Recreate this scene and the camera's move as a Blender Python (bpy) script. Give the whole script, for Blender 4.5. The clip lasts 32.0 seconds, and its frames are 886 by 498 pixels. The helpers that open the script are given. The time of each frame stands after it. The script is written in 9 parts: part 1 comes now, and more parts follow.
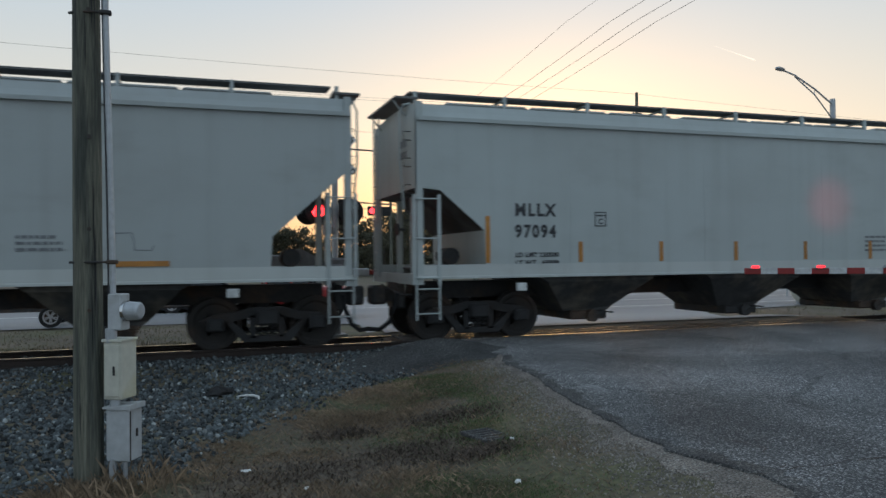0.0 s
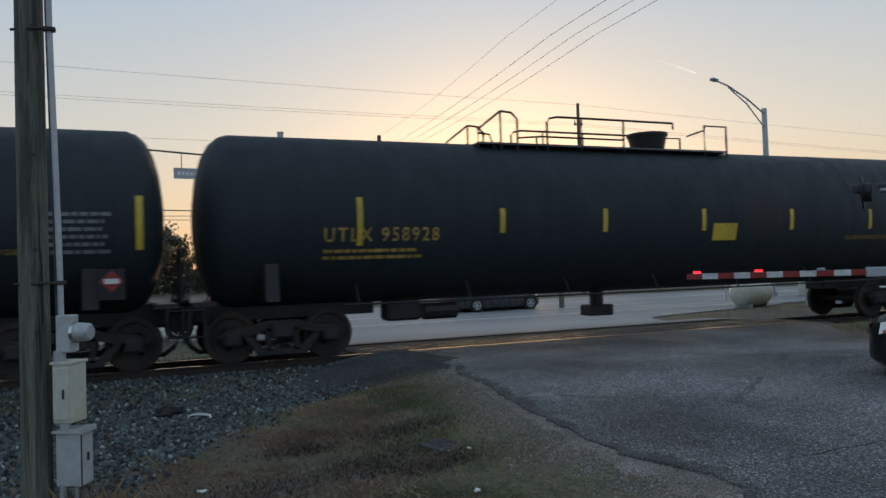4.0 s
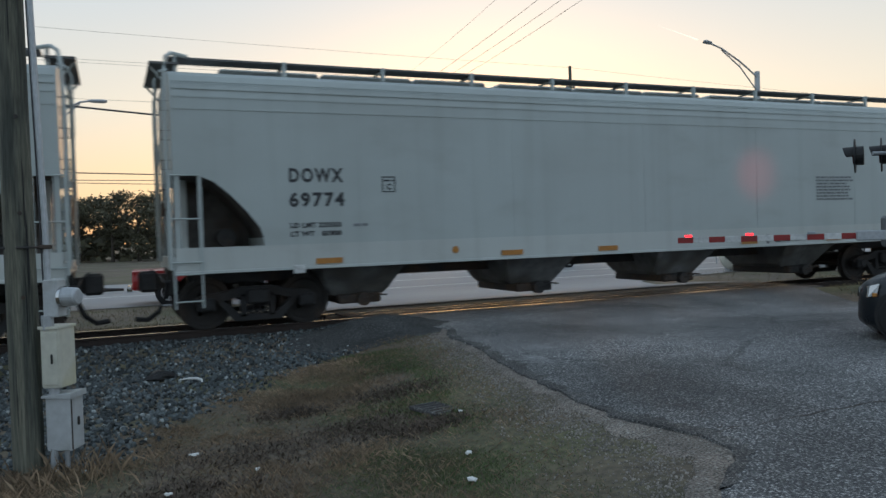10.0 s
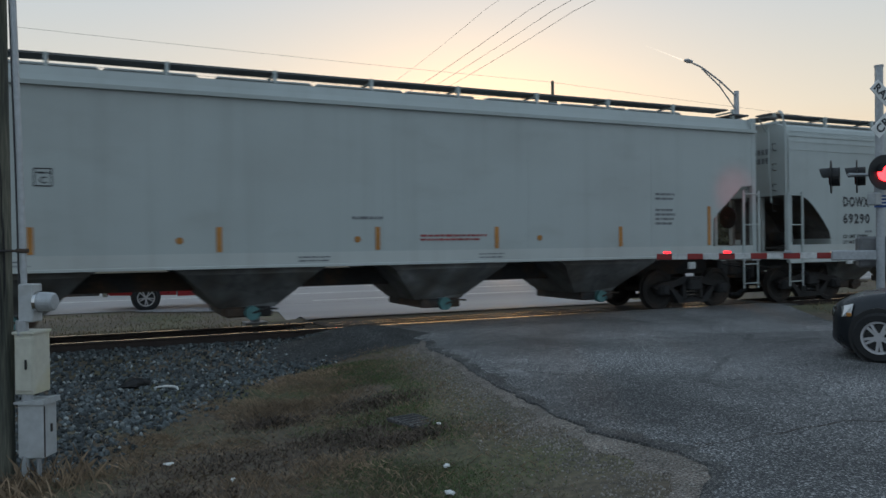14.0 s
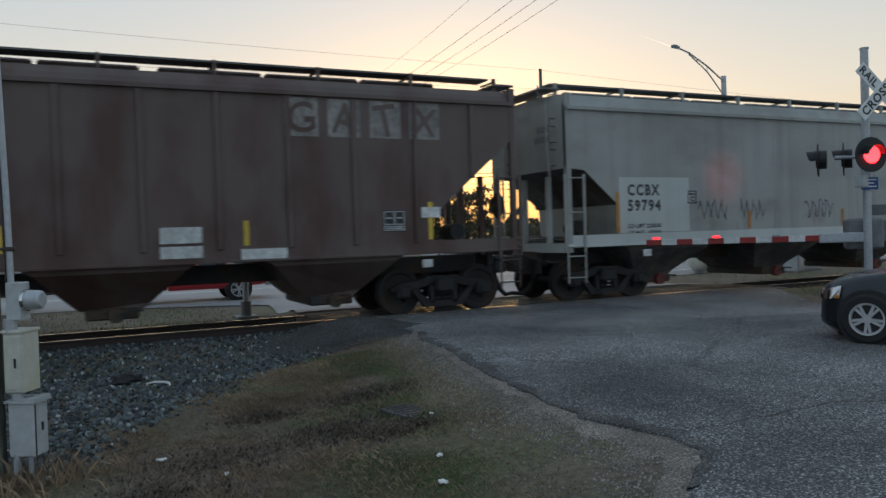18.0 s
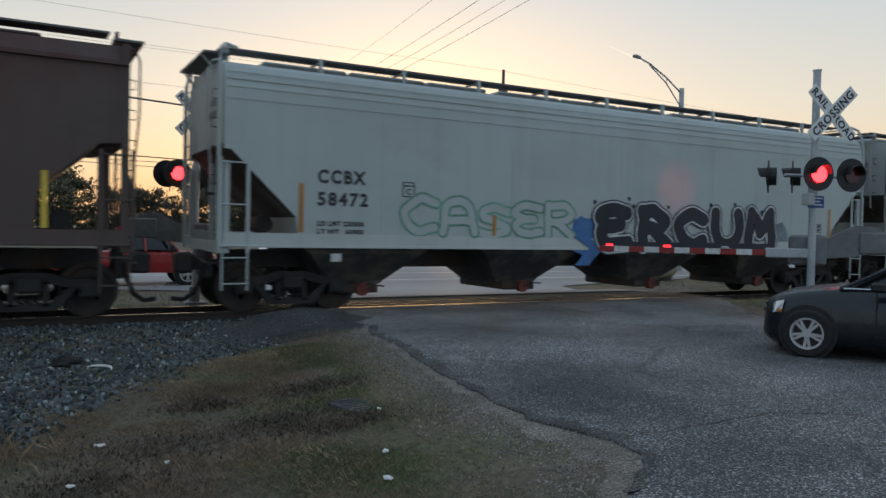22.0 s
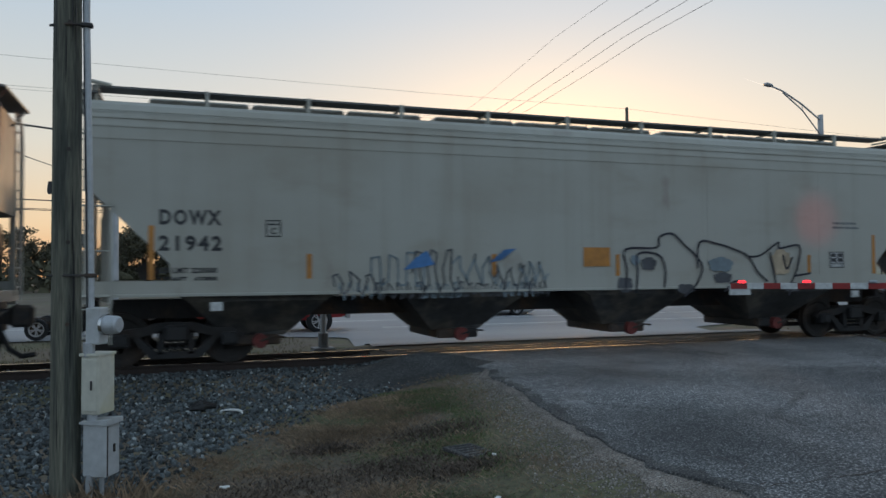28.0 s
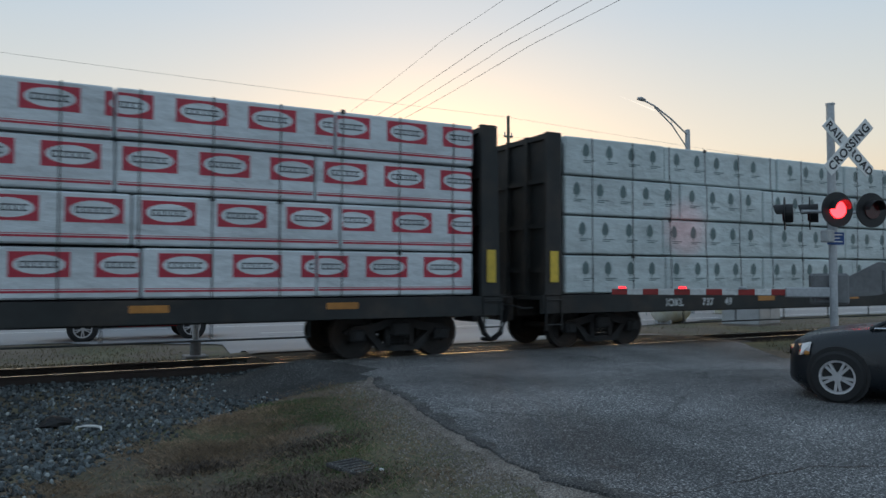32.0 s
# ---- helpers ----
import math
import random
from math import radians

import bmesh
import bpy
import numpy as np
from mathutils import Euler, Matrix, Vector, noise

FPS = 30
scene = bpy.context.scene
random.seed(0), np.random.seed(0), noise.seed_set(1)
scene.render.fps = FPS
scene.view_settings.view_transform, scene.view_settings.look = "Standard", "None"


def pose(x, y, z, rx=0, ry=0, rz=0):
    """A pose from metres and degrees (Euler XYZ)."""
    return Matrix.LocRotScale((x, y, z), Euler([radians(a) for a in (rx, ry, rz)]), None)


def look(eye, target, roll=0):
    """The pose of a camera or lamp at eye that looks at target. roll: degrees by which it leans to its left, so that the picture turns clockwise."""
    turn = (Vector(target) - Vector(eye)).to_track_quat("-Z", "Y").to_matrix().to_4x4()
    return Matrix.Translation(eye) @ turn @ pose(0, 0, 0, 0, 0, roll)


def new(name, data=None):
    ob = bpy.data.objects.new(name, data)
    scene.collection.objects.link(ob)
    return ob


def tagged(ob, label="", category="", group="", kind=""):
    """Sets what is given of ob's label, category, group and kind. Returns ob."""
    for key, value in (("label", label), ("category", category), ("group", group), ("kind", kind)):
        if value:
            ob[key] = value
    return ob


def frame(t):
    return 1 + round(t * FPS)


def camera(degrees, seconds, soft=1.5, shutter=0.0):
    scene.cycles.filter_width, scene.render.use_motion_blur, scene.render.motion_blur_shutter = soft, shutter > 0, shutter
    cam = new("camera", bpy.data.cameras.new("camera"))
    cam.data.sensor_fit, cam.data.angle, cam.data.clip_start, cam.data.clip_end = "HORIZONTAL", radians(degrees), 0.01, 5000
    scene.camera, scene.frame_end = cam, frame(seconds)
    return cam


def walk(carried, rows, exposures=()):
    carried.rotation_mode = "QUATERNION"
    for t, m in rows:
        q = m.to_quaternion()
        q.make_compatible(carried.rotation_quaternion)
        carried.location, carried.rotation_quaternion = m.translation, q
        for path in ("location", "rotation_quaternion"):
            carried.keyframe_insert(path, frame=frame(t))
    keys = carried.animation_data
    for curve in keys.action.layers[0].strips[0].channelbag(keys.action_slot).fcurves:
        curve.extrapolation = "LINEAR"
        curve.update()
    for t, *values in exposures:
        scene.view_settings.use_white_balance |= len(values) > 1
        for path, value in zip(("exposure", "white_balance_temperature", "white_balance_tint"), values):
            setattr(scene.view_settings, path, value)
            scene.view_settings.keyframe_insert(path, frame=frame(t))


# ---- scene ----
cam = camera(60.0, 32.0, soft=1.5, shutter=0.12)
PATH = [
    (0, (0.458, 1.609, 1.538), (1.101, 3.502, 1.568), -0.6),
    (0.5, (0.471, 1.612, 1.546), (1.118, 3.504, 1.586), 0.1),
    (1, (0.425, 1.608, 1.547), (1.095, 3.492, 1.598), 0.6),
    (1.5, (0.356, 1.599, 1.543), (1.034, 3.479, 1.616), 0.5),
    (2, (0.324, 1.589, 1.547), (1.015, 3.465, 1.621), -0.1),
    (2.5, (0.333, 1.574, 1.552), (1.044, 3.443, 1.612), -1.0),
    (3, (0.346, 1.57, 1.553), (1.087, 3.427, 1.608), -1.5),
    (3.5, (0.36, 1.565, 1.555), (1.114, 3.417, 1.61), -1.8),
    (5.5, (0.366, 1.536, 1.569), (1.219, 3.343, 1.63), -0.9),
    (6, (0.371, 1.53, 1.57), (1.227, 3.336, 1.637), -0.6),
    (6.5, (0.378, 1.543, 1.566), (1.224, 3.354, 1.637), -1.0),
    (7, (0.387, 1.571, 1.56), (1.223, 3.386, 1.621), -1.7),
    (7.5, (0.387, 1.585, 1.556), (1.213, 3.406, 1.601), -2.1),
    (8, (0.389, 1.591, 1.554), (1.196, 3.42, 1.586), -2.4),
    (8.5, (0.39, 1.601, 1.553), (1.186, 3.436, 1.569), -2.3),
    (9, (0.39, 1.609, 1.551), (1.186, 3.444, 1.547), -2.1),
    (9.5, (0.391, 1.61, 1.55), (1.188, 3.444, 1.522), -2.2),
    (10, (0.385, 1.61, 1.549), (1.178, 3.446, 1.511), -1.9),
    (10.5, (0.381, 1.613, 1.549), (1.167, 3.452, 1.509), -1.5),
    (11, (0.377, 1.62, 1.555), (1.171, 3.455, 1.523), -1.1),
    (11.5, (0.363, 1.622, 1.558), (1.195, 3.44, 1.542), -0.6),
    (12, (0.36, 1.626, 1.561), (1.234, 3.425, 1.542), -0.5),
    (12.5, (0.358, 1.618, 1.562), (1.247, 3.41, 1.543), -0.6),
    (13, (0.356, 1.615, 1.562), (1.225, 3.416, 1.547), -0.4),
    (13.5, (0.359, 1.615, 1.56), (1.204, 3.428, 1.547), -0.5),
    (14, (0.363, 1.612, 1.562), (1.205, 3.426, 1.551), -0.7),
    (14.5, (0.368, 1.611, 1.562), (1.216, 3.422, 1.546), -0.9),
    (16.5, (0.378, 1.611, 1.562), (1.24, 3.415, 1.536), -1.7),
    (17, (0.384, 1.61, 1.564), (1.242, 3.417, 1.533), -1.8),
    (17.5, (0.386, 1.611, 1.564), (1.247, 3.416, 1.529), -1.9),
    (18, (0.38, 1.606, 1.56), (1.242, 3.41, 1.523), -1.8),
    (18.5, (0.374, 1.6, 1.559), (1.236, 3.404, 1.523), -1.6),
    (19, (0.376, 1.603, 1.562), (1.237, 3.408, 1.529), -1.5),
    (19.5, (0.379, 1.603, 1.561), (1.239, 3.408, 1.53), -1.6),
    (20, (0.382, 1.605, 1.561), (1.244, 3.409, 1.529), -1.7),
    (20.5, (0.381, 1.607, 1.562), (1.248, 3.409, 1.527), -1.1),
    (21, (0.369, 1.609, 1.561), (1.243, 3.407, 1.521), -0.1),
    (21.5, (0.361, 1.617, 1.563), (1.265, 3.4, 1.518), 1.1),
    (22, (0.371, 1.624, 1.566), (1.339, 3.374, 1.518), 1.2),
    (22.5, (0.376, 1.627, 1.563), (1.364, 3.364, 1.505), 0.4),
    (23, (0.385, 1.623, 1.558), (1.338, 3.38, 1.503), -0.1),
    (23.5, (0.441, 1.626, 1.554), (1.318, 3.423, 1.51), -0.3),
    (24, (0.527, 1.635, 1.554), (1.32, 3.471, 1.525), 0.2),
    (24.5, (0.545, 1.621, 1.547), (1.271, 3.485, 1.54), 0.0),
    (25, (0.484, 1.594, 1.541), (1.169, 3.473, 1.573), -1.1),
    (25.5, (0.423, 1.56, 1.534), (1.14, 3.426, 1.609), -1.8),
    (27.5, (0.514, 1.592, 1.544), (1.151, 3.486, 1.628), -1.1),
    (28, (0.549, 1.598, 1.55), (1.212, 3.484, 1.614), -0.4),
    (28.5, (0.543, 1.614, 1.556), (1.272, 3.475, 1.63), 0.7),
    (29, (0.499, 1.651, 1.565), (1.275, 3.49, 1.695), -0.1),
    (29.5, (0.466, 1.695, 1.571), (1.247, 3.528, 1.747), -1.1),
    (30, (0.456, 1.741, 1.574), (1.249, 3.567, 1.758), -2.1),
    (30.5, (0.448, 1.795, 1.57), (1.27, 3.612, 1.726), -1.9),
    (31, (0.454, 1.866, 1.559), (1.326, 3.661, 1.684), -1.0),
    (31.5, (0.508, 1.933, 1.543), (1.43, 3.705, 1.642), -0.2),
    (32, (0.636, 2.012, 1.542), (1.582, 3.772, 1.617), -0.0),
]
walk(cam, [(t, look(e, g, r)) for t, e, g, r in PATH], [(0, 0.05, 6500, 10), (1.0, -0.1, 6300, 9), (1.5, -0.5, 5950, 3), (1.8, -0.75, 5900, 3), (2.3, -0.85, 5900, 3), (2.7, -0.6, 5900, 6), (3.2, -0.35, 6100, 9), (4.0, -0.2, 6250, 10), (6.0, 0.0, 6200, 10), (7.0, -0.15, 6050, 10), (8.0, 0.05, 6300, 10), (9.0, -0.1, 6300, 10), (10.0, 0.15, 6500, 10), (11.5, -0.05, 6500, 10), (19.0, 0.0, 6500, 10), (20.0, 0.1, 6500, 10), (21.0, 0.0, 6500, 10), (27.0, 0.0, 6500, 10), (27.6, -0.15, 6350, 10), (28.2, 0.0, 6300, 10), (30.0, 0.0, 6200, 9), (32, 0.0, 6250, 9)]
)

# ---- light ----
def make_world():
    w = bpy.data.worlds.new("dusk_sky")
    scene.world = w
    w.use_nodes = True
    nt = w.node_tree
    sky = nt.nodes.new("ShaderNodeTexSky")
    sky.sky_type = "NISHITA"
    sky.sun_disc = False
    sky.sun_elevation = radians(3.0)
    sky.sun_rotation = radians(27)
    sky.air_density = 1.0
    sky.dust_density = 3.0
    sky.ozone_density = 1.0
    L = nt.links.new
    # dusk haze: orange towards the set sun, blue-grey above and behind
    tc = nt.nodes.new("ShaderNodeTexCoord")
    sep = nt.nodes.new("ShaderNodeSeparateXYZ")
    L(tc.outputs["Generated"], sep.inputs[0])

    def ramp(stops):
        r = nt.nodes.new("ShaderNodeValToRGB")
        while len(r.color_ramp.elements) < len(stops):
            r.color_ramp.elements.new(0.5)
        for e, (p, c) in zip(r.color_ramp.elements, stops):
            e.position = p
            e.color = (*c, 1)
        L(sep.outputs[2], r.inputs[0])
        return r.outputs[0]

    warm = ramp(((0.0, (0.78, 0.40, 0.17)), (0.06, (0.80, 0.60, 0.39)), (0.16, (0.66, 0.635, 0.56)), (0.32, (0.47, 0.56, 0.635)), (0.7, (0.36, 0.47, 0.59))))
    cool = ramp(((0.0, (0.45, 0.53, 0.61)), (0.3, (0.41, 0.52, 0.63)), (0.8, (0.36, 0.47, 0.59))))
    dot = nt.nodes.new("ShaderNodeVectorMath")
    dot.operation = "DOT_PRODUCT"
    dot.inputs[1].default_value = (math.sin(radians(27)), math.cos(radians(27)), 0)
    L(tc.outputs["Generated"], dot.inputs[0])
    side = nt.nodes.new("ShaderNodeMapRange")
    side.inputs["From Min"].default_value = -0.3
    side.inputs["From Max"].default_value = 0.75
    L(dot.outputs["Value"], side.inputs[0])
    haze = nt.nodes.new("ShaderNodeMix")
    haze.data_type = "RGBA"
    L(side.outputs[0], haze.inputs[0])
    L(cool, haze.inputs[6])
    L(warm, haze.inputs[7])
    # bright aureole round the sun at the skyline
    near = nt.nodes.new("ShaderNodeVectorMath")
    near.operation = "DOT_PRODUCT"
    near.inputs[1].default_value = (math.sin(radians(27)) * 0.999, math.cos(radians(27)) * 0.999, 0.045)
    L(tc.outputs["Generated"], near.inputs[0])
    tight = nt.nodes.new("ShaderNodeMath")
    tight.operation = "POWER"
    tight.inputs[1].default_value = 170.0
    L(near.outputs["Value"], tight.inputs[0])
    aura = nt.nodes.new("ShaderNodeMix")
    aura.data_type = "RGBA"
    aura.inputs[6].default_value = (0, 0, 0, 1)
    aura.inputs[7].default_value = (0.5, 0.28, 0.05, 1)
    aura.clamp_factor = True
    L(tight.outputs[0], aura.inputs[0])
    dim = nt.nodes.new("ShaderNodeVectorMath")
    dim.operation = "SCALE"
    dim.inputs["Scale"].default_value = 0.036
    both = nt.nodes.new("ShaderNodeVectorMath")
    L(sky.outputs[0], dim.inputs[0])
    L(dim.outputs[0], both.inputs[0])
    glowing = nt.nodes.new("ShaderNodeVectorMath")
    L(haze.outputs[2], glowing.inputs[0])
    L(aura.outputs[2], glowing.inputs[1])
    L(glowing.outputs[0], both.inputs[1])
    bg = nt.nodes["Background"]
    bg.inputs["Strength"].default_value = 1.0
    nt.links.new(both.outputs[0], bg.inputs["Color"])


make_world()
sun_data = bpy.data.lights.new("sun", "SUN")
sun_data.energy = 0.9
sun_data.angle = radians(0.6)
sun_data.color = (1.0, 0.62, 0.32)
sun = new("sun", sun_data)
sun.matrix_world = look((0, 0, 0), (-math.sin(radians(27)), -math.cos(radians(27)), -math.tan(radians(3.0))))

# ---- small builders ----
def part(name, bm, material, parent=None, label="", smooth=False):
    me = bpy.data.meshes.new(name)
    if smooth:
        for f in bm.faces:
            f.smooth = True
    bm.to_mesh(me)
    bm.free()
    if material is not None:
        me.materials.append(material)
    ob = new(name, me)
    if parent is not None:
        ob.parent = parent
    if label:
        ob["label"] = label
    return ob


def share(name, me, parent, m=None, label=""):
    ob = new(name, me)
    ob.parent = parent
    if m is not None:
        ob.matrix_basis = m
    if label:
        ob["label"] = label
    return ob


def thing(name, x, y, z, label, category, group="", kind="", rz=0.0):
    ob = new(name)
    ob.empty_display_size = 0.3
    ob.matrix_basis = pose(x, y, z, 0, 0, rz)
    return tagged(ob, label, category, group, kind)


def B():
    return bmesh.new()


def box(bm, x0, x1, y0, y1, z0, z1):
    v = [bm.verts.new(p) for p in ((x0, y0, z0), (x1, y0, z0), (x1, y1, z0), (x0, y1, z0), (x0, y0, z1), (x1, y0, z1), (x1, y1, z1), (x0, y1, z1))]
    for f in ((3, 2, 1, 0), (4, 5, 6, 7), (0, 1, 5, 4), (1, 2, 6, 5), (2, 3, 7, 6), (3, 0, 4, 7)):
        bm.faces.new([v[i] for i in f])
    return bm


def rbox(bm, x0, x1, y0, y1, z0, z1, r=0.02, seg=1):
    t = bmesh.new()
    box(t, x0, x1, y0, y1, z0, z1)
    bmesh.ops.bevel(t, geom=t.edges[:], offset=r, segments=seg, affect="EDGES", profile=0.6)
    merge(bm, t)
    return bm


def merge(bm, other, m=None):
    if m is not None:
        other.transform(m)
    idx = {v: bm.verts.new(v.co) for v in other.verts}
    for f in other.faces:
        try:
            g = bm.faces.new([idx[v] for v in f.verts])
            g.smooth = f.smooth
        except ValueError:
            pass
    other.free()


def tube(bm, pts, r, seg=6, cap=True):
    """A round bar along a line of points."""
    pts = [Vector(p) for p in pts]
    rings = []
    for i, p in enumerate(pts):
        d = (pts[min(i + 1, len(pts) - 1)] - pts[max(i - 1, 0)]).normalized()
        a = Vector((0, 0, 1)) if abs(d.z) < 0.9 else Vector((1, 0, 0))
        u = d.cross(a).normalized()
        w = d.cross(u)
        rr = r[i] if isinstance(r, (list, tuple)) else r
        rings.append([bm.verts.new(p + (u * math.cos(2 * math.pi * k / seg) + w * math.sin(2 * math.pi * k / seg)) * rr) for k in range(seg)])
    for a, b in zip(rings, rings[1:]):
        for k in range(seg):
            bm.faces.new((a[k], a[(k + 1) % seg], b[(k + 1) % seg], b[k]))
    if cap:
        bm.faces.new(rings[0][::-1])
        bm.faces.new(rings[-1])
    return bm


def loft(bm, rings, closed=True, cap=True):
    vs = [[bm.verts.new(p) for p in ring] for ring in rings]
    n = len(vs[0])
    for a, b in zip(vs, vs[1:]):
        for k in range(n if closed else n - 1):
            bm.faces.new((a[k], a[(k + 1) % n], b[(k + 1) % n], b[k]))
    if cap:
        bm.faces.new(vs[0][::-1])
        bm.faces.new(vs[-1])
    return bm


def prism(bm, poly, axis, a, b):
    """A flat outline pushed from a to b along an axis; the outline's two numbers are the other axes in order."""
    def at(p, t):
        return {"x": (t, p[0], p[1]), "y": (p[0], t, p[1]), "z": (p[0], p[1], t)}[axis]
    lo = [bm.verts.new(at(p, a)) for p in poly]
    hi = [bm.verts.new(at(p, b)) for p in poly]
    n = len(poly)
    for k in range(n):
        bm.faces.new((lo[k], lo[(k + 1) % n], hi[(k + 1) % n], hi[k]))
    bm.faces.new(lo[::-1])
    bm.faces.new(hi)
    return bm


def fixn(bm):
    bmesh.ops.recalc_face_normals(bm, faces=bm.faces[:])
    return bm


def disc(bm, c, axis, r, depth, seg=24):
    c = Vector(c)
    a = Vector(axis).normalized() * (depth / 2)
    return tube(bm, (c - a, c + a), r, seg)


# ---- materials ----
def material(name, color, rough=0.6, metal=0.0, grain=0.15, scale=8.0, big=0.15, bigscale=0.7, bump=0.1, stretch=(1, 1, 1), tint=None, tint_amount=0.0, tint_scale=1.5, bump_scale=None, coat=0.0, island=0.0, rand=0.0, cracks=0.0, relief=0.02):
    """A surface with variation at two scales, and an optional second colour in patches."""
    m = bpy.data.materials.new(name)
    m.use_nodes = True
    nt = m.node_tree
    L = nt.links.new
    bs = nt.nodes["Principled BSDF"]
    tc = nt.nodes.new("ShaderNodeTexCoord")
    mp = nt.nodes.new("ShaderNodeMapping")
    mp.inputs["Scale"].default_value = stretch
    L(tc.outputs["Object"], mp.inputs[0])

    def tex(s, detail=4):
        n = nt.nodes.new("ShaderNodeTexNoise")
        n.inputs["Scale"].default_value = s
        n.inputs["Detail"].default_value = detail
        L(mp.outputs[0], n.inputs["Vector"])
        return n

    fine, wide = tex(scale), tex(bigscale)
    base = nt.nodes.new("ShaderNodeRGB")
    base.outputs[0].default_value = (*color, 1)
    col = base.outputs[0]

    def ramp(source, lo, hi):
        r = nt.nodes.new("ShaderNodeMapRange")
        r.inputs["From Min"].default_value = 0.3
        r.inputs["From Max"].default_value = 0.7
        r.inputs["To Min"].default_value = lo
        r.inputs["To Max"].default_value = hi
        L(source, r.inputs[0])
        return r.outputs[0]

    def scaled(c, f):
        h = nt.nodes.new("ShaderNodeHueSaturation")
        L(c, h.inputs["Color"])
        L(f, h.inputs["Value"])
        return h.outputs[0]

    if tint is not None and tint_amount > 0:
        tn = tex(tint_scale, 6)
        r = nt.nodes.new("ShaderNodeMapRange")
        r.inputs["From Min"].default_value = 0.62 - 0.3 * tint_amount
        r.inputs["From Max"].default_value = 0.78 - 0.3 * tint_amount
        L(tn.outputs[0], r.inputs[0])
        mx = nt.nodes.new("ShaderNodeMix")
        mx.data_type = "RGBA"
        mx.inputs[7].default_value = (*tint, 1)
        L(r.outputs[0], mx.inputs[0])
        L(col, mx.inputs[6])
        col = mx.outputs[2]
    col = scaled(col, ramp(fine.outputs[0], 1 - grain, 1 + grain))
    col = scaled(col, ramp(wide.outputs[0], 1 - big, 1 + big))
    if cracks:
        wob = tex(1.6, 5)
        ad = nt.nodes.new("ShaderNodeMix")
        ad.data_type = "VECTOR"
        ad.inputs[0].default_value = 0.28
        L(mp.outputs[0], ad.inputs[4])
        L(wob.outputs["Color"], ad.inputs[5])
        vo = nt.nodes.new("ShaderNodeTexVoronoi")
        vo.feature = "DISTANCE_TO_EDGE"
        vo.inputs["Scale"].default_value = cracks
        L(ad.outputs[1], vo.inputs["Vector"])
        r = nt.nodes.new("ShaderNodeMapRange")
        r.inputs["From Min"].default_value = 0.002
        r.inputs["From Max"].default_value = 0.012
        r.inputs["To Min"].default_value = 0.66
        L(vo.outputs["Distance"], r.inputs[0])
        some = nt.nodes.new("ShaderNodeMapRange")
        some.inputs["From Min"].default_value = 0.48
        some.inputs["From Max"].default_value = 0.56
        L(tex(0.55, 3).outputs[0], some.inputs[0])
        mx = nt.nodes.new("ShaderNodeMath")
        mx.operation = "MAXIMUM"
        L(r.outputs[0], mx.inputs[0])
        L(some.outputs[0], mx.inputs[1])
        col = scaled(col, mx.outputs[0])
    if island:
        g = nt.nodes.new("ShaderNodeNewGeometry")
        r = nt.nodes.new("ShaderNodeMapRange")
        r.inputs["To Min"].default_value = 1 - island
        r.inputs["To Max"].default_value = 1 + island
        L(g.outputs["Random Per Island"], r.inputs[0])
        col = scaled(col, r.outputs[0])
    if rand:
        g = nt.nodes.new("ShaderNodeObjectInfo")
        r = nt.nodes.new("ShaderNodeMapRange")
        r.inputs["To Min"].default_value = 1 - rand
        r.inputs["To Max"].default_value = 1 + rand
        L(g.outputs["Random"], r.inputs[0])
        col = scaled(col, r.outputs[0])
    L(col, bs.inputs["Base Color"])
    bs.inputs["Metallic"].default_value = metal
    bs.inputs["Coat Weight"].default_value = coat
    L(ramp(fine.outputs[0], max(0.02, rough - 0.1), min(1, rough + 0.1)), bs.inputs["Roughness"])
    if bump:
        bp = nt.nodes.new("ShaderNodeBump")
        bp.inputs["Strength"].default_value = bump
        bp.inputs["Distance"].default_value = relief
        src = tex(bump_scale, 6) if bump_scale else fine
        L(src.outputs[0], bp.inputs["Height"])
        L(bp.outputs[0], bs.inputs["Normal"])
    return m


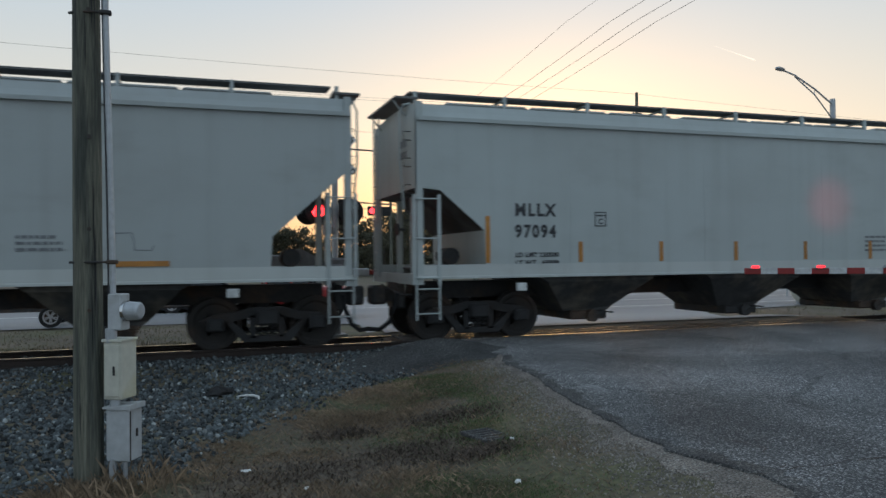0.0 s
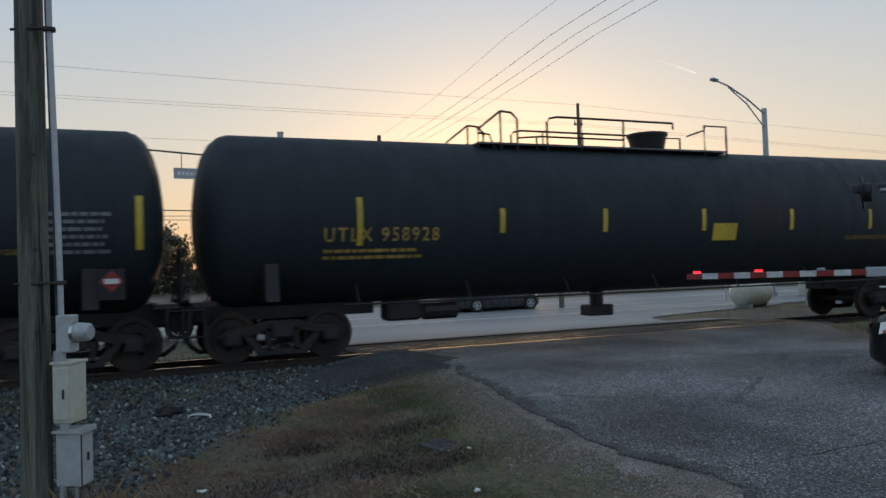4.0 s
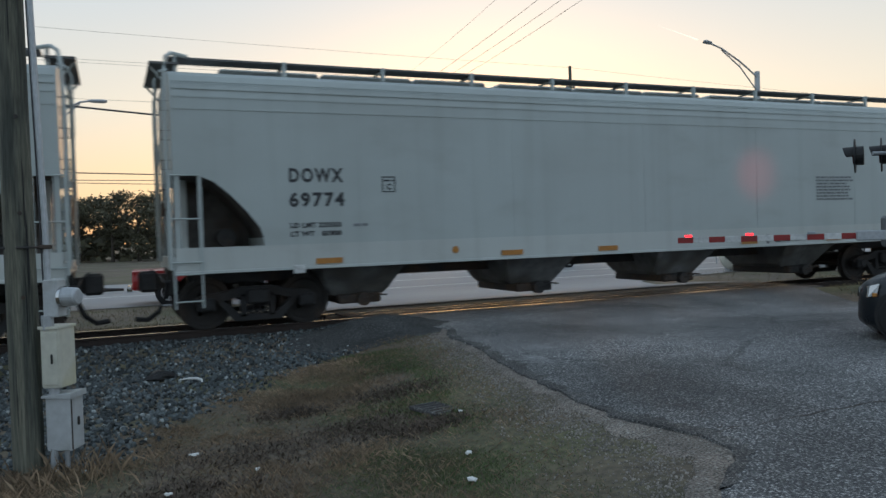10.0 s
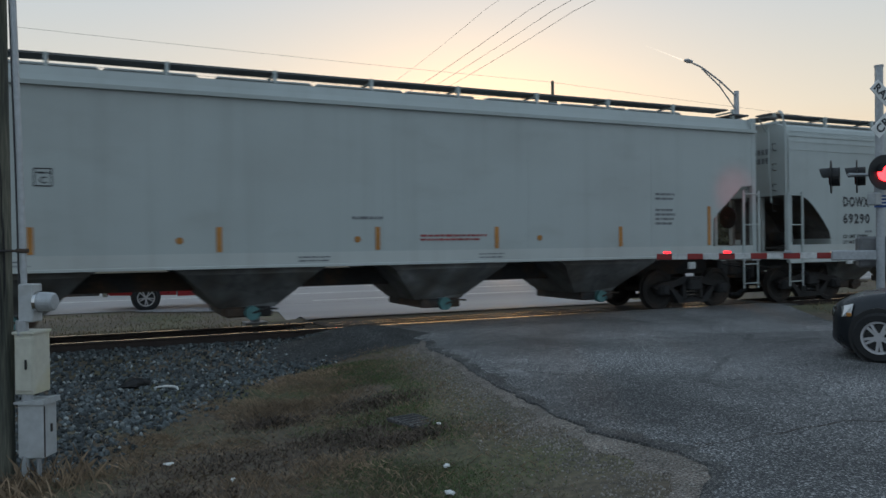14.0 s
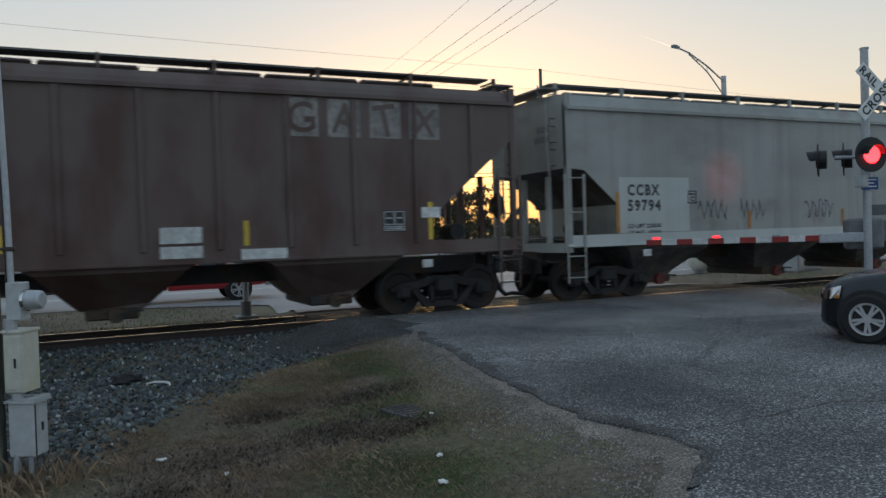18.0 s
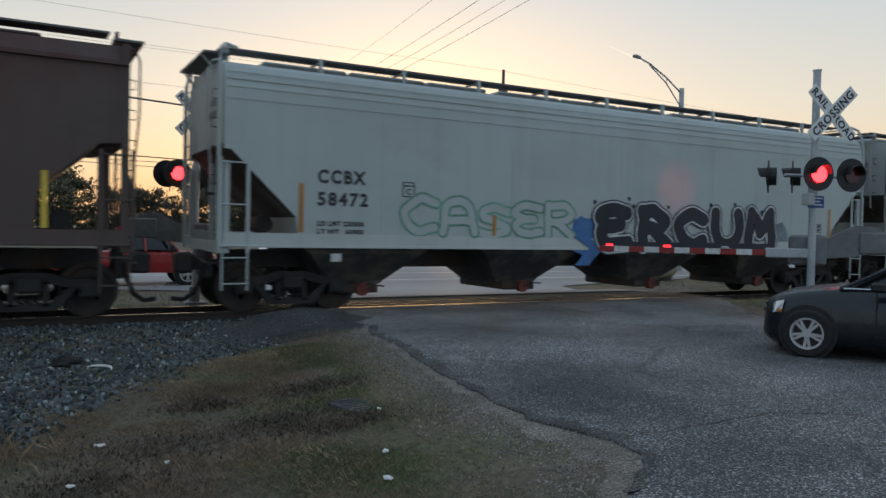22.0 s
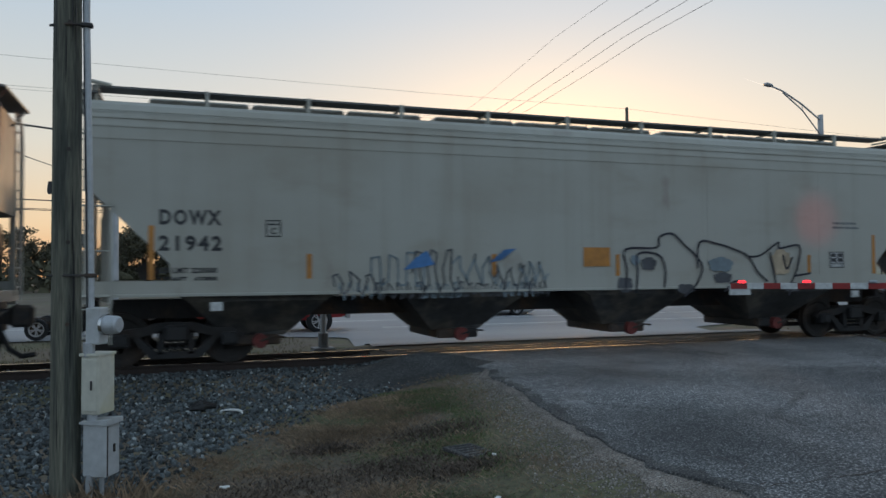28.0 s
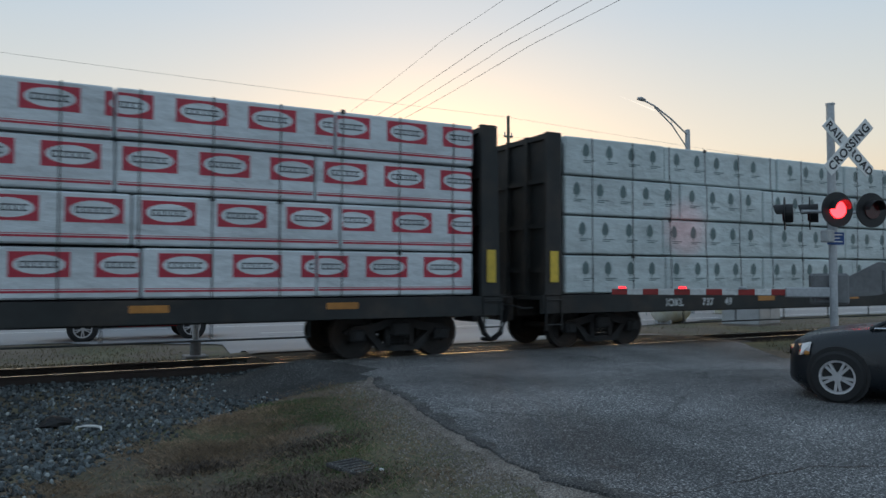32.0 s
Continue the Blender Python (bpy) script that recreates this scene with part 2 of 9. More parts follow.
def car_paint(name, color, rust=0.0, rust_color=(0.13, 0.055, 0.03), dirt=0.25, dirt_color=(0.16, 0.13, 0.10), rough=0.55, high=0.0):
    """Weathered rail car paint: vertical streaks of dirt, and rust that runs down in patches."""
    m = bpy.data.materials.new(name)
    m.use_nodes = True
    nt = m.node_tree
    L = nt.links.new
    bs = nt.nodes["Principled BSDF"]
    tc = nt.nodes.new("ShaderNodeTexCoord")

    def noise_at(stretch, s, detail=5):
        mp = nt.nodes.new("ShaderNodeMapping")
        mp.inputs["Scale"].default_value = stretch
        L(tc.outputs["Object"], mp.inputs[0])
        n = nt.nodes.new("ShaderNodeTexNoise")
        n.inputs["Scale"].default_value = s
        n.inputs["Detail"].default_value = detail
        L(mp.outputs[0], n.inputs["Vector"])
        return n.outputs[0]

    def rng(src, a, b, lo=0.0, hi=1.0):
        r = nt.nodes.new("ShaderNodeMapRange")
        for k, v in zip(("From Min", "From Max", "To Min", "To Max"), (a, b, lo, hi)):
            r.inputs[k].default_value = v
        L(src, r.inputs[0])
        return r.outputs[0]

    def mix(f, a, b):
        mx = nt.nodes.new("ShaderNodeMix")
        mx.data_type = "RGBA"
        L(f, mx.inputs[0])
        L(a, mx.inputs[6])
        mx.inputs[7].default_value = (*b, 1)
        return mx.outputs[2]

    base = nt.nodes.new("ShaderNodeRGB")
    base.outputs[0].default_value = (*color, 1)
    col = base.outputs[0]
    streak = noise_at((2.2, 2.2, 0.12), 1.6)
    broad = noise_at((0.25, 0.25, 0.5), 1.3)
    col = mix(rng(streak, 0.5, 0.85, 0, dirt * 0.6), col, dirt_color)
    low = noise_at((0.35, 0.35, 0.8), 2.6, 8)
    col = mix(rng(low, 0.55, 0.8, 0, dirt * 0.7), col, dirt_color)
    col = mix(rng(broad, 0.45, 0.75, 0, dirt * 0.8), col, dirt_color)
    if rust > 0:
        patch = noise_at((0.9, 0.9, 0.45), 1.0, 7)
        if high:
            sp = nt.nodes.new("ShaderNodeSeparateXYZ")
            L(tc.outputs["Object"], sp.inputs[0])
            up = rng(sp.outputs[2], 2.3, 4.0, -high, high)
            ad = nt.nodes.new("ShaderNodeMath")
            ad.operation = "ADD"
            L(patch, ad.inputs[0])
            L(up, ad.inputs[1])
            patch = ad.outputs[0]
        col = mix(rng(patch, 0.68 - 0.28 * rust, 0.86 - 0.28 * rust, 0, 0.9), col, rust_color)
    L(col, bs.inputs["Base Color"])
    L(rng(streak, 0.3, 0.7, rough - 0.08, rough + 0.1), bs.inputs["Roughness"])
    bp = nt.nodes.new("ShaderNodeBump")
    bp.inputs["Strength"].default_value = 0.06
    bp.inputs["Distance"].default_value = 0.02
    L(noise_at((0.7, 0.7, 0.5), 1.2, 3), bp.inputs["Height"])
    L(bp.outputs[0], bs.inputs["Normal"])
    return m


def glow(name, color, strength):
    m = bpy.data.materials.new(name)
    m.use_nodes = True
    bs = m.node_tree.nodes["Principled BSDF"]
    bs.inputs["Base Color"].default_value = (*[c * 0.6 for c in color], 1)
    bs.inputs["Emission Color"].default_value = (*color, 1)
    bs.inputs["Emission Strength"].default_value = strength
    bs.inputs["Roughness"].default_value = 0.3
    return m


M = {
    "steel_dark": material("dark_steel", (0.035, 0.034, 0.034), 0.75, 0.0, 0.3, 12, 0.25, 1.2, tint=(0.07, 0.045, 0.03), tint_amount=0.5),
    "truck": material("truck_steel", (0.026, 0.026, 0.027), 0.8, 0.0, 0.3, 14, 0.3, 2.0, tint=(0.026, 0.02, 0.017), tint_amount=0.4),
    "wheel": material("wheel_steel", (0.028, 0.025, 0.023), 0.7, 0.3, 0.25, 20, 0.2, 3.0, tint=(0.045, 0.03, 0.022), tint_amount=0.5),
    "tread": material("polished_tread", (0.4, 0.38, 0.36), 0.25, 1.0, 0.1, 30, 0.1, 2.0, bump=0.02),
    "rail": material("rail_side", (0.035, 0.024, 0.02), 0.7, 0.2, 0.3, 20, 0.2, 1.5),
    "railtop": material("rail_head", (0.86, 0.84, 0.82), 0.12, 1.0, 0.1, 40, 0.1, 2.0, bump=0.02),
    "tie": material("tie_wood", (0.07, 0.055, 0.045), 0.9, 0, 0.35, 9, 0.2, 1.5, bump=0.4, stretch=(3, 0.4, 3), rand=0.3),
    "ground": material("bare_ground", (0.125, 0.098, 0.07), 0.95, 0, 0.45, 14, 0.3, 0.35, bump=0.5, tint=(0.10, 0.095, 0.05), tint_amount=0.55, tint_scale=0.45),
    "asphalt": material("asphalt", (0.085, 0.086, 0.088), 0.88, 0, 0.85, 45, 0.5, 0.45, bump=1.0, bump_scale=60, tint=(0.46, 0.45, 0.435), tint_amount=0.4, tint_scale=62, cracks=0.22),
    "panel": material("crossing_panel", (0.05, 0.049, 0.048), 0.95, 0, 0.4, 14, 0.3, 0.8, bump=0.15, stretch=(0.4, 2.0, 1), tint=(0.13, 0.125, 0.12), tint_amount=0.4, tint_scale=3.0),
    "worn": material("worn_pale_asphalt", (0.15, 0.152, 0.155), 0.88, 0, 0.6, 30, 0.3, 1.2, bump=1.0, bump_scale=55, tint=(0.38, 0.375, 0.36), tint_amount=0.5, tint_scale=48),
    "asphalt_far": material("worn_asphalt", (0.25, 0.25, 0.255), 0.64, 0, 0.2, 20, 0.2, 0.15, bump=0.06, stretch=(0.3, 1.5, 1)),
    "patch": material("crumbled_asphalt", (0.062, 0.061, 0.06), 0.9, 0, 0.95, 85, 0.5, 1.6, bump=1.0, bump_scale=80, tint=(0.2, 0.19, 0.175), tint_amount=0.45, tint_scale=46),
    "hump": material("dark_tarmac", (0.05, 0.051, 0.05), 0.92, 0, 0.8, 60, 0.35, 1.2, bump=1.0, bump_scale=50, tint=(0.11, 0.11, 0.105), tint_amount=0.35, tint_scale=30),
    "pale_stone": material("pale_ballast_stone", (0.26, 0.28, 0.275), 0.85, 0, 0.2, 30, 0.2, 0.8, bump=0.2, island=0.5),
    "shoulder": material("sandy_shoulder", (0.19, 0.16, 0.135), 0.95, 0, 0.9, 60, 0.45, 1.3, bump=1.0, bump_scale=55, tint=(0.3, 0.28, 0.25), tint_amount=0.35, tint_scale=38),
    "stone": material("ballast_stone", (0.07, 0.081, 0.084), 0.85, 0, 0.3, 30, 0.25, 0.8, bump=0.3, island=0.85),
    "pebble": material("pebble", (0.25, 0.225, 0.2), 0.85, 0, 0.2, 30, 0.2, 1.0, bump=0.2, island=0.45),
    "grass_dry": material("dry_grass", (0.27, 0.195, 0.13), 0.9, 0, 0.2, 5, 0.3, 0.9, bump=0, island=0.5, tint=(0.19, 0.135, 0.085), tint_amount=0.5, tint_scale=1.1),
    "grass_green": material("green_grass", (0.085, 0.125, 0.045), 0.85, 0, 0.2, 5, 0.3, 0.7, bump=0, island=0.5, tint=(0.15, 0.13, 0.06), tint_amount=0.4, tint_scale=1.0),
    "weed": material("dead_weed", (0.1, 0.074, 0.055), 0.9, 0, 0.2, 5, 0.3, 2.0, bump=0, island=0.5),
    "pole": material("pole_wood", (0.15, 0.148, 0.115), 0.9, 0, 0.4, 14, 0.25, 1.0, bump=0.5, stretch=(5, 5, 0.35), tint=(0.06, 0.065, 0.055), tint_amount=0.55, tint_scale=2.0),
    "galv": material("galvanised_steel", (0.42, 0.44, 0.46), 0.5, 0.35, 0.12, 20, 0.15, 1.5, bump=0.05),
    "greybox": material("grey_box_paint", (0.46, 0.48, 0.49), 0.5, 0.1, 0.1, 15, 0.12, 2.0, bump=0.05, tint=(0.3, 0.29, 0.26), tint_amount=0.25),
    "tanbox": material("faded_box_plastic", (0.55, 0.54, 0.46), 0.5, 0, 0.08, 15, 0.1, 2.0, bump=0.05, tint=(0.5, 0.45, 0.25), tint_amount=0.35),
    "black": material("black_paint", (0.012, 0.012, 0.013), 0.55, 0, 0.2, 10, 0.2, 1.0, bump=0.05),
    "white": material("white_paint", (0.75, 0.75, 0.73), 0.55, 0, 0.06, 15, 0.1, 1.0, bump=0.05),
    "red": material("red_stripe", (0.27, 0.022, 0.02), 0.5, 0, 0.1, 15, 0.1, 1.0, bump=0.05),
    "signgreen": material("sign_green", (0.02, 0.2, 0.13), 0.5, 0, 0.05, 10, 0.05, 1.0, bump=0),
    "leaf": material("tree_leaf", (0.085, 0.08, 0.048), 0.8, 0, 0.2, 2, 0.2, 0.4, bump=0, island=0.5),
    "bark": material("tree_bark", (0.06, 0.048, 0.038), 0.95, 0, 0.3, 12, 0.2, 1.0, bump=0.4),
    "wire": material("wire_black", (0.06, 0.06, 0.065), 0.6, 0, 0.1, 5, 0.1, 1, bump=0),
    "lens_red": glow("lit_red_lens", (1.0, 0.02, 0.025), 9.0),
    "lamp_red": glow("gate_lamp_red", (1.0, 0.014, 0.02), 4.0),
    "lens_dark": material("dark_red_lens", (0.06, 0.008, 0.008), 0.2, 0, 0.05, 20, 0.05, 1, bump=0),
    "tyre": material("tyre_rubber", (0.018, 0.018, 0.019), 0.85, 0, 0.2, 30, 0.1, 2, bump=0.1),
    "alloy": material("alloy_wheel", (0.5, 0.49, 0.5), 0.4, 0.3, 0.05, 20, 0.05, 1, bump=0),
    "navy": material("navy_car_paint", (0.006, 0.009, 0.013), 0.32, 0.1, 0.05, 5, 0.05, 1, bump=0, coat=0.25),
    "whitecar": material("white_car_paint", (0.7, 0.7, 0.7), 0.3, 0, 0.04, 5, 0.05, 1, bump=0, coat=0.4),
    "greycar": material("dark_grey_car_paint", (0.05, 0.052, 0.055), 0.3, 0.2, 0.04, 5, 0.05, 1, bump=0, coat=0.4),
    "redcar": material("red_car_paint", (0.32, 0.012, 0.015), 0.35, 0.1, 0.05, 5, 0.08, 1, bump=0, coat=0.5),
    "glass": material("car_glass", (0.01, 0.012, 0.014), 0.08, 0, 0.02, 3, 0.02, 1, bump=0),
    "chrome": material("chrome", (0.6, 0.6, 0.6), 0.15, 1.0, 0.05, 10, 0.05, 1, bump=0),
    "orange": material("reflector_tape", (0.42, 0.18, 0.035), 0.45, 0, 0.12, 10, 0.2, 1.5, bump=0.03),
    "yellow": material("yellow_tape", (0.6, 0.42, 0.05), 0.45, 0, 0.12, 10, 0.2, 1.5, bump=0.03),
    "ink": material("stencil_black", (0.03, 0.032, 0.036), 0.6, 0, 0.2, 12, 0.2, 1.5, bump=0.03),
    "inkgrey": material("faded_stencil", (0.17, 0.18, 0.19), 0.6, 0, 0.2, 12, 0.2, 1.5, bump=0.03),
    "inkwhite": material("stencil_white", (0.55, 0.56, 0.55), 0.6, 0, 0.2, 12, 0.2, 1.5, bump=0.03),
    "inkyellow": material("stencil_yellow", (0.4, 0.26, 0.06), 0.6, 0, 0.3, 12, 0.3, 1.5, bump=0.03),
    # grime together with the shade of the end hollows, both in the colour
    "slope": material("grimy_shaded_slope_sheet", (0.10, 0.092, 0.085), 0.85, 0, 0.3, 6, 0.35, 1.0, bump=0.1, tint=(0.06, 0.045, 0.035), tint_amount=0.5),
    "gratings": material("running_board_steel", (0.13, 0.13, 0.13), 0.6, 0.4, 0.2, 20, 0.2, 1.0, bump=0.1),
    # discharge bay colours, darker than the white and cream car sides
    "underside": material("dark_underside", (0.055, 0.055, 0.055), 0.85, 0, 0.3, 6, 0.35, 1.0, bump=0.1, tint=(0.1, 0.09, 0.075), tint_amount=0.5),
    "whiteunder": material("dull_white_underside", (0.16, 0.165, 0.165), 0.85, 0, 0.3, 6, 0.35, 1.0, bump=0.1, tint=(0.1, 0.095, 0.085), tint_amount=0.6),
    "creamunder": material("dull_cream_underside", (0.2, 0.18, 0.14), 0.85, 0, 0.3, 6, 0.35, 1.0, bump=0.1, tint=(0.1, 0.075, 0.055), tint_amount=0.6),
    "fadewhite": material("faded_white_patch", (0.24, 0.225, 0.21), 0.7, 0, 0.3, 10, 0.3, 2.0, bump=0.03),
    "mech": material("weathered_grey_casting", (0.17, 0.175, 0.18), 0.6, 0.1, 0.15, 12, 0.2, 2.0, bump=0.08),
    "signblue": material("sign_blue", (0.02, 0.07, 0.25), 0.5, 0, 0.05, 10, 0.05, 1.0, bump=0),
    "verge": material("verge_grass", (0.15, 0.125, 0.07), 0.9, 0, 0.2, 5, 0.3, 0.9, bump=0, island=0.4),
    "inkdim": material("faded_white_stencil", (0.3, 0.31, 0.31), 0.6, 0, 0.25, 12, 0.25, 1.5, bump=0.03),
    "redgate": material("red_oxide", (0.16, 0.035, 0.03), 0.8, 0, 0.25, 8, 0.25, 2.0, bump=0.1),
    "tealcap": material("teal_cap", (0.08, 0.2, 0.2), 0.6, 0, 0.15, 8, 0.2, 2.0, bump=0.05),
    "bluegate": material("blue_cap", (0.05, 0.2, 0.4), 0.6, 0, 0.15, 8, 0.2, 2.0, bump=0.05),
}


# ---- ground ----
def sstep(a, b, t):
    t = max(0.0, min(1.0, (t - a) / (b - a)))
    return t * t * (3 - 2 * t)


def lerp_table(table, t):
    for (a, va), (b, vb) in zip(table, table[1:]):
        if t <= b:
            f = max(0.0, (t - a) / (b - a))
            return va + (vb - va) * f
    return table[-1][1]


ROAD_LEFT = [(-60, -30.0), (-2, -4.0), (2.5, 1.2), (4.4, 2.9), (5.0, 3.5), (5.25, 3.75), (5.55, 4.13), (5.8, 4.34), (6.15, 4.52), (6.4, 4.4), (6.8, 4.3), (7.1, 4.24), (7.6, 4.29), (8.4, 4.43), (9.15, 4.55), (10.2, 4.76), (11.0, 4.95), (11.6, 5.09), (12.4, 5.13), (12.9, 5.3), (13.5, 5.45), (14.2, 5.2), (15.1, 4.5), (15.75, 4.2)]
ROAD_RIGHT = [(-60, 60.0), (10.6, 60.0), (11.2, 30.0), (11.7, 14.2), (12.2, 13.7), (14.8, 15.5), (15.75, 16.0)]
DIRT_LEFT = [(-2, -5.5), (2.5, 0.2), (4.6, 2.2), (5.8, 3.14), (6.4, 3.33), (7.3, 3.57), (8.4, 3.88), (10.0, 4.29), (12.0, 4.67), (12.9, 4.8), (13.4, 4.9)]


def height(x, y):
    left = -0.36 + 0.22 * (1 - sstep(2, 9, y))
    e = lerp_table(ROAD_LEFT, y) if y < 15.75 else 4.2
    f = sstep(-2.6, 0.2, x - e)
    f *= 1.0
    z = left + (-0.07 - left) * f
    if y > 11.5:
        z += (sstep(11.5, 15.6, y)) * (0.05 * f)
    # track bed
    bed = sstep(13.9, 15.3, y)
    cross = sstep(3.6, 4.9, x) * (1 - sstep(15.6, 17.2, x))
    z += bed * ((-0.17 - z) * (1 - cross) + (-0.025 - z) * cross)
    far = sstep(18.0, 22.5, y)
    z += far * (-0.5 - z)
    # verge beside the crossing
    z += 0.10 * sstep(14.5, 17, x) * sstep(11.5, 13, y) * (1 - sstep(14.2, 15.4, y))
    z += 0.04 * noise.noise((x * 0.35, y * 0.35, 0.3)) * (1 - cross * bed) * (1 - f)
    return z


def spaced(stops):
    out = []
    for a, b, n in stops:
        out += [a + (b - a) * i / n for i in range(n)]
    return out + [stops[-1][1]]


def sheet(name, xs, ys, zf, mat_, label, category):
    nx = len(xs)
    verts = [(x, y, zf(x, y)) for y in ys for x in xs]
    faces = [(j * nx + i, j * nx + i + 1, (j + 1) * nx + i + 1, (j + 1) * nx + i) for j in range(len(ys) - 1) for i in range(nx - 1)]
    me = bpy.data.meshes.new(name)
    me.from_pydata(verts, [], faces)
    for p in me.polygons:
        p.use_smooth = True
    me.materials.append(mat_)
    return tagged(new(name, me), label, category, kind="structure")


sheet("ground", spaced([(-900, -60, 8), (-60, -8, 20), (-8, 20, 90), (20, 80, 24), (80, 1200, 10)]), spaced([(-200, -10, 8), (-10, 4, 20), (4, 24, 90), (24, 60, 14), (60, 1500, 12)]), height, M["ground"], "bare earth and short winter grass beside the track", "ground")


def band(name, ys, lf, rf, cols, mat_, lift, label, category, jag=0.0, foot=1.0):
    """A strip laid on the ground between a left and a right edge."""
    verts, faces = [], []
    for y in ys:
        a, b = lf(y), rf(y)
        a += jag * noise.noise((y * 1.7, 3.1, 0)) + jag * 0.5 * noise.noise((y * 6.3, 1.1, 0))
        for i in range(cols + 1):
            f = (i / cols) ** 1.6
            x = a + (b - a) * f
            verts.append((x, y, height(x, y) + (lift if i else lift * foot)))
    n = cols + 1
    for j in range(len(ys) - 1):
        for i in range(cols):
            faces.append((j * n + i, j * n + i + 1, (j + 1) * n + i + 1, (j + 1) * n + i))
    me = bpy.data.meshes.new(name)
    me.from_pydata(verts, [], faces)
    for p in me.polygons:
        p.use_smooth = True
    me.materials.append(mat_)
    return tagged(new(name, me), label, category, kind="structure")


near_ys = spaced([(-40, 0, 16), (0, 15.75, 126)])
band("road", near_ys, lambda y: lerp_table(ROAD_LEFT, y), lambda y: lerp_table(ROAD_RIGHT, y), 48, M["asphalt"], 0.03, "worn grey asphalt road with a broken edge at the crossing", "road", jag=0.12, foot=0.4)
band("shoulder", spaced([(-2, 13.4, 110)]), lambda y: 0.3 * lerp_table(DIRT_LEFT, y) + 0.7 * lerp_table(ROAD_LEFT, y) + 0.12 * noise.noise((y * 3.1, 2, 9)), lambda y: lerp_table(ROAD_LEFT, y) + 0.35, 10, M["shoulder"], 0.014, "sandy gravel shoulder along the asphalt edge", "pavement", jag=0.25, foot=-0.6)
# dark patched strip along the broken edge, and the tarmac hump beside the rails
band("road_patch", spaced([(5.2, 13.2, 160)]), lambda y: lerp_table(ROAD_LEFT, y) + 0.003, lambda y: lerp_table(ROAD_LEFT, y) + 0.15 + 0.17 * noise.noise((y * 1.4, 0, 5)) + 0.16 * noise.noise((y * 5.0, 0, 5)) + 0.12 * noise.noise((y * 13.0, 0, 5)), 6, M["patch"], 0.0335, "dark crumbling asphalt along the road edge", "pavement", jag=0.12, foot=0.45)
hump = band("road_hump", spaced([(13.2, 15.7, 30)]), lambda y: 3.0 + 0.5 * abs(y - 14.5), lambda y: 5.7 + 0.6 * noise.noise((y * 1.6, 7, 0)) + 0.25 * noise.noise((y * 6, 7, 0)), 26, M["hump"], 0.004, "dark tarmac hump beside the rail", "pavement", jag=0.25)
for v in hump.data.vertices:
    b = math.exp(-((v.co.x - 4.6) / 0.95) ** 2 - ((v.co.y - 14.5) / 0.7) ** 2)
    v.co.z += 0.2 * b + 0.02 * noise.noise((v.co.x * 4, v.co.y * 4, 0)) * (0.3 + b)
# pale worn spots on the asphalt beside the broken edge
def worn_spot(cx, cy, w, h, seed):
    r = random.Random(seed)
    bm = B()
    n = 26
    rim = []
    for k in range(n):
        a = 2 * math.pi * k / n
        q = 1 + 0.35 * noise.noise((math.cos(a) * 1.5, math.sin(a) * 1.5, seed)) + r.uniform(-0.08, 0.08)
        x, y = cx + w * q * math.cos(a), cy + h * q * math.sin(a)
        rim.append(bm.verts.new((x, y, height(x, y) + 0.034)))
    c = bm.verts.new((cx, cy, height(cx, cy) + 0.035))
    for k in range(n):
        bm.faces.new((rim[k], rim[(k + 1) % n], c))
    tagged(part("worn_spot", bm, M["worn"]), "pale worn spot in the asphalt", "pavement", kind="structure")


worn_spot(5.2, 9.9, 0.13, 0.32, 3)


def road_crack(pts, seed):
    """A thin open crack: a dark ragged ribbon along a wandering line."""
    r = random.Random(seed)
    rows = []
    for (x0, y0), (x1, y1) in zip(pts, pts[1:]):
        n = max(4, int(math.hypot(x1 - x0, y1 - y0) / 0.07))
        for k in range(n):
            f = k / n
            x = x0 + (x1 - x0) * f + 0.09 * noise.noise((k * 0.23, seed, 1)) + r.uniform(-0.012, 0.012)
            y = y0 + (y1 - y0) * f + 0.09 * noise.noise((k * 0.23, seed, 7)) + r.uniform(-0.012, 0.012)
            rows.append((x, y, r.uniform(0.002, 0.013)))
    verts = [(x + s * w * 0.5, y + s * w, height(x, y) + 0.0335) for x, y, w in rows for s in (-1, 1)]
    faces = [(2 * k, 2 * k + 1, 2 * k + 3, 2 * k + 2) for k in range(len(rows) - 1)]
    me = bpy.data.meshes.new("road_crack")
    me.from_pydata(verts, [], faces)
    me.materials.append(M["tie"])
    tagged(new("road_crack", me), "thin dark crack across the asphalt", "pavement", kind="structure")


road_crack(((4.40, 6.21), (4.88, 6.23), (5.40, 6.22)), 1)
road_crack(((7.71, 11.42), (7.82, 10.31), (7.65, 8.96)), 2)
road_crack(((9.08, 10.31), (8.89, 9.38), (8.12, 7.87)), 3)
road_crack(((8.42, 11.37), (9.42, 10.72), (9.38, 9.53)), 4)
road_crack(((14.15, 15.68), (12.28, 11.90)), 5)
road_crack(((5.40, 6.22), (6.52, 6.26), (7.17, 5.81)), 6)
road_crack(((9.38, 9.53), (7.61, 7.02), (7.23, 6.07)), 7)
road_crack(((8.55, 13.78), (9.77, 13.44), (10.19, 12.31)), 8)
road_crack(((4.94, 7.33), (5.01, 6.78), (4.47, 5.93)), 9)
# road beyond the track
band("road_across", spaced([(17.75, 28.5, 40)]), lambda y: 4.6 + 0.15 * (y - 17.75) - 4.5 * sstep(25.5, 28.5, y), lambda y: 16 + 0.35 * (y - 17.75) + 9 * sstep(25.0, 28.5, y), 24, M["asphalt_far"], 0.03, "asphalt apron beyond the rails", "road")
band("street", spaced([(28.5, 44, 16)]), lambda y: -260, lambda y: 320, 60, M["asphalt_far"], 0.034, "wide pale asphalt street parallel to the railway", "road")


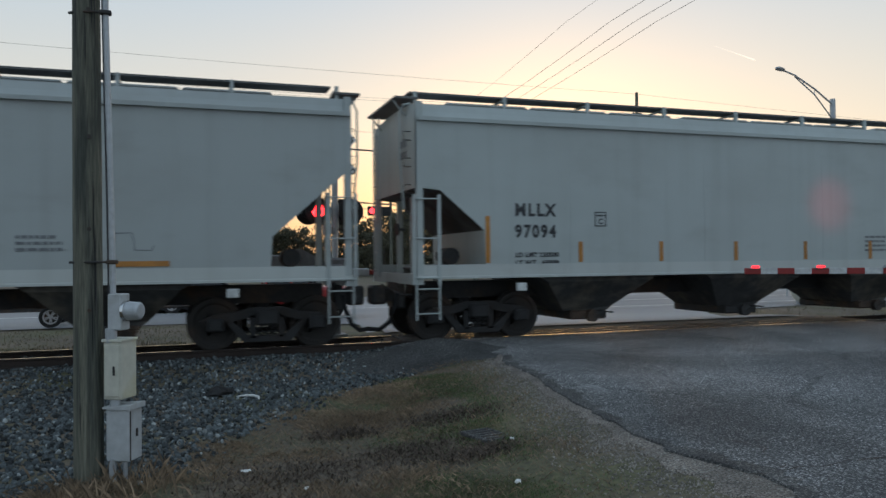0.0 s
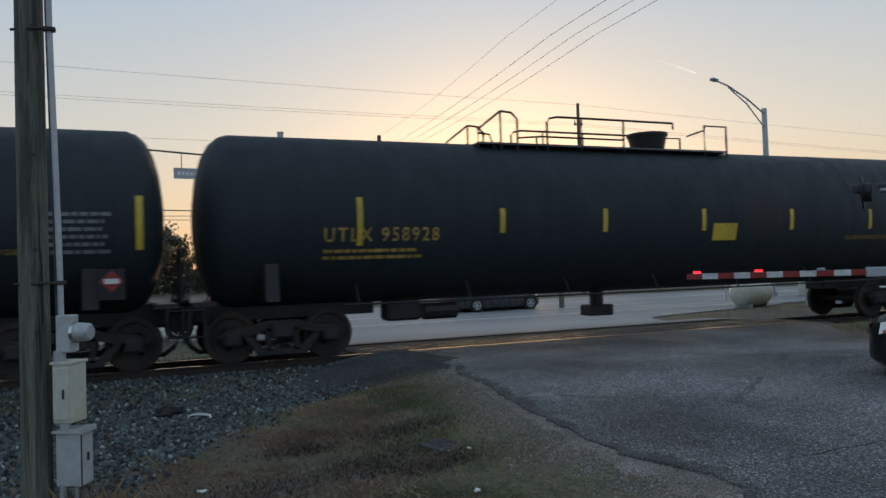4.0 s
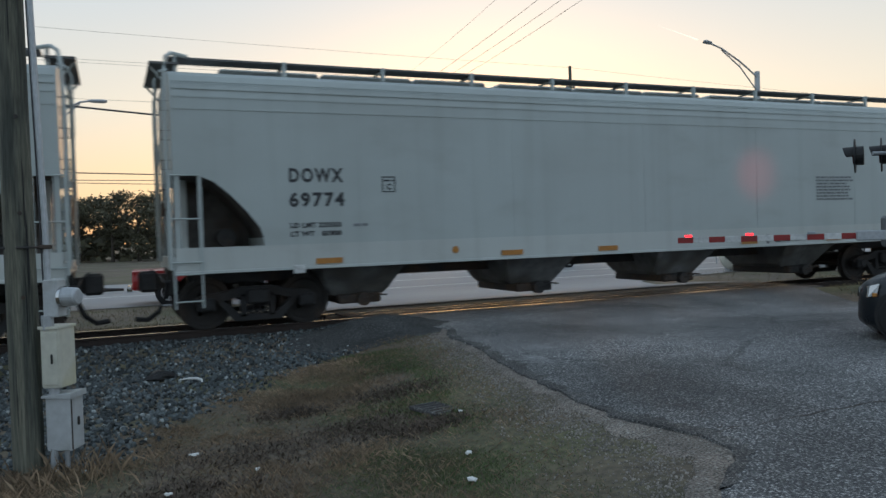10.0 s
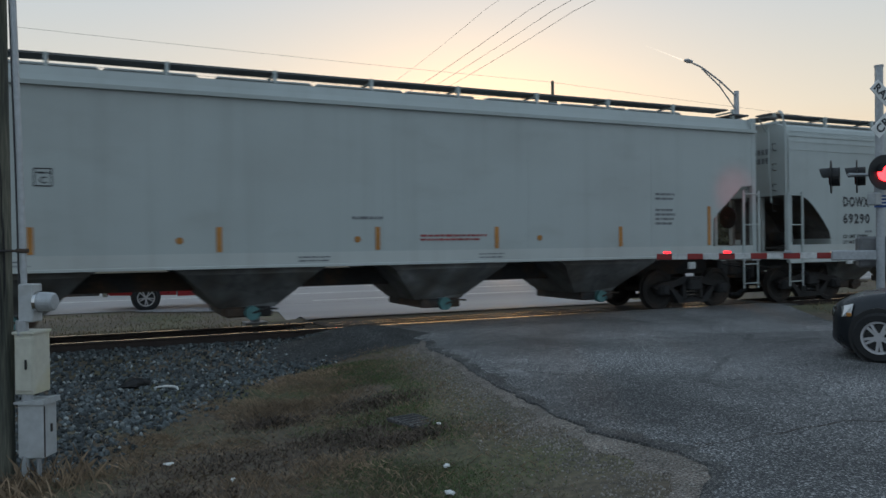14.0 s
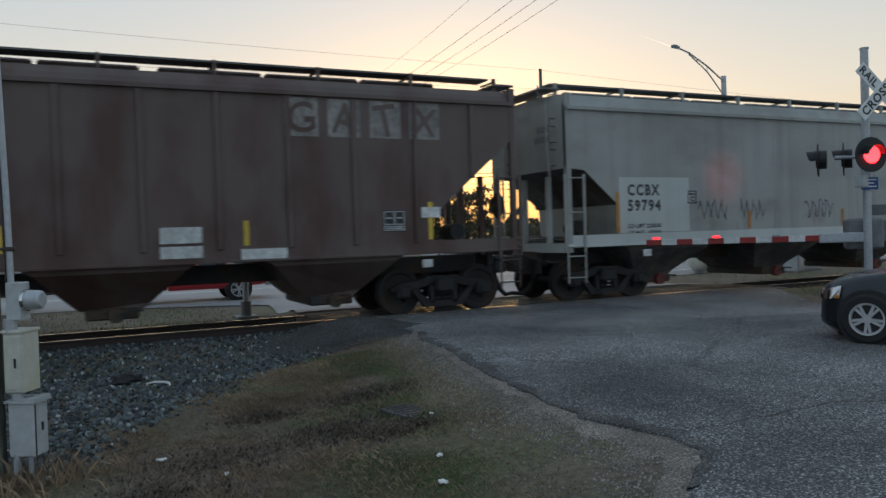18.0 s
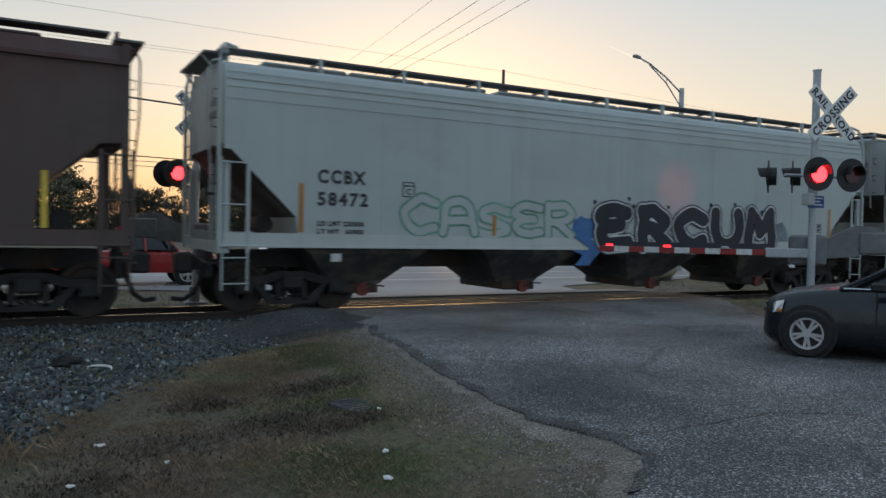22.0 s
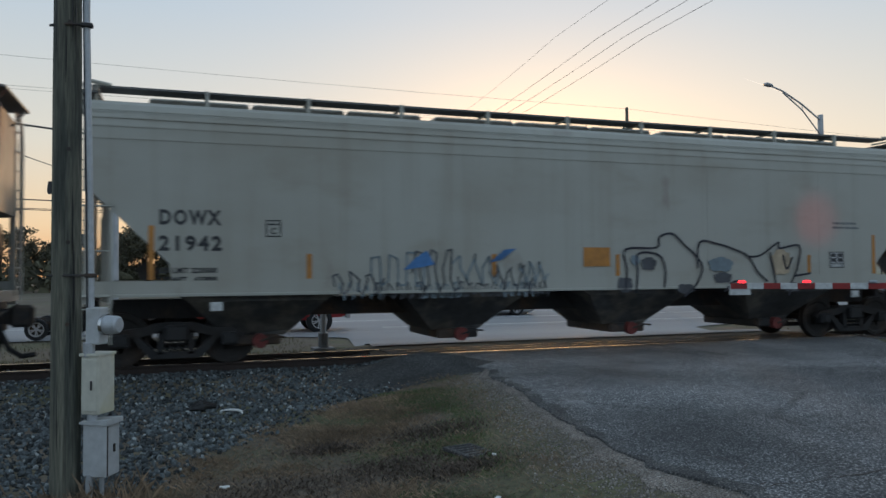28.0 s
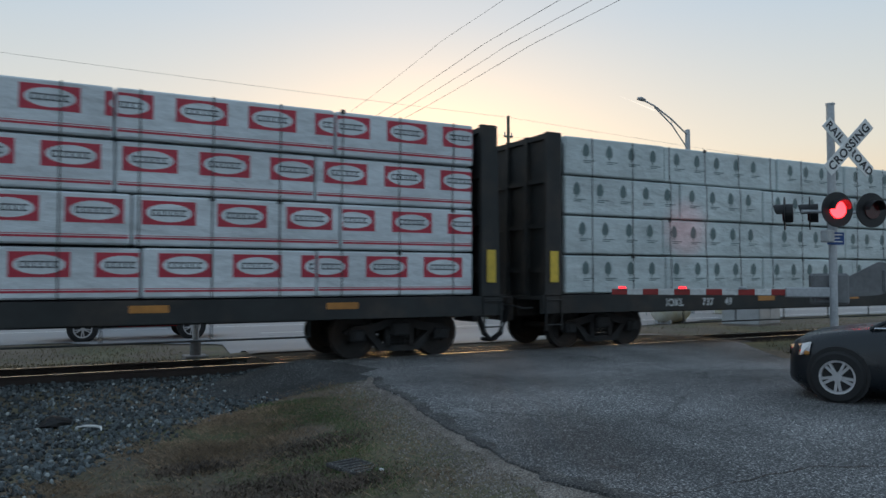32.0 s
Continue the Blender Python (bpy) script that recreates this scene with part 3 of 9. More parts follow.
def stripe(name, x0, x1, y0, y1, lift=0.045):
    bm = B()
    n = max(2, int(abs(x1 - x0) / 2))
    vs = []
    for i in range(n + 1):
        x = x0 + (x1 - x0) * i / n
        vs.append((bm.verts.new((x, y0, height(x, y0) + lift)), bm.verts.new((x, y1, height(x, y1) + lift))))
    for a, b in zip(vs, vs[1:]):
        bm.faces.new((a[0], b[0], b[1], a[1]))
    return tagged(part(name, bm, M["white"]), "worn white painted line on the street", "road marking", kind="structure")


stripe("lane_line", -60, 120, 33.9, 34.05)
stripe("lane_line", -60, 120, 38.4, 38.55)
stripe("lane_line", 8, 60, 29.6, 29.75)

# ---- loose stones, gravel, grass ----
def scatter_mesh(name, items, mat_, label, category):
    """One object of many small pieces; each item is (verts, faces)."""
    verts, faces = [], []
    for v, f in items:
        o = len(verts)
        verts += v
        faces += [tuple(i + o for i in q) for q in f]
    me = bpy.data.meshes.new(name)
    me.from_pydata(verts, [], faces)
    me.materials.append(mat_)
    return tagged(new(name, me), label, category, kind="stuff")


ICO = [(0, 0, -1), (0.72, 0.53, -0.45), (-0.28, 0.85, -0.45), (-0.89, 0, -0.45), (-0.28, -0.85, -0.45), (0.72, -0.53, -0.45), (0.28, 0.85, 0.45), (-0.72, 0.53, 0.45), (-0.72, -0.53, 0.45), (0.28, -0.85, 0.45), (0.89, 0, 0.45), (0, 0, 1)]
ICOF = [(0, 2, 1), (0, 3, 2), (0, 4, 3), (0, 5, 4), (0, 1, 5), (1, 2, 6), (2, 3, 7), (3, 4, 8), (4, 5, 9), (5, 1, 10), (1, 6, 10), (2, 7, 6), (3, 8, 7), (4, 9, 8), (5, 10, 9), (6, 7, 11), (7, 8, 11), (8, 9, 11), (9, 10, 11), (10, 6, 11)]


def stone(x, y, r, rnd):
    q = Euler((rnd.uniform(0, 6), rnd.uniform(0, 6), rnd.uniform(0, 6))).to_matrix()
    s = (r * rnd.uniform(0.7, 1.3), r * rnd.uniform(0.6, 1.1), r * rnd.uniform(0.5, 0.9))
    z = height(x, y)
    out = []
    for p in ICO:
        k = rnd.uniform(0.75, 1.2)
        v = q @ Vector((p[0] * s[0] * k, p[1] * s[1] * k, p[2] * s[2] * k))
        out.append((x + v.x, y + v.y, z + r * 0.25 + v.z))
    return out, ICOF


BALLAST_LEFT = [(8.4, -4.0), (8.7, 0.0), (9.05, 0.45), (10.2, 0.9), (10.8, 1.5), (12.15, 2.35), (12.8, 3.1), (13.3, 3.9), (14.6, 4.2), (15.6, 4.4)]
rnd = random.Random(4)
items = []
while len(items) < 26000:
    y = rnd.uniform(8.5, 15.75)
    x = rnd.uniform(-9, 4.4)
    if x > lerp_table(BALLAST_LEFT, y) + rnd.uniform(-0.35, 0.25):
        continue
    items.append(stone(x, y, rnd.choice((0.016, 0.022, 0.028, 0.034, 0.042)), rnd))
scatter_mesh("ballast", items, M["stone"], "grey crushed stone ballast in a loose bank", "ballast")
items = []
while len(items) < 2100:
    y = rnd.uniform(8.5, 15.6)
    x = rnd.uniform(-9, 4.4)
    if x < lerp_table(BALLAST_LEFT, y) + rnd.uniform(-0.35, 0.3):
        items.append([[(p[0], p[1], p[2] + 0.012) for p in q] if k == 0 else q for k, q in enumerate(stone(x, y, rnd.choice((0.013, 0.018, 0.024, 0.034)), rnd))])
scatter_mesh("pale_ballast", items, M["pale_stone"], "pale stones among the grey ballast", "ballast")
items = []
for _ in range(3500):
    y = rnd.uniform(15.3, 18.1)
    x = rnd.choice((rnd.uniform(-14, 4.3), rnd.uniform(16.8, 40)))
    items.append(stone(x, y, rnd.choice((0.03, 0.04, 0.05)), rnd))
scatter_mesh("track_ballast", items, M["stone"], "grey stone ballast between the ties", "ballast")
items = []
for _ in range(15000):
    y = rnd.uniform(2.8, 13.2)
    a, b = lerp_table(DIRT_LEFT, y), lerp_table(ROAD_LEFT, y)
    x = rnd.gauss(a + 0.5 * (b - a), 0.16) if rnd.random() < 0.6 else rnd.uniform(a - 0.25, b + 0.12)
    items.append(stone(x, y, rnd.choice((0.004, 0.005, 0.006, 0.008, 0.012)), rnd))
scatter_mesh("gravel", items, M["pebble"], "pale loose gravel on the shoulder", "gravel")


def blade(x, y, h, lean, w, a, z):
    c, s = math.cos(a), math.sin(a)
    lx, ly = lean * math.cos(a + 1.2), lean * math.sin(a + 1.2)
    return [(x - c * w, y - s * w, z), (x + c * w, y + s * w, z), (x + lx * 0.4 + c * w * 0.6, y + ly * 0.4 + s * w * 0.6, z + h * 0.6), (x + lx, y + ly, z + h)], [(0, 1, 2), (0, 2, 3)]


def in_grass(x, y, rnd):
    return lerp_table(BALLAST_LEFT, max(8.4, y)) - 0.2 + rnd.uniform(-0.3, 0.3) < x < lerp_table(DIRT_LEFT, y) + rnd.uniform(-0.1, 0.25) and y < 14.8 or (y < 9 and x < lerp_table(DIRT_LEFT, y) + rnd.uniform(-0.2, 0.3))


LITTER = ((3.3, 9.85, 0.5), (2.55, 8.7, 0.55), (1.4, 8.45, 0.75), (2.1, 9.9, 0.35), (0.9, 7.6, 0.6), (3.0, 8.2, 0.35))


def litter(x, y):
    """How much dead leaf litter lies here, 0 to 1."""
    d = min(math.hypot(x - a, (y - b) * 1.3) / r for a, b, r in LITTER)
    return max(0.0, min(1.0, 1.6 - d + 0.9 * noise.noise((x * 3.0, y * 3.0, 4.0))))


dry, green = [], []
while len(dry) < 85000:
    y = rnd.uniform(3.0, 14.6) if rnd.random() < 0.9 else rnd.uniform(1, 4)
    x = rnd.uniform(-4.5, 5.2)
    if not in_grass(x, y, rnd):
        continue
    clump = noise.noise((x * 1.1, y * 1.1, 2.0))
    if rnd.random() < 0.85 * litter(x, y):
        continue
    right = x - (lerp_table(DIRT_LEFT, y) - 1.5)
    if clump < -0.12 or rnd.random() < 0.95 * sstep(-0.1, 0.7, right):
        if rnd.random() < 0.8:
            continue
    h = rnd.uniform(0.015, 0.045) + 0.08 * max(0, clump)
    dry.append(blade(x, y, h, rnd.uniform(0.02, 0.08), 0.0017, rnd.uniform(0, 6.28), height(x, y)))
while len(green) < 80000:
    y = rnd.uniform(2.5, 14.6)
    x = rnd.uniform(-2.5, 5.2)
    right = x - (lerp_table(DIRT_LEFT, y) - 1.5)
    if not in_grass(x, y, rnd) or rnd.random() > (0.05 + 0.95 * sstep(-0.6, 0.6, right)) * (1 - 0.85 * sstep(0.85, 1.35, right)) * sstep(-0.35, 0.1, noise.noise((x * 0.9, y * 0.9, 8.0))) * (1 - 0.8 * litter(x, y)):
        continue
    green.append(blade(x, y, rnd.uniform(0.01, 0.03), rnd.uniform(0.0, 0.03), 0.0024, rnd.uniform(0, 6.28), height(x, y)))
for _ in range(300):
    x, y = rnd.gauss(0.0, 0.32), rnd.gauss(8.55, 0.28)
    dry.append(blade(x, y, rnd.uniform(0.08, 0.3) * rnd.uniform(0.5, 1.0), rnd.uniform(0.02, 0.16), 0.0022, rnd.uniform(0, 6.28), height(x, y)))
scatter_mesh("dry_grass", dry, M["grass_dry"], "tufts of dry tan winter grass", "grass")
scatter_mesh("green_grass", green, M["grass_green"], "short green grass on the verge", "grass")
weeds = []
for _ in range(9000):
    k = rnd.choice(LITTER)
    x, y = rnd.gauss(k[0], k[2] * 0.6), rnd.gauss(k[1], k[2] * 0.4)
    weeds.append(blade(x, y, rnd.uniform(0.008, 0.05), rnd.uniform(0.02, 0.07), rnd.uniform(0.004, 0.012), rnd.uniform(0, 6.28), height(x, y)))
scatter_mesh("weeds", weeds, M["weed"], "dark dead weeds in the grass", "weeds")
far_grass = []
for _ in range(22000):
    x, y = rnd.choice(((rnd.uniform(-12, 4.3), rnd.uniform(18.8, 28)), (rnd.uniform(14.5, 34), rnd.uniform(11.9, 15.2)), (rnd.uniform(20, 60), rnd.uniform(18.5, 28))))
    if 14.3 < x < 20 and y < 15.2 and x < 13.9 + (y - 11.9) * 0.75:
        continue
    far_grass.append(blade(x, y, rnd.uniform(0.02, 0.09), rnd.uniform(0.02, 0.08), 0.01, rnd.uniform(0, 6.28), height(x, y)))
scatter_mesh("verge_grass", far_grass, M["verge"], "dry yellow grass on the verges", "grass")

# small loose things
def utility_cover():
    t = thing("utility_cover", 3.3, 8.68, height(3.3, 8.68) + 0.008, "small dark square utility cover lying in the grass", "utility cover", rz=12)
    bm = B()
    rbox(bm, -0.17, 0.17, -0.24, 0.24, -0.02, 0.02, 0.008)
    part("plate", bm, M["patch"], t)
    bm = B()
    for i in range(5):
        box(bm, -0.13, 0.13, -0.2 + i * 0.09, -0.18 + i * 0.09, 0.0205, 0.026)
    part("tread", bm, M["steel_dark"], t)


utility_cover()


def litter(x, y, s, rz):
    bm = B()
    vs = [bm.verts.new((s * math.cos(a) * (0.7 + 0.5 * ((i * 37) % 7) / 7), s * 0.5 * math.sin(a), 0.01 + 0.012 * (i % 2))) for i, a in enumerate([k * math.pi / 4 for k in range(8)])]
    bm.faces.new(vs)
    r = bmesh.ops.extrude_face_region(bm, geom=bm.faces[:])
    for v in r["geom"]:
        if isinstance(v, bmesh.types.BMVert):
            v.co.z += 0.006
    ob = part("litter", bm, M["white"])
    ob.matrix_basis = pose(x, y, height(x, y) + 0.01, 0, 0, rz)
    tagged(ob, "scrap of white paper litter on the ground", "litter", group="litter scraps")


for k, (x, y, s) in enumerate(((0.99, 8.7, 0.06), (2.91, 7.08, 0.05), (2.69, 6.56, 0.06), (0.7, 7.6, 0.045), (2.3, 6.2, 0.04), (1.4, 7.9, 0.04), (3.4, 8.3, 0.03))):
    litter(x, y, s, k * 50)

def ballast_scraps():
    x, y = 1.33, 12.5
    t = thing("bent_strip", x, y, height(x, y) + 0.03, "bent white plastic strip lying on the ballast", "scrap", rz=-35)
    part("strip", tube(B(), [(-0.22, 0.06, 0.02), (-0.1, 0.07, 0.035), (0.03, 0.05, 0.04), (0.13, 0.0, 0.035), (0.19, -0.09, 0.02)], [0.008, 0.016, 0.018, 0.016, 0.008], 6), M["white"], t)
    x, y = 0.95, 13.05
    r = random.Random(2)
    bm = B()
    rings = []
    for u, w, h in ((-0.22, 0.03, 0.02), (-0.15, 0.11, 0.07), (-0.04, 0.15, 0.12), (0.08, 0.13, 0.1), (0.17, 0.08, 0.06), (0.23, 0.02, 0.02)):
        rings.append([(u + r.uniform(-0.02, 0.02), w * math.cos(2 * math.pi * k / 10) * r.uniform(0.8, 1.2), max(0.0, h * (0.5 + 0.6 * math.sin(2 * math.pi * k / 10) * r.uniform(0.8, 1.2)))) for k in range(10)])
    loft(bm, rings)
    rag = part("crumpled_rag", fixn(bm), M["black"])
    rag.matrix_basis = pose(x, y, height(x, y) + 0.02, 0, 0, 20)
    tagged(rag, "crumpled black rag lying on the ballast", "scrap")


ballast_scraps()

# ---- track ----
def railway_track():
    t = thing("railway_track", 0, 16.577, 0, "single railway track with shiny rail heads and dark ties", "railway track", kind="structure")
    prof = [(-0.07, -0.18), (0.07, -0.18), (0.07, -0.165), (0.012, -0.14), (0.012, -0.045), (0.036, -0.035), (0.036, -0.004), (-0.036, -0.004), (-0.036, -0.035), (-0.012, -0.045), (-0.012, -0.14), (-0.07, -0.165)]
    for y, dz in ((-0.753, 0.0), (0.753, -0.035)):
        r = part("rail", prism(B(), [(a + y, b + dz) for a, b in prof], "x", -300, 420), M["rail"], t)
        part("rail_head", box(B(), -300, 420, y - 0.037, y + 0.037, -0.012 + dz, -0.002 + dz), M["rail"], r)
        part("running_band", box(B(), -300, 420, y - 0.02, y + 0.014, -0.004 + dz, 0.0 + dz), M["railtop"], r, "polished running band")
    bm = B()
    rbox(bm, -0.11, 0.11, -1.3, 1.3, -0.32, -0.145, 0.015)
    me = part("tie", bm, M["tie"], t).data
    x0 = -14.0
    first = True
    for i in range(110):
        x = x0 + i * 0.52
        if 4.4 < x < 16.4:
            continue
        if first:
            bpy.data.objects["tie"].location.x = x
            first = False
            continue
        share("tie", me, t, pose(x, 0, 0))
    # crossing surface
    for y0, y1, n in ((-0.64, 0.64, "centre_panel"), (-1.45, -0.83, "edge_panel"), (0.83, 1.3, "edge_panel")):
        for k in range(5):
            bm = B()
            rbox(bm, 4.6 + k * 2.35, 6.92 + k * 2.35, y0, y1, -0.2, -0.012 - (0.03 if y0 > 0.5 else 0.0), 0.012)
            part(n, bm, M["panel"], t, "dark worn crossing panel")
    for y in (-0.66, -0.83, 0.66, 0.83, -0.22, 0.22, -1.3, -1.08, 1.05):
        part("flange_strip", box(B(), 4.7 + 0.5 * abs(y), 16.2 - abs(y), y - 0.008, y + 0.008, -0.1, -0.004 - (0.03 if y > 0.5 else 0.0)), M["railtop"], t, "bright steel flange strip")


railway_track()


# ---- lettering and spray paint ----
def text_data(txt, size, offset=0.0, shear=0.0, spacing=1.0):
    cu = bpy.data.curves.new("letters", "FONT")
    cu.body = txt
    cu.size = size
    cu.offset = offset
    cu.shear = shear
    cu.space_character = spacing
    cu.resolution_u = 3
    ob = bpy.data.objects.new("letters", cu)
    me = bpy.data.meshes.new_from_object(ob)
    bpy.data.objects.remove(ob)
    bpy.data.curves.remove(cu)
    return me


def lettering(txt, x, z, size, mat_, parent, y=-1.579, bold=0.0, width=None, name="lettering", shear=0.0, spacing=1.05):
    """Stencilled letters on the near side, their lower left corner at x, z."""
    me = text_data(txt, size, bold, shear, spacing)
    xs = [v.co.x for v in me.vertices]
    if not xs:
        return None
    k = width / (max(xs) - min(xs)) if width else 1.0
    me.transform(Matrix.Diagonal((k, 1, 1, 1)))
    me.transform(pose(x, y, z, 90))
    if size < 0.3:
        me.materials.append(mat_)
        return tagged(share(name, me, parent), kind="stuff")
    letters(me, mat_, parent)


def letters(me, mat_, parent):
    """Each letter of a line of text becomes a part of its own."""
    root = list(range(len(me.vertices)))

    def find(i):
        while root[i] != i:
            root[i] = root[root[i]]
            i = root[i]
        return i

    for f in me.polygons:
        a = find(f.vertices[0])
        for v in f.vertices[1:]:
            root[find(v)] = a
    groups = {}
    for f in me.polygons:
        groups.setdefault(find(f.vertices[0]), []).append(tuple(f.vertices))
    for faces in groups.values():
        used = sorted({v for f in faces for v in f})
        at = {v: i for i, v in enumerate(used)}
        one = bpy.data.meshes.new("letter")
        one.from_pydata([tuple(me.vertices[v].co) for v in used], [], [tuple(at[v] for v in f) for f in faces])
        one.materials.append(mat_)
        share("letter", one, parent)
    bpy.data.meshes.remove(me)


def bars(x0, z0, w, rows, mat_, parent, y=-1.579, h=0.05, gap=0.05, seed=0, name="stencil_block"):
    """Small writing that cannot be read: rows of short bars."""
    r = random.Random(seed)
    bm = B()
    for k in range(rows):
        x = x0
        end = x0 + w * r.uniform(0.75, 1.0)
        z = z0 - k * (h + gap)
        while x < end:
            l = r.uniform(0.04, 0.16)
            box(bm, x, min(x + l, end), y - 0.001, y + 0.003, z, z + h)
            x += l + 0.025
    return tagged(part(name, bm, mat_, parent), kind="stuff")


def spray(word, x, z, w, h, layers, parent, y=-1.58, seed=1, wob=0.12, name="graffiti_letter", lap=1.04, warp=0.07):
    """Sprayed letters, one mesh each; a layer is (material, fattening, shift x, shift z), the widest first."""
    r = random.Random(seed)
    n = len(word)
    widest = max(max(l[1] for l in layers), 0.0)
    order = list(range(n))
    for i in order:
        ch = word[i]
        turn, tall, up = r.uniform(-8, 8), r.uniform(0.92, 1.1), r.uniform(-wob, wob)
        ref = text_data(ch, 1.0, 0.0)
        if not ref.vertices:
            continue
        rx = [v.co.x for v in ref.vertices]
        ry = [v.co.y for v in ref.vertices]
        bpy.data.meshes.remove(ref)
        cx, cy = (min(rx) + max(rx)) / 2, (min(ry) + max(ry)) / 2
        sw = (w / n) * lap / (max(0.2, max(rx) - min(rx)) + 2 * widest)
        sh = h / (max(0.3, max(ry) - min(ry)) + 2 * widest) * tall
        verts, faces, mats = [], [], []
        for li, (mat_, fat, dx, dz) in enumerate(layers):
            me = text_data(ch, 1.0, fat)
            for v in me.vertices:
                u, q = v.co.x - cx, v.co.y - cy
                k = 1 + 0.25 * q * (1 if (i + seed) % 2 else -1)
                v.co = (cx + u * k + warp * noise.noise((u * 2.2, q * 2.2, seed + i * 7.3)), cy + q + warp * noise.noise((u * 2.2, q * 2.2, seed + 40 + i * 7.3)), 0)
            me.transform(pose(x + (i + 0.5) * w / n + dx, y - 0.0007 * (li + (i % 2) * len(layers)), z + h / 2 + up * h + dz, 90, 0, 0) @ pose(0, 0, 0, 0, 0, turn) @ Matrix.Diagonal((sw, sh, 1, 1)) @ Matrix.Translation((-cx, -cy, 0)))
            o = len(verts)
            verts += [tuple(v.co) for v in me.vertices]
            for p in me.polygons:
                faces.append(tuple(o + q for q in p.vertices))
                mats.append(li)
            bpy.data.meshes.remove(me)
        me = bpy.data.meshes.new(name)
        me.from_pydata(verts, [], faces)
        for l in layers:
            me.materials.append(l[0])
        me.polygons.foreach_set("material_index", mats)
        share(name, me, parent)


STROKES = {
    "S": [[(1, 0.85), (0.6, 1), (0.1, 0.85), (0.15, 0.6), (0.8, 0.42), (0.95, 0.18), (0.5, 0), (0, 0.12)]],
    "E": [[(0.95, 0.93), (0.4, 1), (0.06, 0.75), (0.35, 0.54), (0.72, 0.53)], [(0.35, 0.54), (0.04, 0.3), (0.3, 0), (0.95, 0.07)]],
    "K": [[(0.08, 0), (0.08, 1)], [(0.9, 1), (0.15, 0.45)], [(0.35, 0.55), (0.95, 0)]],
    "O": [[(0.5, 0), (0.05, 0.3), (0.1, 0.8), (0.5, 1), (0.9, 0.8), (0.95, 0.3), (0.5, 0)]],
    "C": [[(0.95, 0.85), (0.5, 1), (0.05, 0.7), (0.08, 0.25), (0.5, 0), (0.95, 0.15)]],
    "A": [[(0, 0), (0.15, 0.8), (0.5, 1), (0.85, 0.8), (1, 0)], [(0.1, 0.38), (0.9, 0.38)]],
    "R": [[(0.08, 0), (0.08, 1)], [(0.08, 0.97), (0.6, 1), (0.92, 0.75), (0.6, 0.48), (0.1, 0.48)], [(0.4, 0.45), (0.95, 0)]],
    "I": [[(0.5, 0), (0.5, 1)]],
    "T": [[(0, 0.95), (1, 0.95)], [(0.5, 0), (0.5, 0.95)]],
    "U": [[(0.05, 1), (0.05, 0.3), (0.5, 0), (0.95, 0.3), (0.95, 1)]],
    "M": [[(0, 0), (0.08, 1)], [(0.08, 1), (0.5, 0.4)], [(0.5, 0.4), (0.92, 1)], [(0.92, 1), (1, 0)]],
    "N": [[(0.05, 0), (0.05, 1)], [(0.05, 1), (0.95, 0)], [(0.95, 0), (0.95, 1)]],
    "D": [[(0.08, 0), (0.08, 1)], [(0.08, 1), (0.6, 0.95), (0.95, 0.5), (0.6, 0.05), (0.08, 0)]],
    "V": [[(0, 1), (0.5, 0)], [(0.5, 0), (1, 1)]],
    "Z": [[(0, 1), (0.95, 1)], [(0.95, 1), (0.05, 0)], [(0.05, 0), (1, 0)]],
    "Y": [[(0, 1), (0.5, 0.5)], [(1, 1), (0.5, 0.5)], [(0.5, 0.5), (0.5, 0)]],
    "F": [[(0.08, 0), (0.08, 0.98)], [(0.08, 0.98), (1, 0.95)], [(0.1, 0.5), (0.8, 0.52)]],
    "Q": [[(0.5, 0), (0.05, 0.3), (0.1, 0.8), (0.5, 1), (0.9, 0.8), (0.95, 0.3), (0.5, 0)], [(0.55, 0.35), (1, 0)]],
    "L": [[(0.08, 1), (0.08, 0.2), (0.4, 0), (0.95, 0.05)]],
}


def smooth_line(pts, k=4):
    """Points of a smooth curve through the given ones."""
    if len(pts) < 3:
        return [tuple(a + (b - a) * i / 4 for a, b in zip(*pts)) for i in range(5)]
    q = [pts[0]] + list(pts) + [pts[-1]]
    out = []
    for a, b, c, d in zip(q, q[1:], q[2:], q[3:]):
        for i in range(k):
            f = i / k
            out.append(tuple(0.5 * (2 * v + (w - u) * f + (2 * u - 5 * v + 4 * w - x) * f * f + (3 * v - u - 3 * w + x) * f ** 3) for u, v, w, x in zip(a, b, c, d)))
    return out + [tuple(pts[-1])]


def round_stroke(verts, faces, mats, line, r, y, mi):
    """A sprayed line with round ends: discs and the quads between them, each a hair above the last."""
    for k, (a, b) in enumerate(line):
        yk = y - 0.00002 * k
        o = len(verts)
        verts += [(a + r * math.cos(0.3927 * j), yk, b + r * math.sin(0.3927 * j)) for j in range(16)]
        faces.append(tuple(range(o, o + 16)))
        mats.append(mi)
        if k:
            c, d = line[k - 1]
            l = math.hypot(a - c, b - d)
            if l < 1e-5:
                continue
            nx, nz = -(b - d) / l * r, (a - c) / l * r
            o = len(verts)
            verts += [(p, yk - 0.00001, q) for p, q in ((c + nx, d + nz), (c - nx, d - nz), (a - nx, b - nz), (a + nx, b + nz))]
            faces.append((o, o + 1, o + 2, o + 3))
            mats.append(mi)


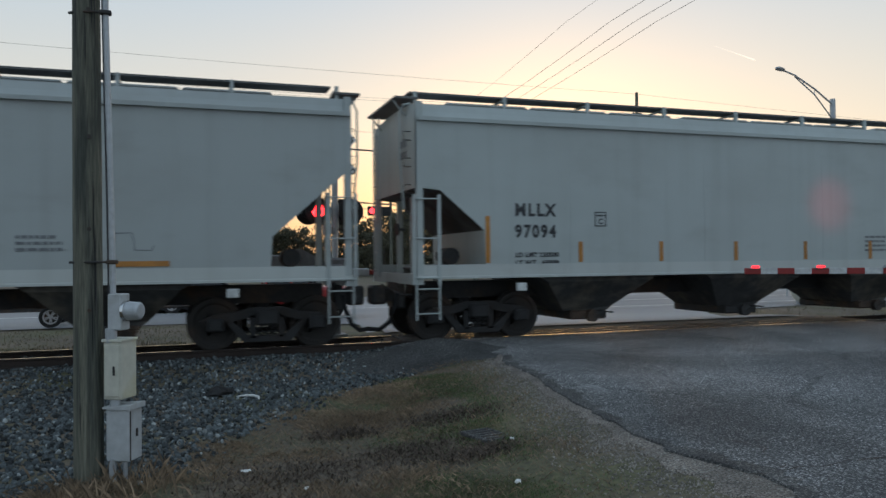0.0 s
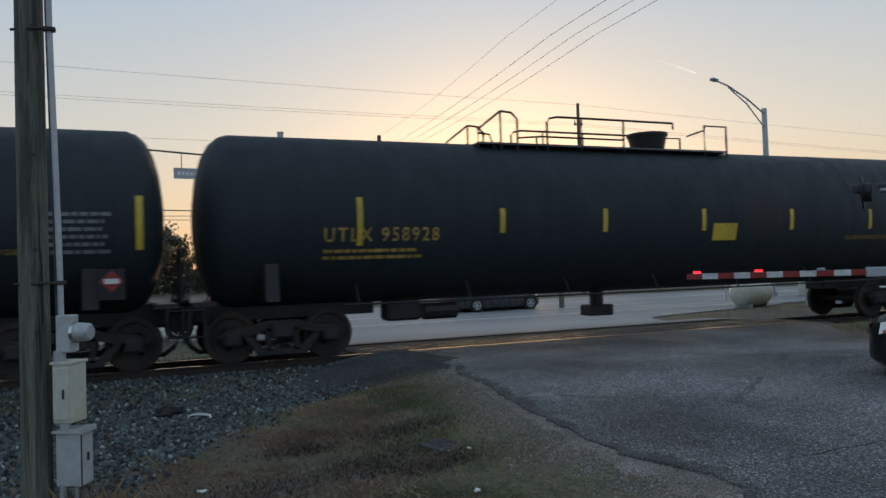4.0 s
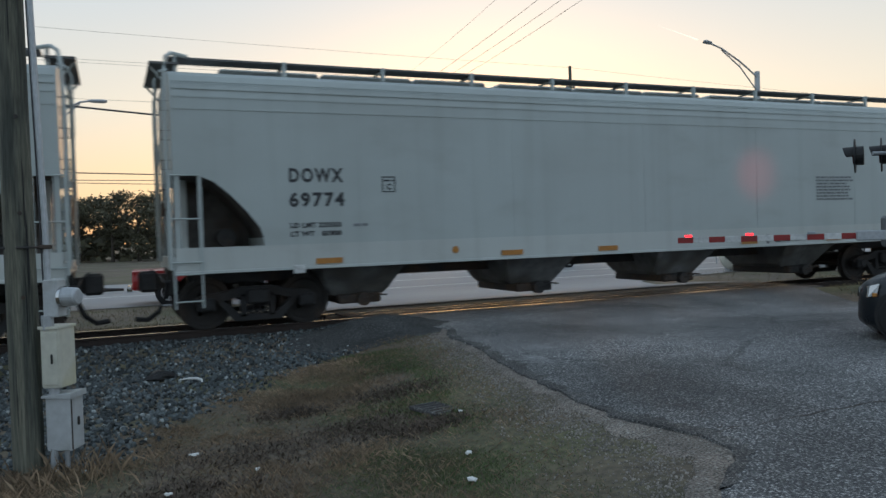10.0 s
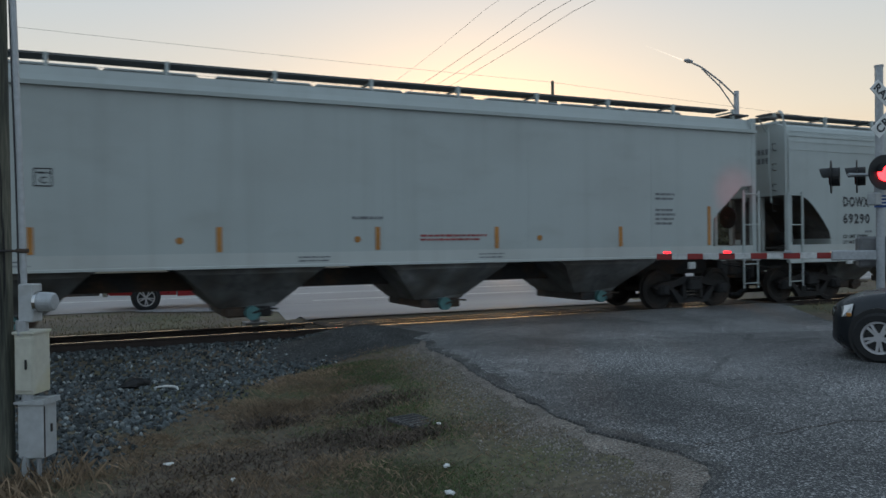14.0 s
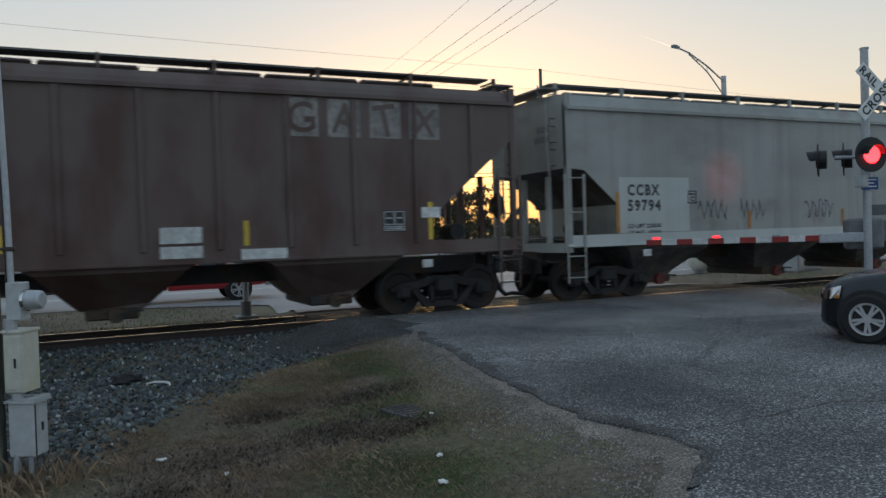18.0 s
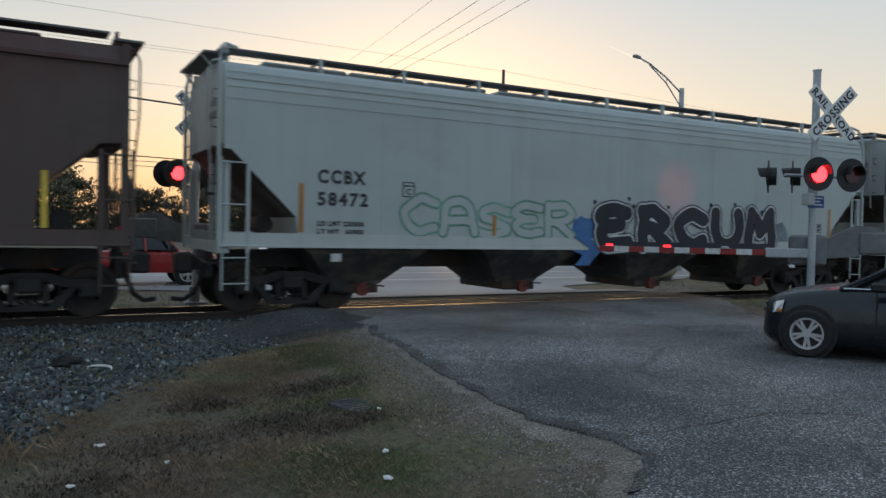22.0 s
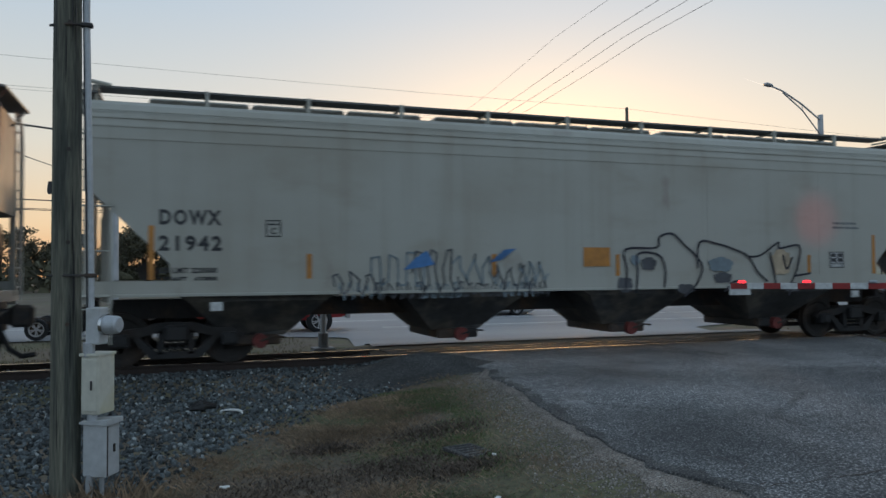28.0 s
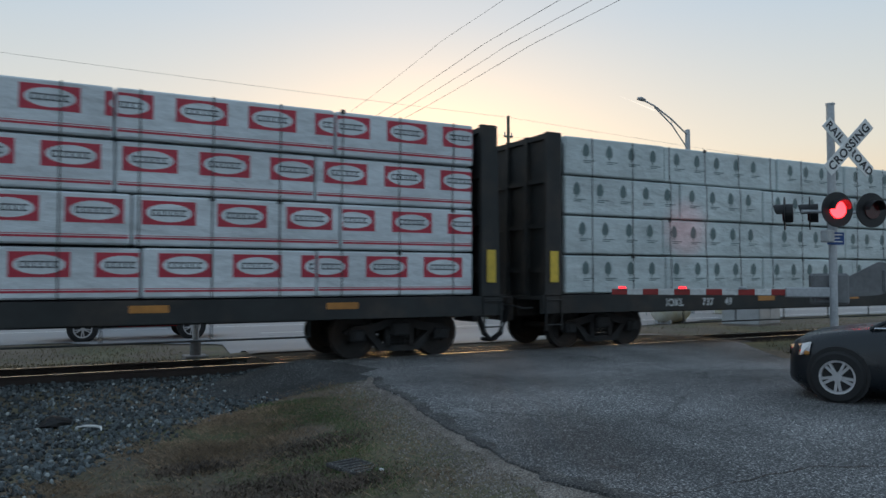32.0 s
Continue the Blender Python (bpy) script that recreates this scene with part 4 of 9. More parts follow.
def brush(word, x, z, w, h, layers, parent, y=-1.607, seed=1, lap=1.15, name="graffiti_letter", warp=0.06):
    """Rounded sprayed letters, one mesh each; a layer is (material, line radius, shift x, shift z, lower part only)."""
    r = random.Random(seed)
    n = len(word)
    big = max(l[1] for l in layers)
    for i, ch in enumerate(word):
        lw, lh = max(0.15, w / n * lap - 2 * big), h - 2 * big
        slant, up, tall = r.uniform(-0.12, 0.12), r.uniform(-0.05, 0.05), r.uniform(0.92, 1.06)
        cx = x + (i + 0.5) * w / n
        verts, faces, mats = [], [], []
        for li, (mat_, rad, dx, dz, top) in enumerate(layers):
            for s in STROKES[ch]:
                line = []
                for u, v in smooth_line(s):
                    if v <= top:
                        line.append((cx + (u - 0.5) * lw + slant * (v - 0.5) * lh + dx + warp * noise.noise((u * 2.0, v * 2.0, seed + i)), z + big + (v * tall + up) * lh + dz + warp * noise.noise((u * 2.0, v * 2.0, seed + i + 30))))
                round_stroke(verts, faces, mats, line, rad, y - 0.0016 * li - (i % 2) * 0.0016 * len(layers), li)
        me = bpy.data.meshes.new(name)
        me.from_pydata(verts, [], faces)
        for l in layers:
            me.materials.append(l[0])
        me.polygons.foreach_set("material_index", mats)
        share(name, me, parent)


def blob(pts, mat_, parent, y=-1.5795, name="paint_patch"):
    bm = B()
    bm.faces.new([bm.verts.new((a, y, b)) for a, b in pts])
    bmesh.ops.triangulate(bm, faces=bm.faces[:])
    return part(name, bm, mat_, parent)


def cloud(cx, cz, w, h, mat_, parent, y=-1.5795, seed=0, n=36, name="paint_cloud"):
    r = random.Random(seed)
    ph = [r.uniform(0, 6.28) for _ in range(4)]
    pts = []
    for k in range(n):
        a = 2 * math.pi * k / n
        q = 1 + 0.08 * math.sin(5 * a + ph[0]) + 0.05 * math.sin(9 * a + ph[1]) + 0.03 * math.sin(14 * a + ph[2])
        ca, sa = math.cos(a), math.sin(a)
        pts.append((cx + w / 2 * q * math.copysign(abs(ca) ** 0.75, ca), cz + h / 2 * q * math.copysign(abs(sa) ** 0.8, sa)))
    return blob(pts, mat_, parent, y, name)


def scrawl(x, z, w, h, mat_, parent, y=-1.58, seed=0, loops=6, thick=0.02, name="scrawl"):
    """A thin looping tag line."""
    r = random.Random(seed)
    pts = []
    for k in range(loops * 6 + 1):
        f = k / (loops * 6)
        pts.append((x + w * f + 0.08 * w / loops * math.sin(k * 2.1 + seed) * 2, z + h * (0.5 + 0.5 * math.sin(k * 1.05 + r.uniform(-0.5, 0.5)))))
    bm = B()
    for (a, b), (c, d) in zip(pts, pts[1:]):
        l = math.hypot(c - a, d - b) or 1
        nx, nz = -(d - b) / l * thick / 2, (c - a) / l * thick / 2
        ex, ez = (c - a) / l * thick * 0.4, (d - b) / l * thick * 0.4
        bm.faces.new([bm.verts.new(p) for p in ((a + nx - ex, y, b + nz - ez), (c + nx + ex, y, d + nz + ez), (c - nx + ex, y, d - nz + ez), (a - nx - ex, y, b - nz - ez))])
    return tagged(part(name, bm, mat_, parent), kind="stuff")


# ---- trucks ----
def truck_meshes():
    out = {}
    bm = B()
    y0, y1 = -0.99, -0.85
    # arched side frame with two window openings
    top = [(-1.15, 0.52), (-0.95, 0.62), (-0.55, 0.66), (-0.3, 0.74), (0.3, 0.74), (0.55, 0.66), (0.95, 0.62), (1.15, 0.52), (1.1, 0.46), (0.68, 0.48), (0.34, 0.56), (-0.34, 0.56), (-0.68, 0.48), (-1.1, 0.46)]
    prism(bm, top, "y", y0, y1)
    prism(bm, [(-0.72, 0.5), (-0.6, 0.5), (-0.3, 0.24), (0.3, 0.24), (0.6, 0.5), (0.72, 0.5), (0.42, 0.13), (-0.42, 0.13)][::-1], "y", y0, y1)
    for x in (-0.3, 0.2):
        box(bm, x, x + 0.1, y0, y1, 0.2, 0.6)
    fixn(bm)
    out["frame"] = bm
    bm = B()
    rbox(bm, -0.15, 0.15, -1.07, -0.86, 0.33, 0.56, 0.03)
    disc(bm, (0, -1.08, 0.455), (0, 1, 0), 0.09, 0.04, 12)
    out["box"] = bm
    bm = B()
    pts = []
    for k in range(33):
        a = k * 2 * math.pi / 8
        pts.append((0.055 * math.cos(a), -0.93 + 0.055 * math.sin(a), 0.24 + 0.32 * k / 32))
    tube(bm, pts, 0.018, 5)
    out["spring"] = bm
    for key in list(out):
        me = bpy.data.meshes.new(key)
        out[key].to_mesh(me)
        out[key].free()
        me.materials.append(M["truck"])
        out[key] = me
    bm = B()
    rbox(bm, -0.2, 0.2, -1.1, 1.1, 0.42, 0.7, 0.04)
    tube(bm, ((0, 0, 0.6), (0, 0, 0.82)), 0.2, 12)
    me = bpy.data.meshes.new("bolster")
    bm.to_mesh(me)
    bm.free()
    me.materials.append(M["truck"])
    out["bolster"] = me
    bm = B()
    tube(bm, ((0, -1.05, 0), (0, 1.05, 0)), 0.075, 12)
    for s in (-1, 1):
        prof = [(0.05, s * 0.68), (0.09, s * 0.66), (0.13, s * 0.74), (0.34, s * 0.76), (0.38, s * 0.69), (0.48, s * 0.685), (0.48, s * 0.715), (0.455, s * 0.725), (0.455, s * 0.815), (0.38, s * 0.815), (0.34, s * 0.79), (0.14, s * 0.78), (0.1, s * 0.85), (0.05, s * 0.85)]
        seg = 28
        rings = [[(r * math.cos(2 * math.pi * k / seg), y, r * math.sin(2 * math.pi * k / seg)) for r, y in prof] for k in range(seg + 1)]
        loft(bm, rings, closed=True, cap=False)
        # three spoke-like webs mark the turn of the wheel
        for k in range(3):
            a = 2 * math.pi * k / 3
            q = pose(0, 0, 0, 0, math.degrees(a), 0)
            t = B()
            box(t, 0.12, 0.34, s * 0.77 - 0.015, s * 0.77 + 0.03 * (1 if s > 0 else -1) + 0.015, -0.03, 0.03)
            merge(bm, t, q)
    fixn(bm)
    me = bpy.data.meshes.new("wheelset")
    bm.to_mesh(me)
    bm.free()
    me.materials.append(M["wheel"])
    out["wheelset"] = me
    return out


TRUCK = truck_meshes()
WHEELS = []


def truck(parent, x):
    bo = share("truck", TRUCK["bolster"], parent, pose(x, 0, 0))
    for turn in (0, 180):
        q = pose(0, 0, 0, 0, 0, turn)
        share("side_frame", TRUCK["frame"], bo, q)
        for dx in (-0.89, 0.89):
            share("bearing_box", TRUCK["box"], bo, q @ Matrix.Translation((dx, 0, 0)))
        if turn == 0:
            for dx in (-0.12, 0.0, 0.12):
                share("spring", TRUCK["spring"], bo, Matrix.Translation((dx, 0, 0)))
    for dx in (-0.89, 0.89):
        w = share("wheelset", TRUCK["wheelset"], bo, pose(dx, 0, 0.455))
        WHEELS.append((w, dx, parent))


def coupler(parent, x, d):
    bm = B()
    box(bm, min(x, x + d * 0.45), max(x, x + d * 0.45), -0.13, 0.13, 0.74, 1.0)
    rbox(bm, x + d * 0.42 - 0.17, x + d * 0.42 + 0.17, -0.2, 0.2, 0.68, 1.06, 0.05)
    part("coupler", bm, M["steel_dark"], parent)
    part("striker_plate", rbox(B(), min(x - d * 0.05, x + d * 0.12), max(x - d * 0.05, x + d * 0.12), -0.42, 0.42, 0.6, 1.14, 0.03), M["steel_dark"], parent)
    part("uncoupling_lever", tube(B(), [(x + d * 0.1, -1.35, 0.92), (x + d * 0.22, -1.2, 0.9), (x + d * 0.24, -0.35, 0.98), (x + d * 0.36, -0.1, 1.08)], 0.018, 5), M["steel_dark"], parent)
    for y, q in ((-0.4, 0.045), (-0.3, 0.03)):
        part("air_hose", tube(B(), [(x + d * 0.1, y, 0.9), (x + d * 0.16, y, 0.62), (x + d * 0.28, y, 0.34), (x + d * 0.46, y * 0.8, 0.2), (x + d * 0.66, y * 0.6, 0.22)], q, 7), M["tyre"], parent)


def ladder(parent, x0, x1, y, z0, z1, mat_, n=None, name="ladder"):
    bm = B()
    for x in (x0, x1):
        box(bm, x - (0.03 if name == "ladder" else 0.016), x + (0.03 if name == "ladder" else 0.016), y - 0.012, y + 0.012, z0, z1)
    n = n or int((z1 - z0) / 0.42)
    for k in range(n):
        z = z0 + 0.12 + k * (z1 - z0 - 0.2) / max(1, n - 1)
        tube(bm, ((x0, y - 0.02, z), (x1, y - 0.02, z)), 0.014, 5)
    return part(name, bm, mat_, parent)


# ---- covered hopper ----
TOP = 4.13


def hopper_body(L, style):
    """The sheet-steel body as rings along its length; the ends slope up from the sill."""
    H = L / 2
    if style == "round2":
        roof = [(-1.575, 2.9), (-1.575, 3.8), (-1.565, 4.0), (-1.53, 4.18), (-1.44, 4.36), (-1.2, 4.46), (-0.6, 4.5)]
        cut = [(0.0, 3.0), (0.12, 2.95), (1.3, 1.75), (1.34, 1.42)]
    elif style == "round":
        roof = [(-1.575, 2.9), (-1.575, 3.8), (-1.565, 4.0), (-1.53, 4.18), (-1.44, 4.36), (-1.2, 4.46), (-0.6, 4.5)]
        cut = [(0.0, 2.68), (0.42, 2.66), (0.66, 2.56), (0.92, 2.34), (1.2, 2.04), (1.4, 1.78), (1.455, 1.6), (1.47, 1.42)]
    elif style == "steep":
        roof = [(-1.575, 3.3), (-1.575, 3.8), (-1.575, TOP), (-1.5, 4.3), (-1.45, 4.44), (-1.2, 4.47), (-0.6, 4.5)]
        cut = [(0.0, 3.2), (1.38, 1.98), (1.42, 1.42)]
    elif style == "ribbed":
        roof = [(-1.575, 3.6), (-1.575, 4.0), (-1.575, TOP), (-1.5, 4.3), (-1.42, 4.42), (-1.2, 4.46), (-0.6, 4.5)]
        cut = [(0.0, 3.5), (1.9, 1.9), (1.94, 1.42)]
    else:
        roof = [(-1.575, 2.9), (-1.575, 3.8), (-1.575, TOP), (-1.5, 4.3), (-1.45, 4.44), (-1.2, 4.47), (-0.6, 4.5)]
        cut = [(0.0, 2.88), (0.45, 2.84), (1.32, 2.1), (1.35, 1.42)]
    roof = roof + [(0, 4.51)] + [(-y, z) for y, z in roof[::-1]]
    sts = [(-H + a, b) for a, b in cut] + [(H - a, b) for a, b in cut[::-1]]
    bm = B()
    rings = []
    for x, zb in sts:
        ring = [(x, -1.57, zb)] + [(x, y, z) for y, z in roof] + [(x, 1.57, zb)]
        rings.append(ring)
    loft(bm, rings, closed=True, cap=True)
    bmesh.ops.triangulate(bm, faces=[f for f in bm.faces if len(f.verts) > 4])
    fixn(bm)
    bm.normal_update()
    # downward faces get the dark slope colour: grime plus painted-in shade
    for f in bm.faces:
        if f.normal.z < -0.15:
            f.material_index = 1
    return bm


def hopper(name, L, style, paint, sill_paint, label, strips=(), strip_mat="orange", gate="steel_dark", tape=(), bays=4, under=None, shift=-0.3, dark_end=False):
    H = L / 2
    t = thing(name, 0, 16.577, 0, label, "hopper car", group="freight cars of the train")
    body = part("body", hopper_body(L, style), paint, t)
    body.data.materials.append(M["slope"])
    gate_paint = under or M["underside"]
    # top chord and roof ribs
    for s in (-1, 1):
        if style.startswith("round"):
            for z in (3.78, 3.98, 4.12, 4.24):
                y = s * (1.577 - 0.1 * max(0, z - 3.9))
                part("roof_rib", box(B(), -H + 0.05, H - 0.05, y - 0.008, y + 0.008, z - 0.008, z + 0.008), paint, body)
        else:
            part("top_chord", box(B(), -H + 0.02, H - 0.02, s * 1.6 - 0.045, s * 1.6 + 0.045, TOP - 0.02, TOP + 0.05), paint, body)
    if style == "ribbed":
        for k in range(15):
            x = -H + 1.0 + k * (L - 2.0) / 14
            zb = 1.42 if abs(x) < H - 1.9 else 3.5 - (H - abs(x)) * 0.842
            part("side_post", rbox(B(), x - 0.045, x + 0.045, -1.63, -1.572, zb, TOP - 0.03, 0.012), paint, body)
    else:
        for k in range(1, 6):
            x = -H + k * L / 6
            part("weld_seam", box(B(), x - 0.004, x + 0.004, -1.5785, -1.573, 1.44, 3.72), paint, body)
    # side sills
    for s in (-1, 1):
        bm = B()
        zs = 1.02 if style == "round" else 1.2
        prism(bm, [(s * 1.50, zs), (s * 1.60, zs), (s * 1.60, zs + 0.04), (s * 1.586, zs + 0.05), (s * 1.58, 1.46), (s * 1.50, 1.46)], "x", -H, H)
        part("side_sill", fixn(bm), sill_paint, t)
    bm = B()
    box(bm, -H + 0.3, H - 0.3, -0.25, 0.25, 0.78, 1.12)
    part("centre_sill", bm, M["steel_dark"], t)
    # bays
    n = bays
    for k in range(n):
        cx = (k - (n - 1) / 2) * 3.82 + shift
        bm = B()
        w = 0.92 if style == "round" else 1.16
        outline = [(cx - w - 0.2, 1.22), (cx - w, 1.1), (cx - w + 0.12, 0.98), (cx - 0.62, 0.55), (cx - 0.5, 0.46), (cx + 0.5, 0.46), (cx + 0.62, 0.55), (cx + w - 0.12, 0.98), (cx + w, 1.1), (cx + w + 0.2, 1.22)]
        loft(bm, [[(x, y * (1.0 if z > 1 else 0.86 if z > 0.9 else 0.55), z) for x, z in outline] for y in (-1.42, 1.42)])
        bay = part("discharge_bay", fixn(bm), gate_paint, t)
        bm = B()
        rbox(bm, cx - 0.42, cx + 0.42, -0.95, 0.95, 0.3, 0.48, 0.03)
        part("outlet_gate", bm, M["steel_dark"], bay)
        bm = B()
        tube(bm, ((cx + 0.05, -1.05, 0.38), (cx + 0.05, -0.9, 0.38)), 0.13, 14)
        part("outlet_cap", bm, M[gate], bay)
        part("outlet_lever", tube(B(), [(cx + 0.05, -1.05, 0.38), (cx + 0.3, -1.08, 0.46), (cx + 0.48, -1.08, 0.44)], 0.02, 6), M["steel_dark"], bay)
    # ends: posts, platform, ladders
    for d in (-1, 1):
        for s in (-1, 1):
            if style.startswith("round"):
                part("corner_pipe", tube(B(), [(d * (H - 0.35), s * 0.95, 4.78), (d * (H - 0.08), s * 1.25, 4.76), (d * (H + 0.02), s * 1.42, 4.66), (d * (H + 0.07), s * 1.52, 4.4), (d * (H + 0.08), s * 1.55, 4.0), (d * (H + 0.08), s * 1.55, 1.2)], 0.035, 8), paint, t)
                part("sill_post", box(B(), d * (H - 0.06) - 0.05, d * (H - 0.06) + 0.05, s * 1.52 - 0.04, s * 1.52 + 0.04, 1.1, 2.7), paint, t)
            else:
                part("corner_post", box(B(), d * (H - 0.06) - 0.06, d * (H - 0.06) + 0.06, s * 1.535 - 0.05, s * 1.535 + 0.05, 1.1, 4.46), paint, t)
        # plate added behind the cut-out so that it looks dark, not see-through
        if dark_end:
            part("end_web", box(B(), min(d * (H - 0.1), d * (H - 1.6)), max(d * (H - 0.1), d * (H - 1.6)), -0.06, 0.06, 1.1, 2.66), M["slope"], t, "added dark plate that closes the view under the sloping end")
        part("roof_platform", box(B(), min(d * (H - 0.2), d * (H + 0.27)), max(d * (H - 0.2), d * (H + 0.27)), -1.12, 1.12, 4.6, 4.64), M["gratings"], t)
        for y in (-0.9, 0.9):
            part("platform_bracket", tube(B(), [(d * H, y, 4.3), (d * (H + 0.25), y, 4.6)], 0.02, 5), paint, t)
        part("brake_cylinder", tube(B(), ((d * (H - 0.95), -0.75, 1.62), (d * (H - 0.95), -0.25, 1.62)), 0.17, 14), M["steel_dark"], t)
        part("end_sill", box(B(), d * H - 0.06, d * H + 0.06, -1.55, 1.55, 1.1, 1.3), sill_paint, t)
        for y in (-0.5, 0.5):
            part("end_strut", box(B(), d * (H - 0.25) - 0.05, d * (H - 0.25) + 0.05, y - 0.05, y + 0.05, 1.1, 2.78), sill_paint, t)
        bm = B()
        box(bm, d * (H - 0.75) - 0.28, d * (H - 0.75) + 0.28, -1.45, 1.45, 1.36, 1.4)
        part("end_platform", bm, M["gratings"], t)
        ladder(t, d * (H + 0.06), d * (H - 0.42), -1.6, 1.1, 2.75, paint)
        ladder(t, d * (H + 0.02), d * (H - 0.42), -1.6, 0.45, 1.1, paint, 2, "stirrup")
        bm = B()
        x = d * (H + 0.07)
        for y in (0.95, 1.4):
            box(bm, x - 0.012, x + 0.012, y - 0.03, y + 0.03, 1.2, 4.7)
        for k in range(9):
            tube(bm, ((x + d * 0.02, 0.95, 1.35 + k * 0.36), (x + d * 0.02, 1.4, 1.35 + k * 0.36)), 0.013, 5)
        part("end_ladder", bm, paint, t)
        # grab irons at the near corner, the bent handrail, and small stencils on the end sheet
        for k in range(4):
            z = 2.3 + k * 0.5
            part("grab_iron", tube(B(), [(d * H, -1.2, z), (d * (H + 0.13), -1.2, z), (d * (H + 0.13), -1.2, z + 0.16), (d * H, -1.2, z + 0.16)], 0.011, 5), M["steel_dark"], t)
        part("end_handrail", tube(B(), [(d * (H - 0.02), -1.15, 4.5), (d * (H + 0.12), -1.15, 4.47), (d * (H + 0.2), -1.15, 4.3), (d * (H + 0.2), -1.15, 3.4), (d * (H + 0.12), -1.15, 2.5)], 0.02, 6), paint, t)
        for k in range(2):
            bm = B()
            for j in range(4 if k == 0 else 5):
                box(bm, d * (H + 0.004) - 0.003, d * (H + 0.004) + 0.003, -0.95 + j * 0.12, -0.87 + j * 0.12, 3.72 - k * 0.22, 3.86 - k * 0.22)
            tagged(part("end_stencil", bm, M["inkgrey"], t), kind="stuff")
        coupler(t, d * (H - 0.05), d)
        truck(t, d * (H - 1.42))
        bm = B()
        disc(bm, (d * (H + 0.1), -0.6, 2.15), (1, 0, 0), 0.27 if d > 0 else 0.12, 0.04, 18)
        tube(bm, ((d * (H - 0.05), -0.6, 2.15), (d * (H + 0.12), -0.6, 2.15)), 0.03, 6)
        part("brake_wheel", bm, M["steel_dark"], t)
        bm = B()
        rbox(bm, d * (H - 2.05) - 0.1, d * (H - 2.05) + 0.1, -1.66, -1.6, 0.95, 1.1, 0.01)
        disc(bm, (d * (H - 2.05), -1.665, 1.02), (0, 1, 0), 0.05, 0.012, 10)
        part("jacking_pad", bm, M["inkwhite"], t)
    # running boards
    zt = 4.76
    for y0, y1 in ((-0.98, -0.52), (0.52, 0.98)):
        bm = B()
        box(bm, -H + 0.05, H - 0.25, y0, y1, zt - 0.03, zt + 0.005)
        part("running_board", bm, M["gratings"], t)
    br = None
    for k in range(11):
        x = -H + 0.15 + k * (L - 0.3) / 10
        if br is None:
            bm = B()
            box(bm, -0.03, 0.03, -1.06, -0.99, 4.44, zt - 0.0)
            box(bm, -0.025, 0.025, -1.05, -0.5, zt - 0.08, zt - 0.05)
            br = part("board_bracket", bm, paint, t)
            br.matrix_basis = Matrix.Translation((x, 0, 0))
        else:
            share("board_bracket", br.data, t, Matrix.Translation((x, 0, 0)))
        share("board_bracket", br.data, t, pose(x, 0, 0, 0, 0, 180))
    part("hatch_trough", rbox(B(), -H + 0.9, H - 0.9, -0.45, 0.45, 4.47, 4.6, 0.03), paint, t)
    n = 9
    for k in range(n):
        a, b = -H + 0.95 + k * (L - 1.9) / n, -H + 0.95 + (k + 1) * (L - 1.9) / n - (0.3 if k % 3 == 2 else 0.06)
        part("hatch_cover", rbox(B(), a, b, -0.48, 0.48, 4.58, 4.71, 0.04), paint, t)
    # reflective tape
    for x, z0, z1 in strips:
        part("reflector", box(B(), x - 0.045, x + 0.045, -1.583, -1.577, z0, z1), M[strip_mat], t)
    for x in tape:
        part("reflector", box(B(), x - 0.45, x + 0.45, -1.59, -1.577, 1.49, 1.58) if style != "round" else box(B(), x - 0.24, x + 0.24, -1.606, -1.59, 1.1, 1.2), M[strip_mat], t)
    return t


def strips_std(L, k=6):
    H = L / 2
    out = [(-H + 1.39, 1.48, 2.37), (H - 1.39, 1.48, 2.37)]
    for i in range(1, k):
        out.append((-H + 1.39 + i * (L - 2.78) / k, 1.48, 1.91))
    return out


def marks(t, L, l1, l2, mat_, x=1.95, z=2.38, gap=0.42, small=True, w1=0.9, w2=0.92, box_x=None, size=0.33):
    """The owner's letters and the car's number, the plate box, and small data rows."""
    H = L / 2
    lettering(l1, -H + x, z, size, mat_, t, bold=0.013, width=w1, spacing=1.25)
    lettering(l2, -H + x, z - gap, size, mat_, t, bold=0.013, width=w2, spacing=1.25)
    if small:
        lettering("LD LMT 220500", -H + x, z - gap - 0.38, 0.12, mat_, t, width=0.92, bold=0.005)
        lettering("LT WT   65900", -H + x, z - gap - 0.53, 0.12, mat_, t, width=0.92, bold=0.005)
    bx = -H + (box_x or x + 1.85)
    zb = z - 0.2
    bm = B()
    for a in ((bx - 0.13, bx + 0.13, zb, zb + 0.02), (bx - 0.13, bx + 0.13, zb + 0.27, zb + 0.29), (bx - 0.13, bx - 0.11, zb, zb + 0.29), (bx + 0.11, bx + 0.13, zb, zb + 0.29)):
        box(bm, a[0], a[1], -1.58, -1.576, a[2], a[3])
    part("plate_mark", bm, mat_, t)
    lettering("C", bx - 0.05, zb + 0.05, 0.15, mat_, t, bold=0.004)
    bars(bx - 0.09, zb + 0.2, 0.2, 1, mat_, t, h=0.03)


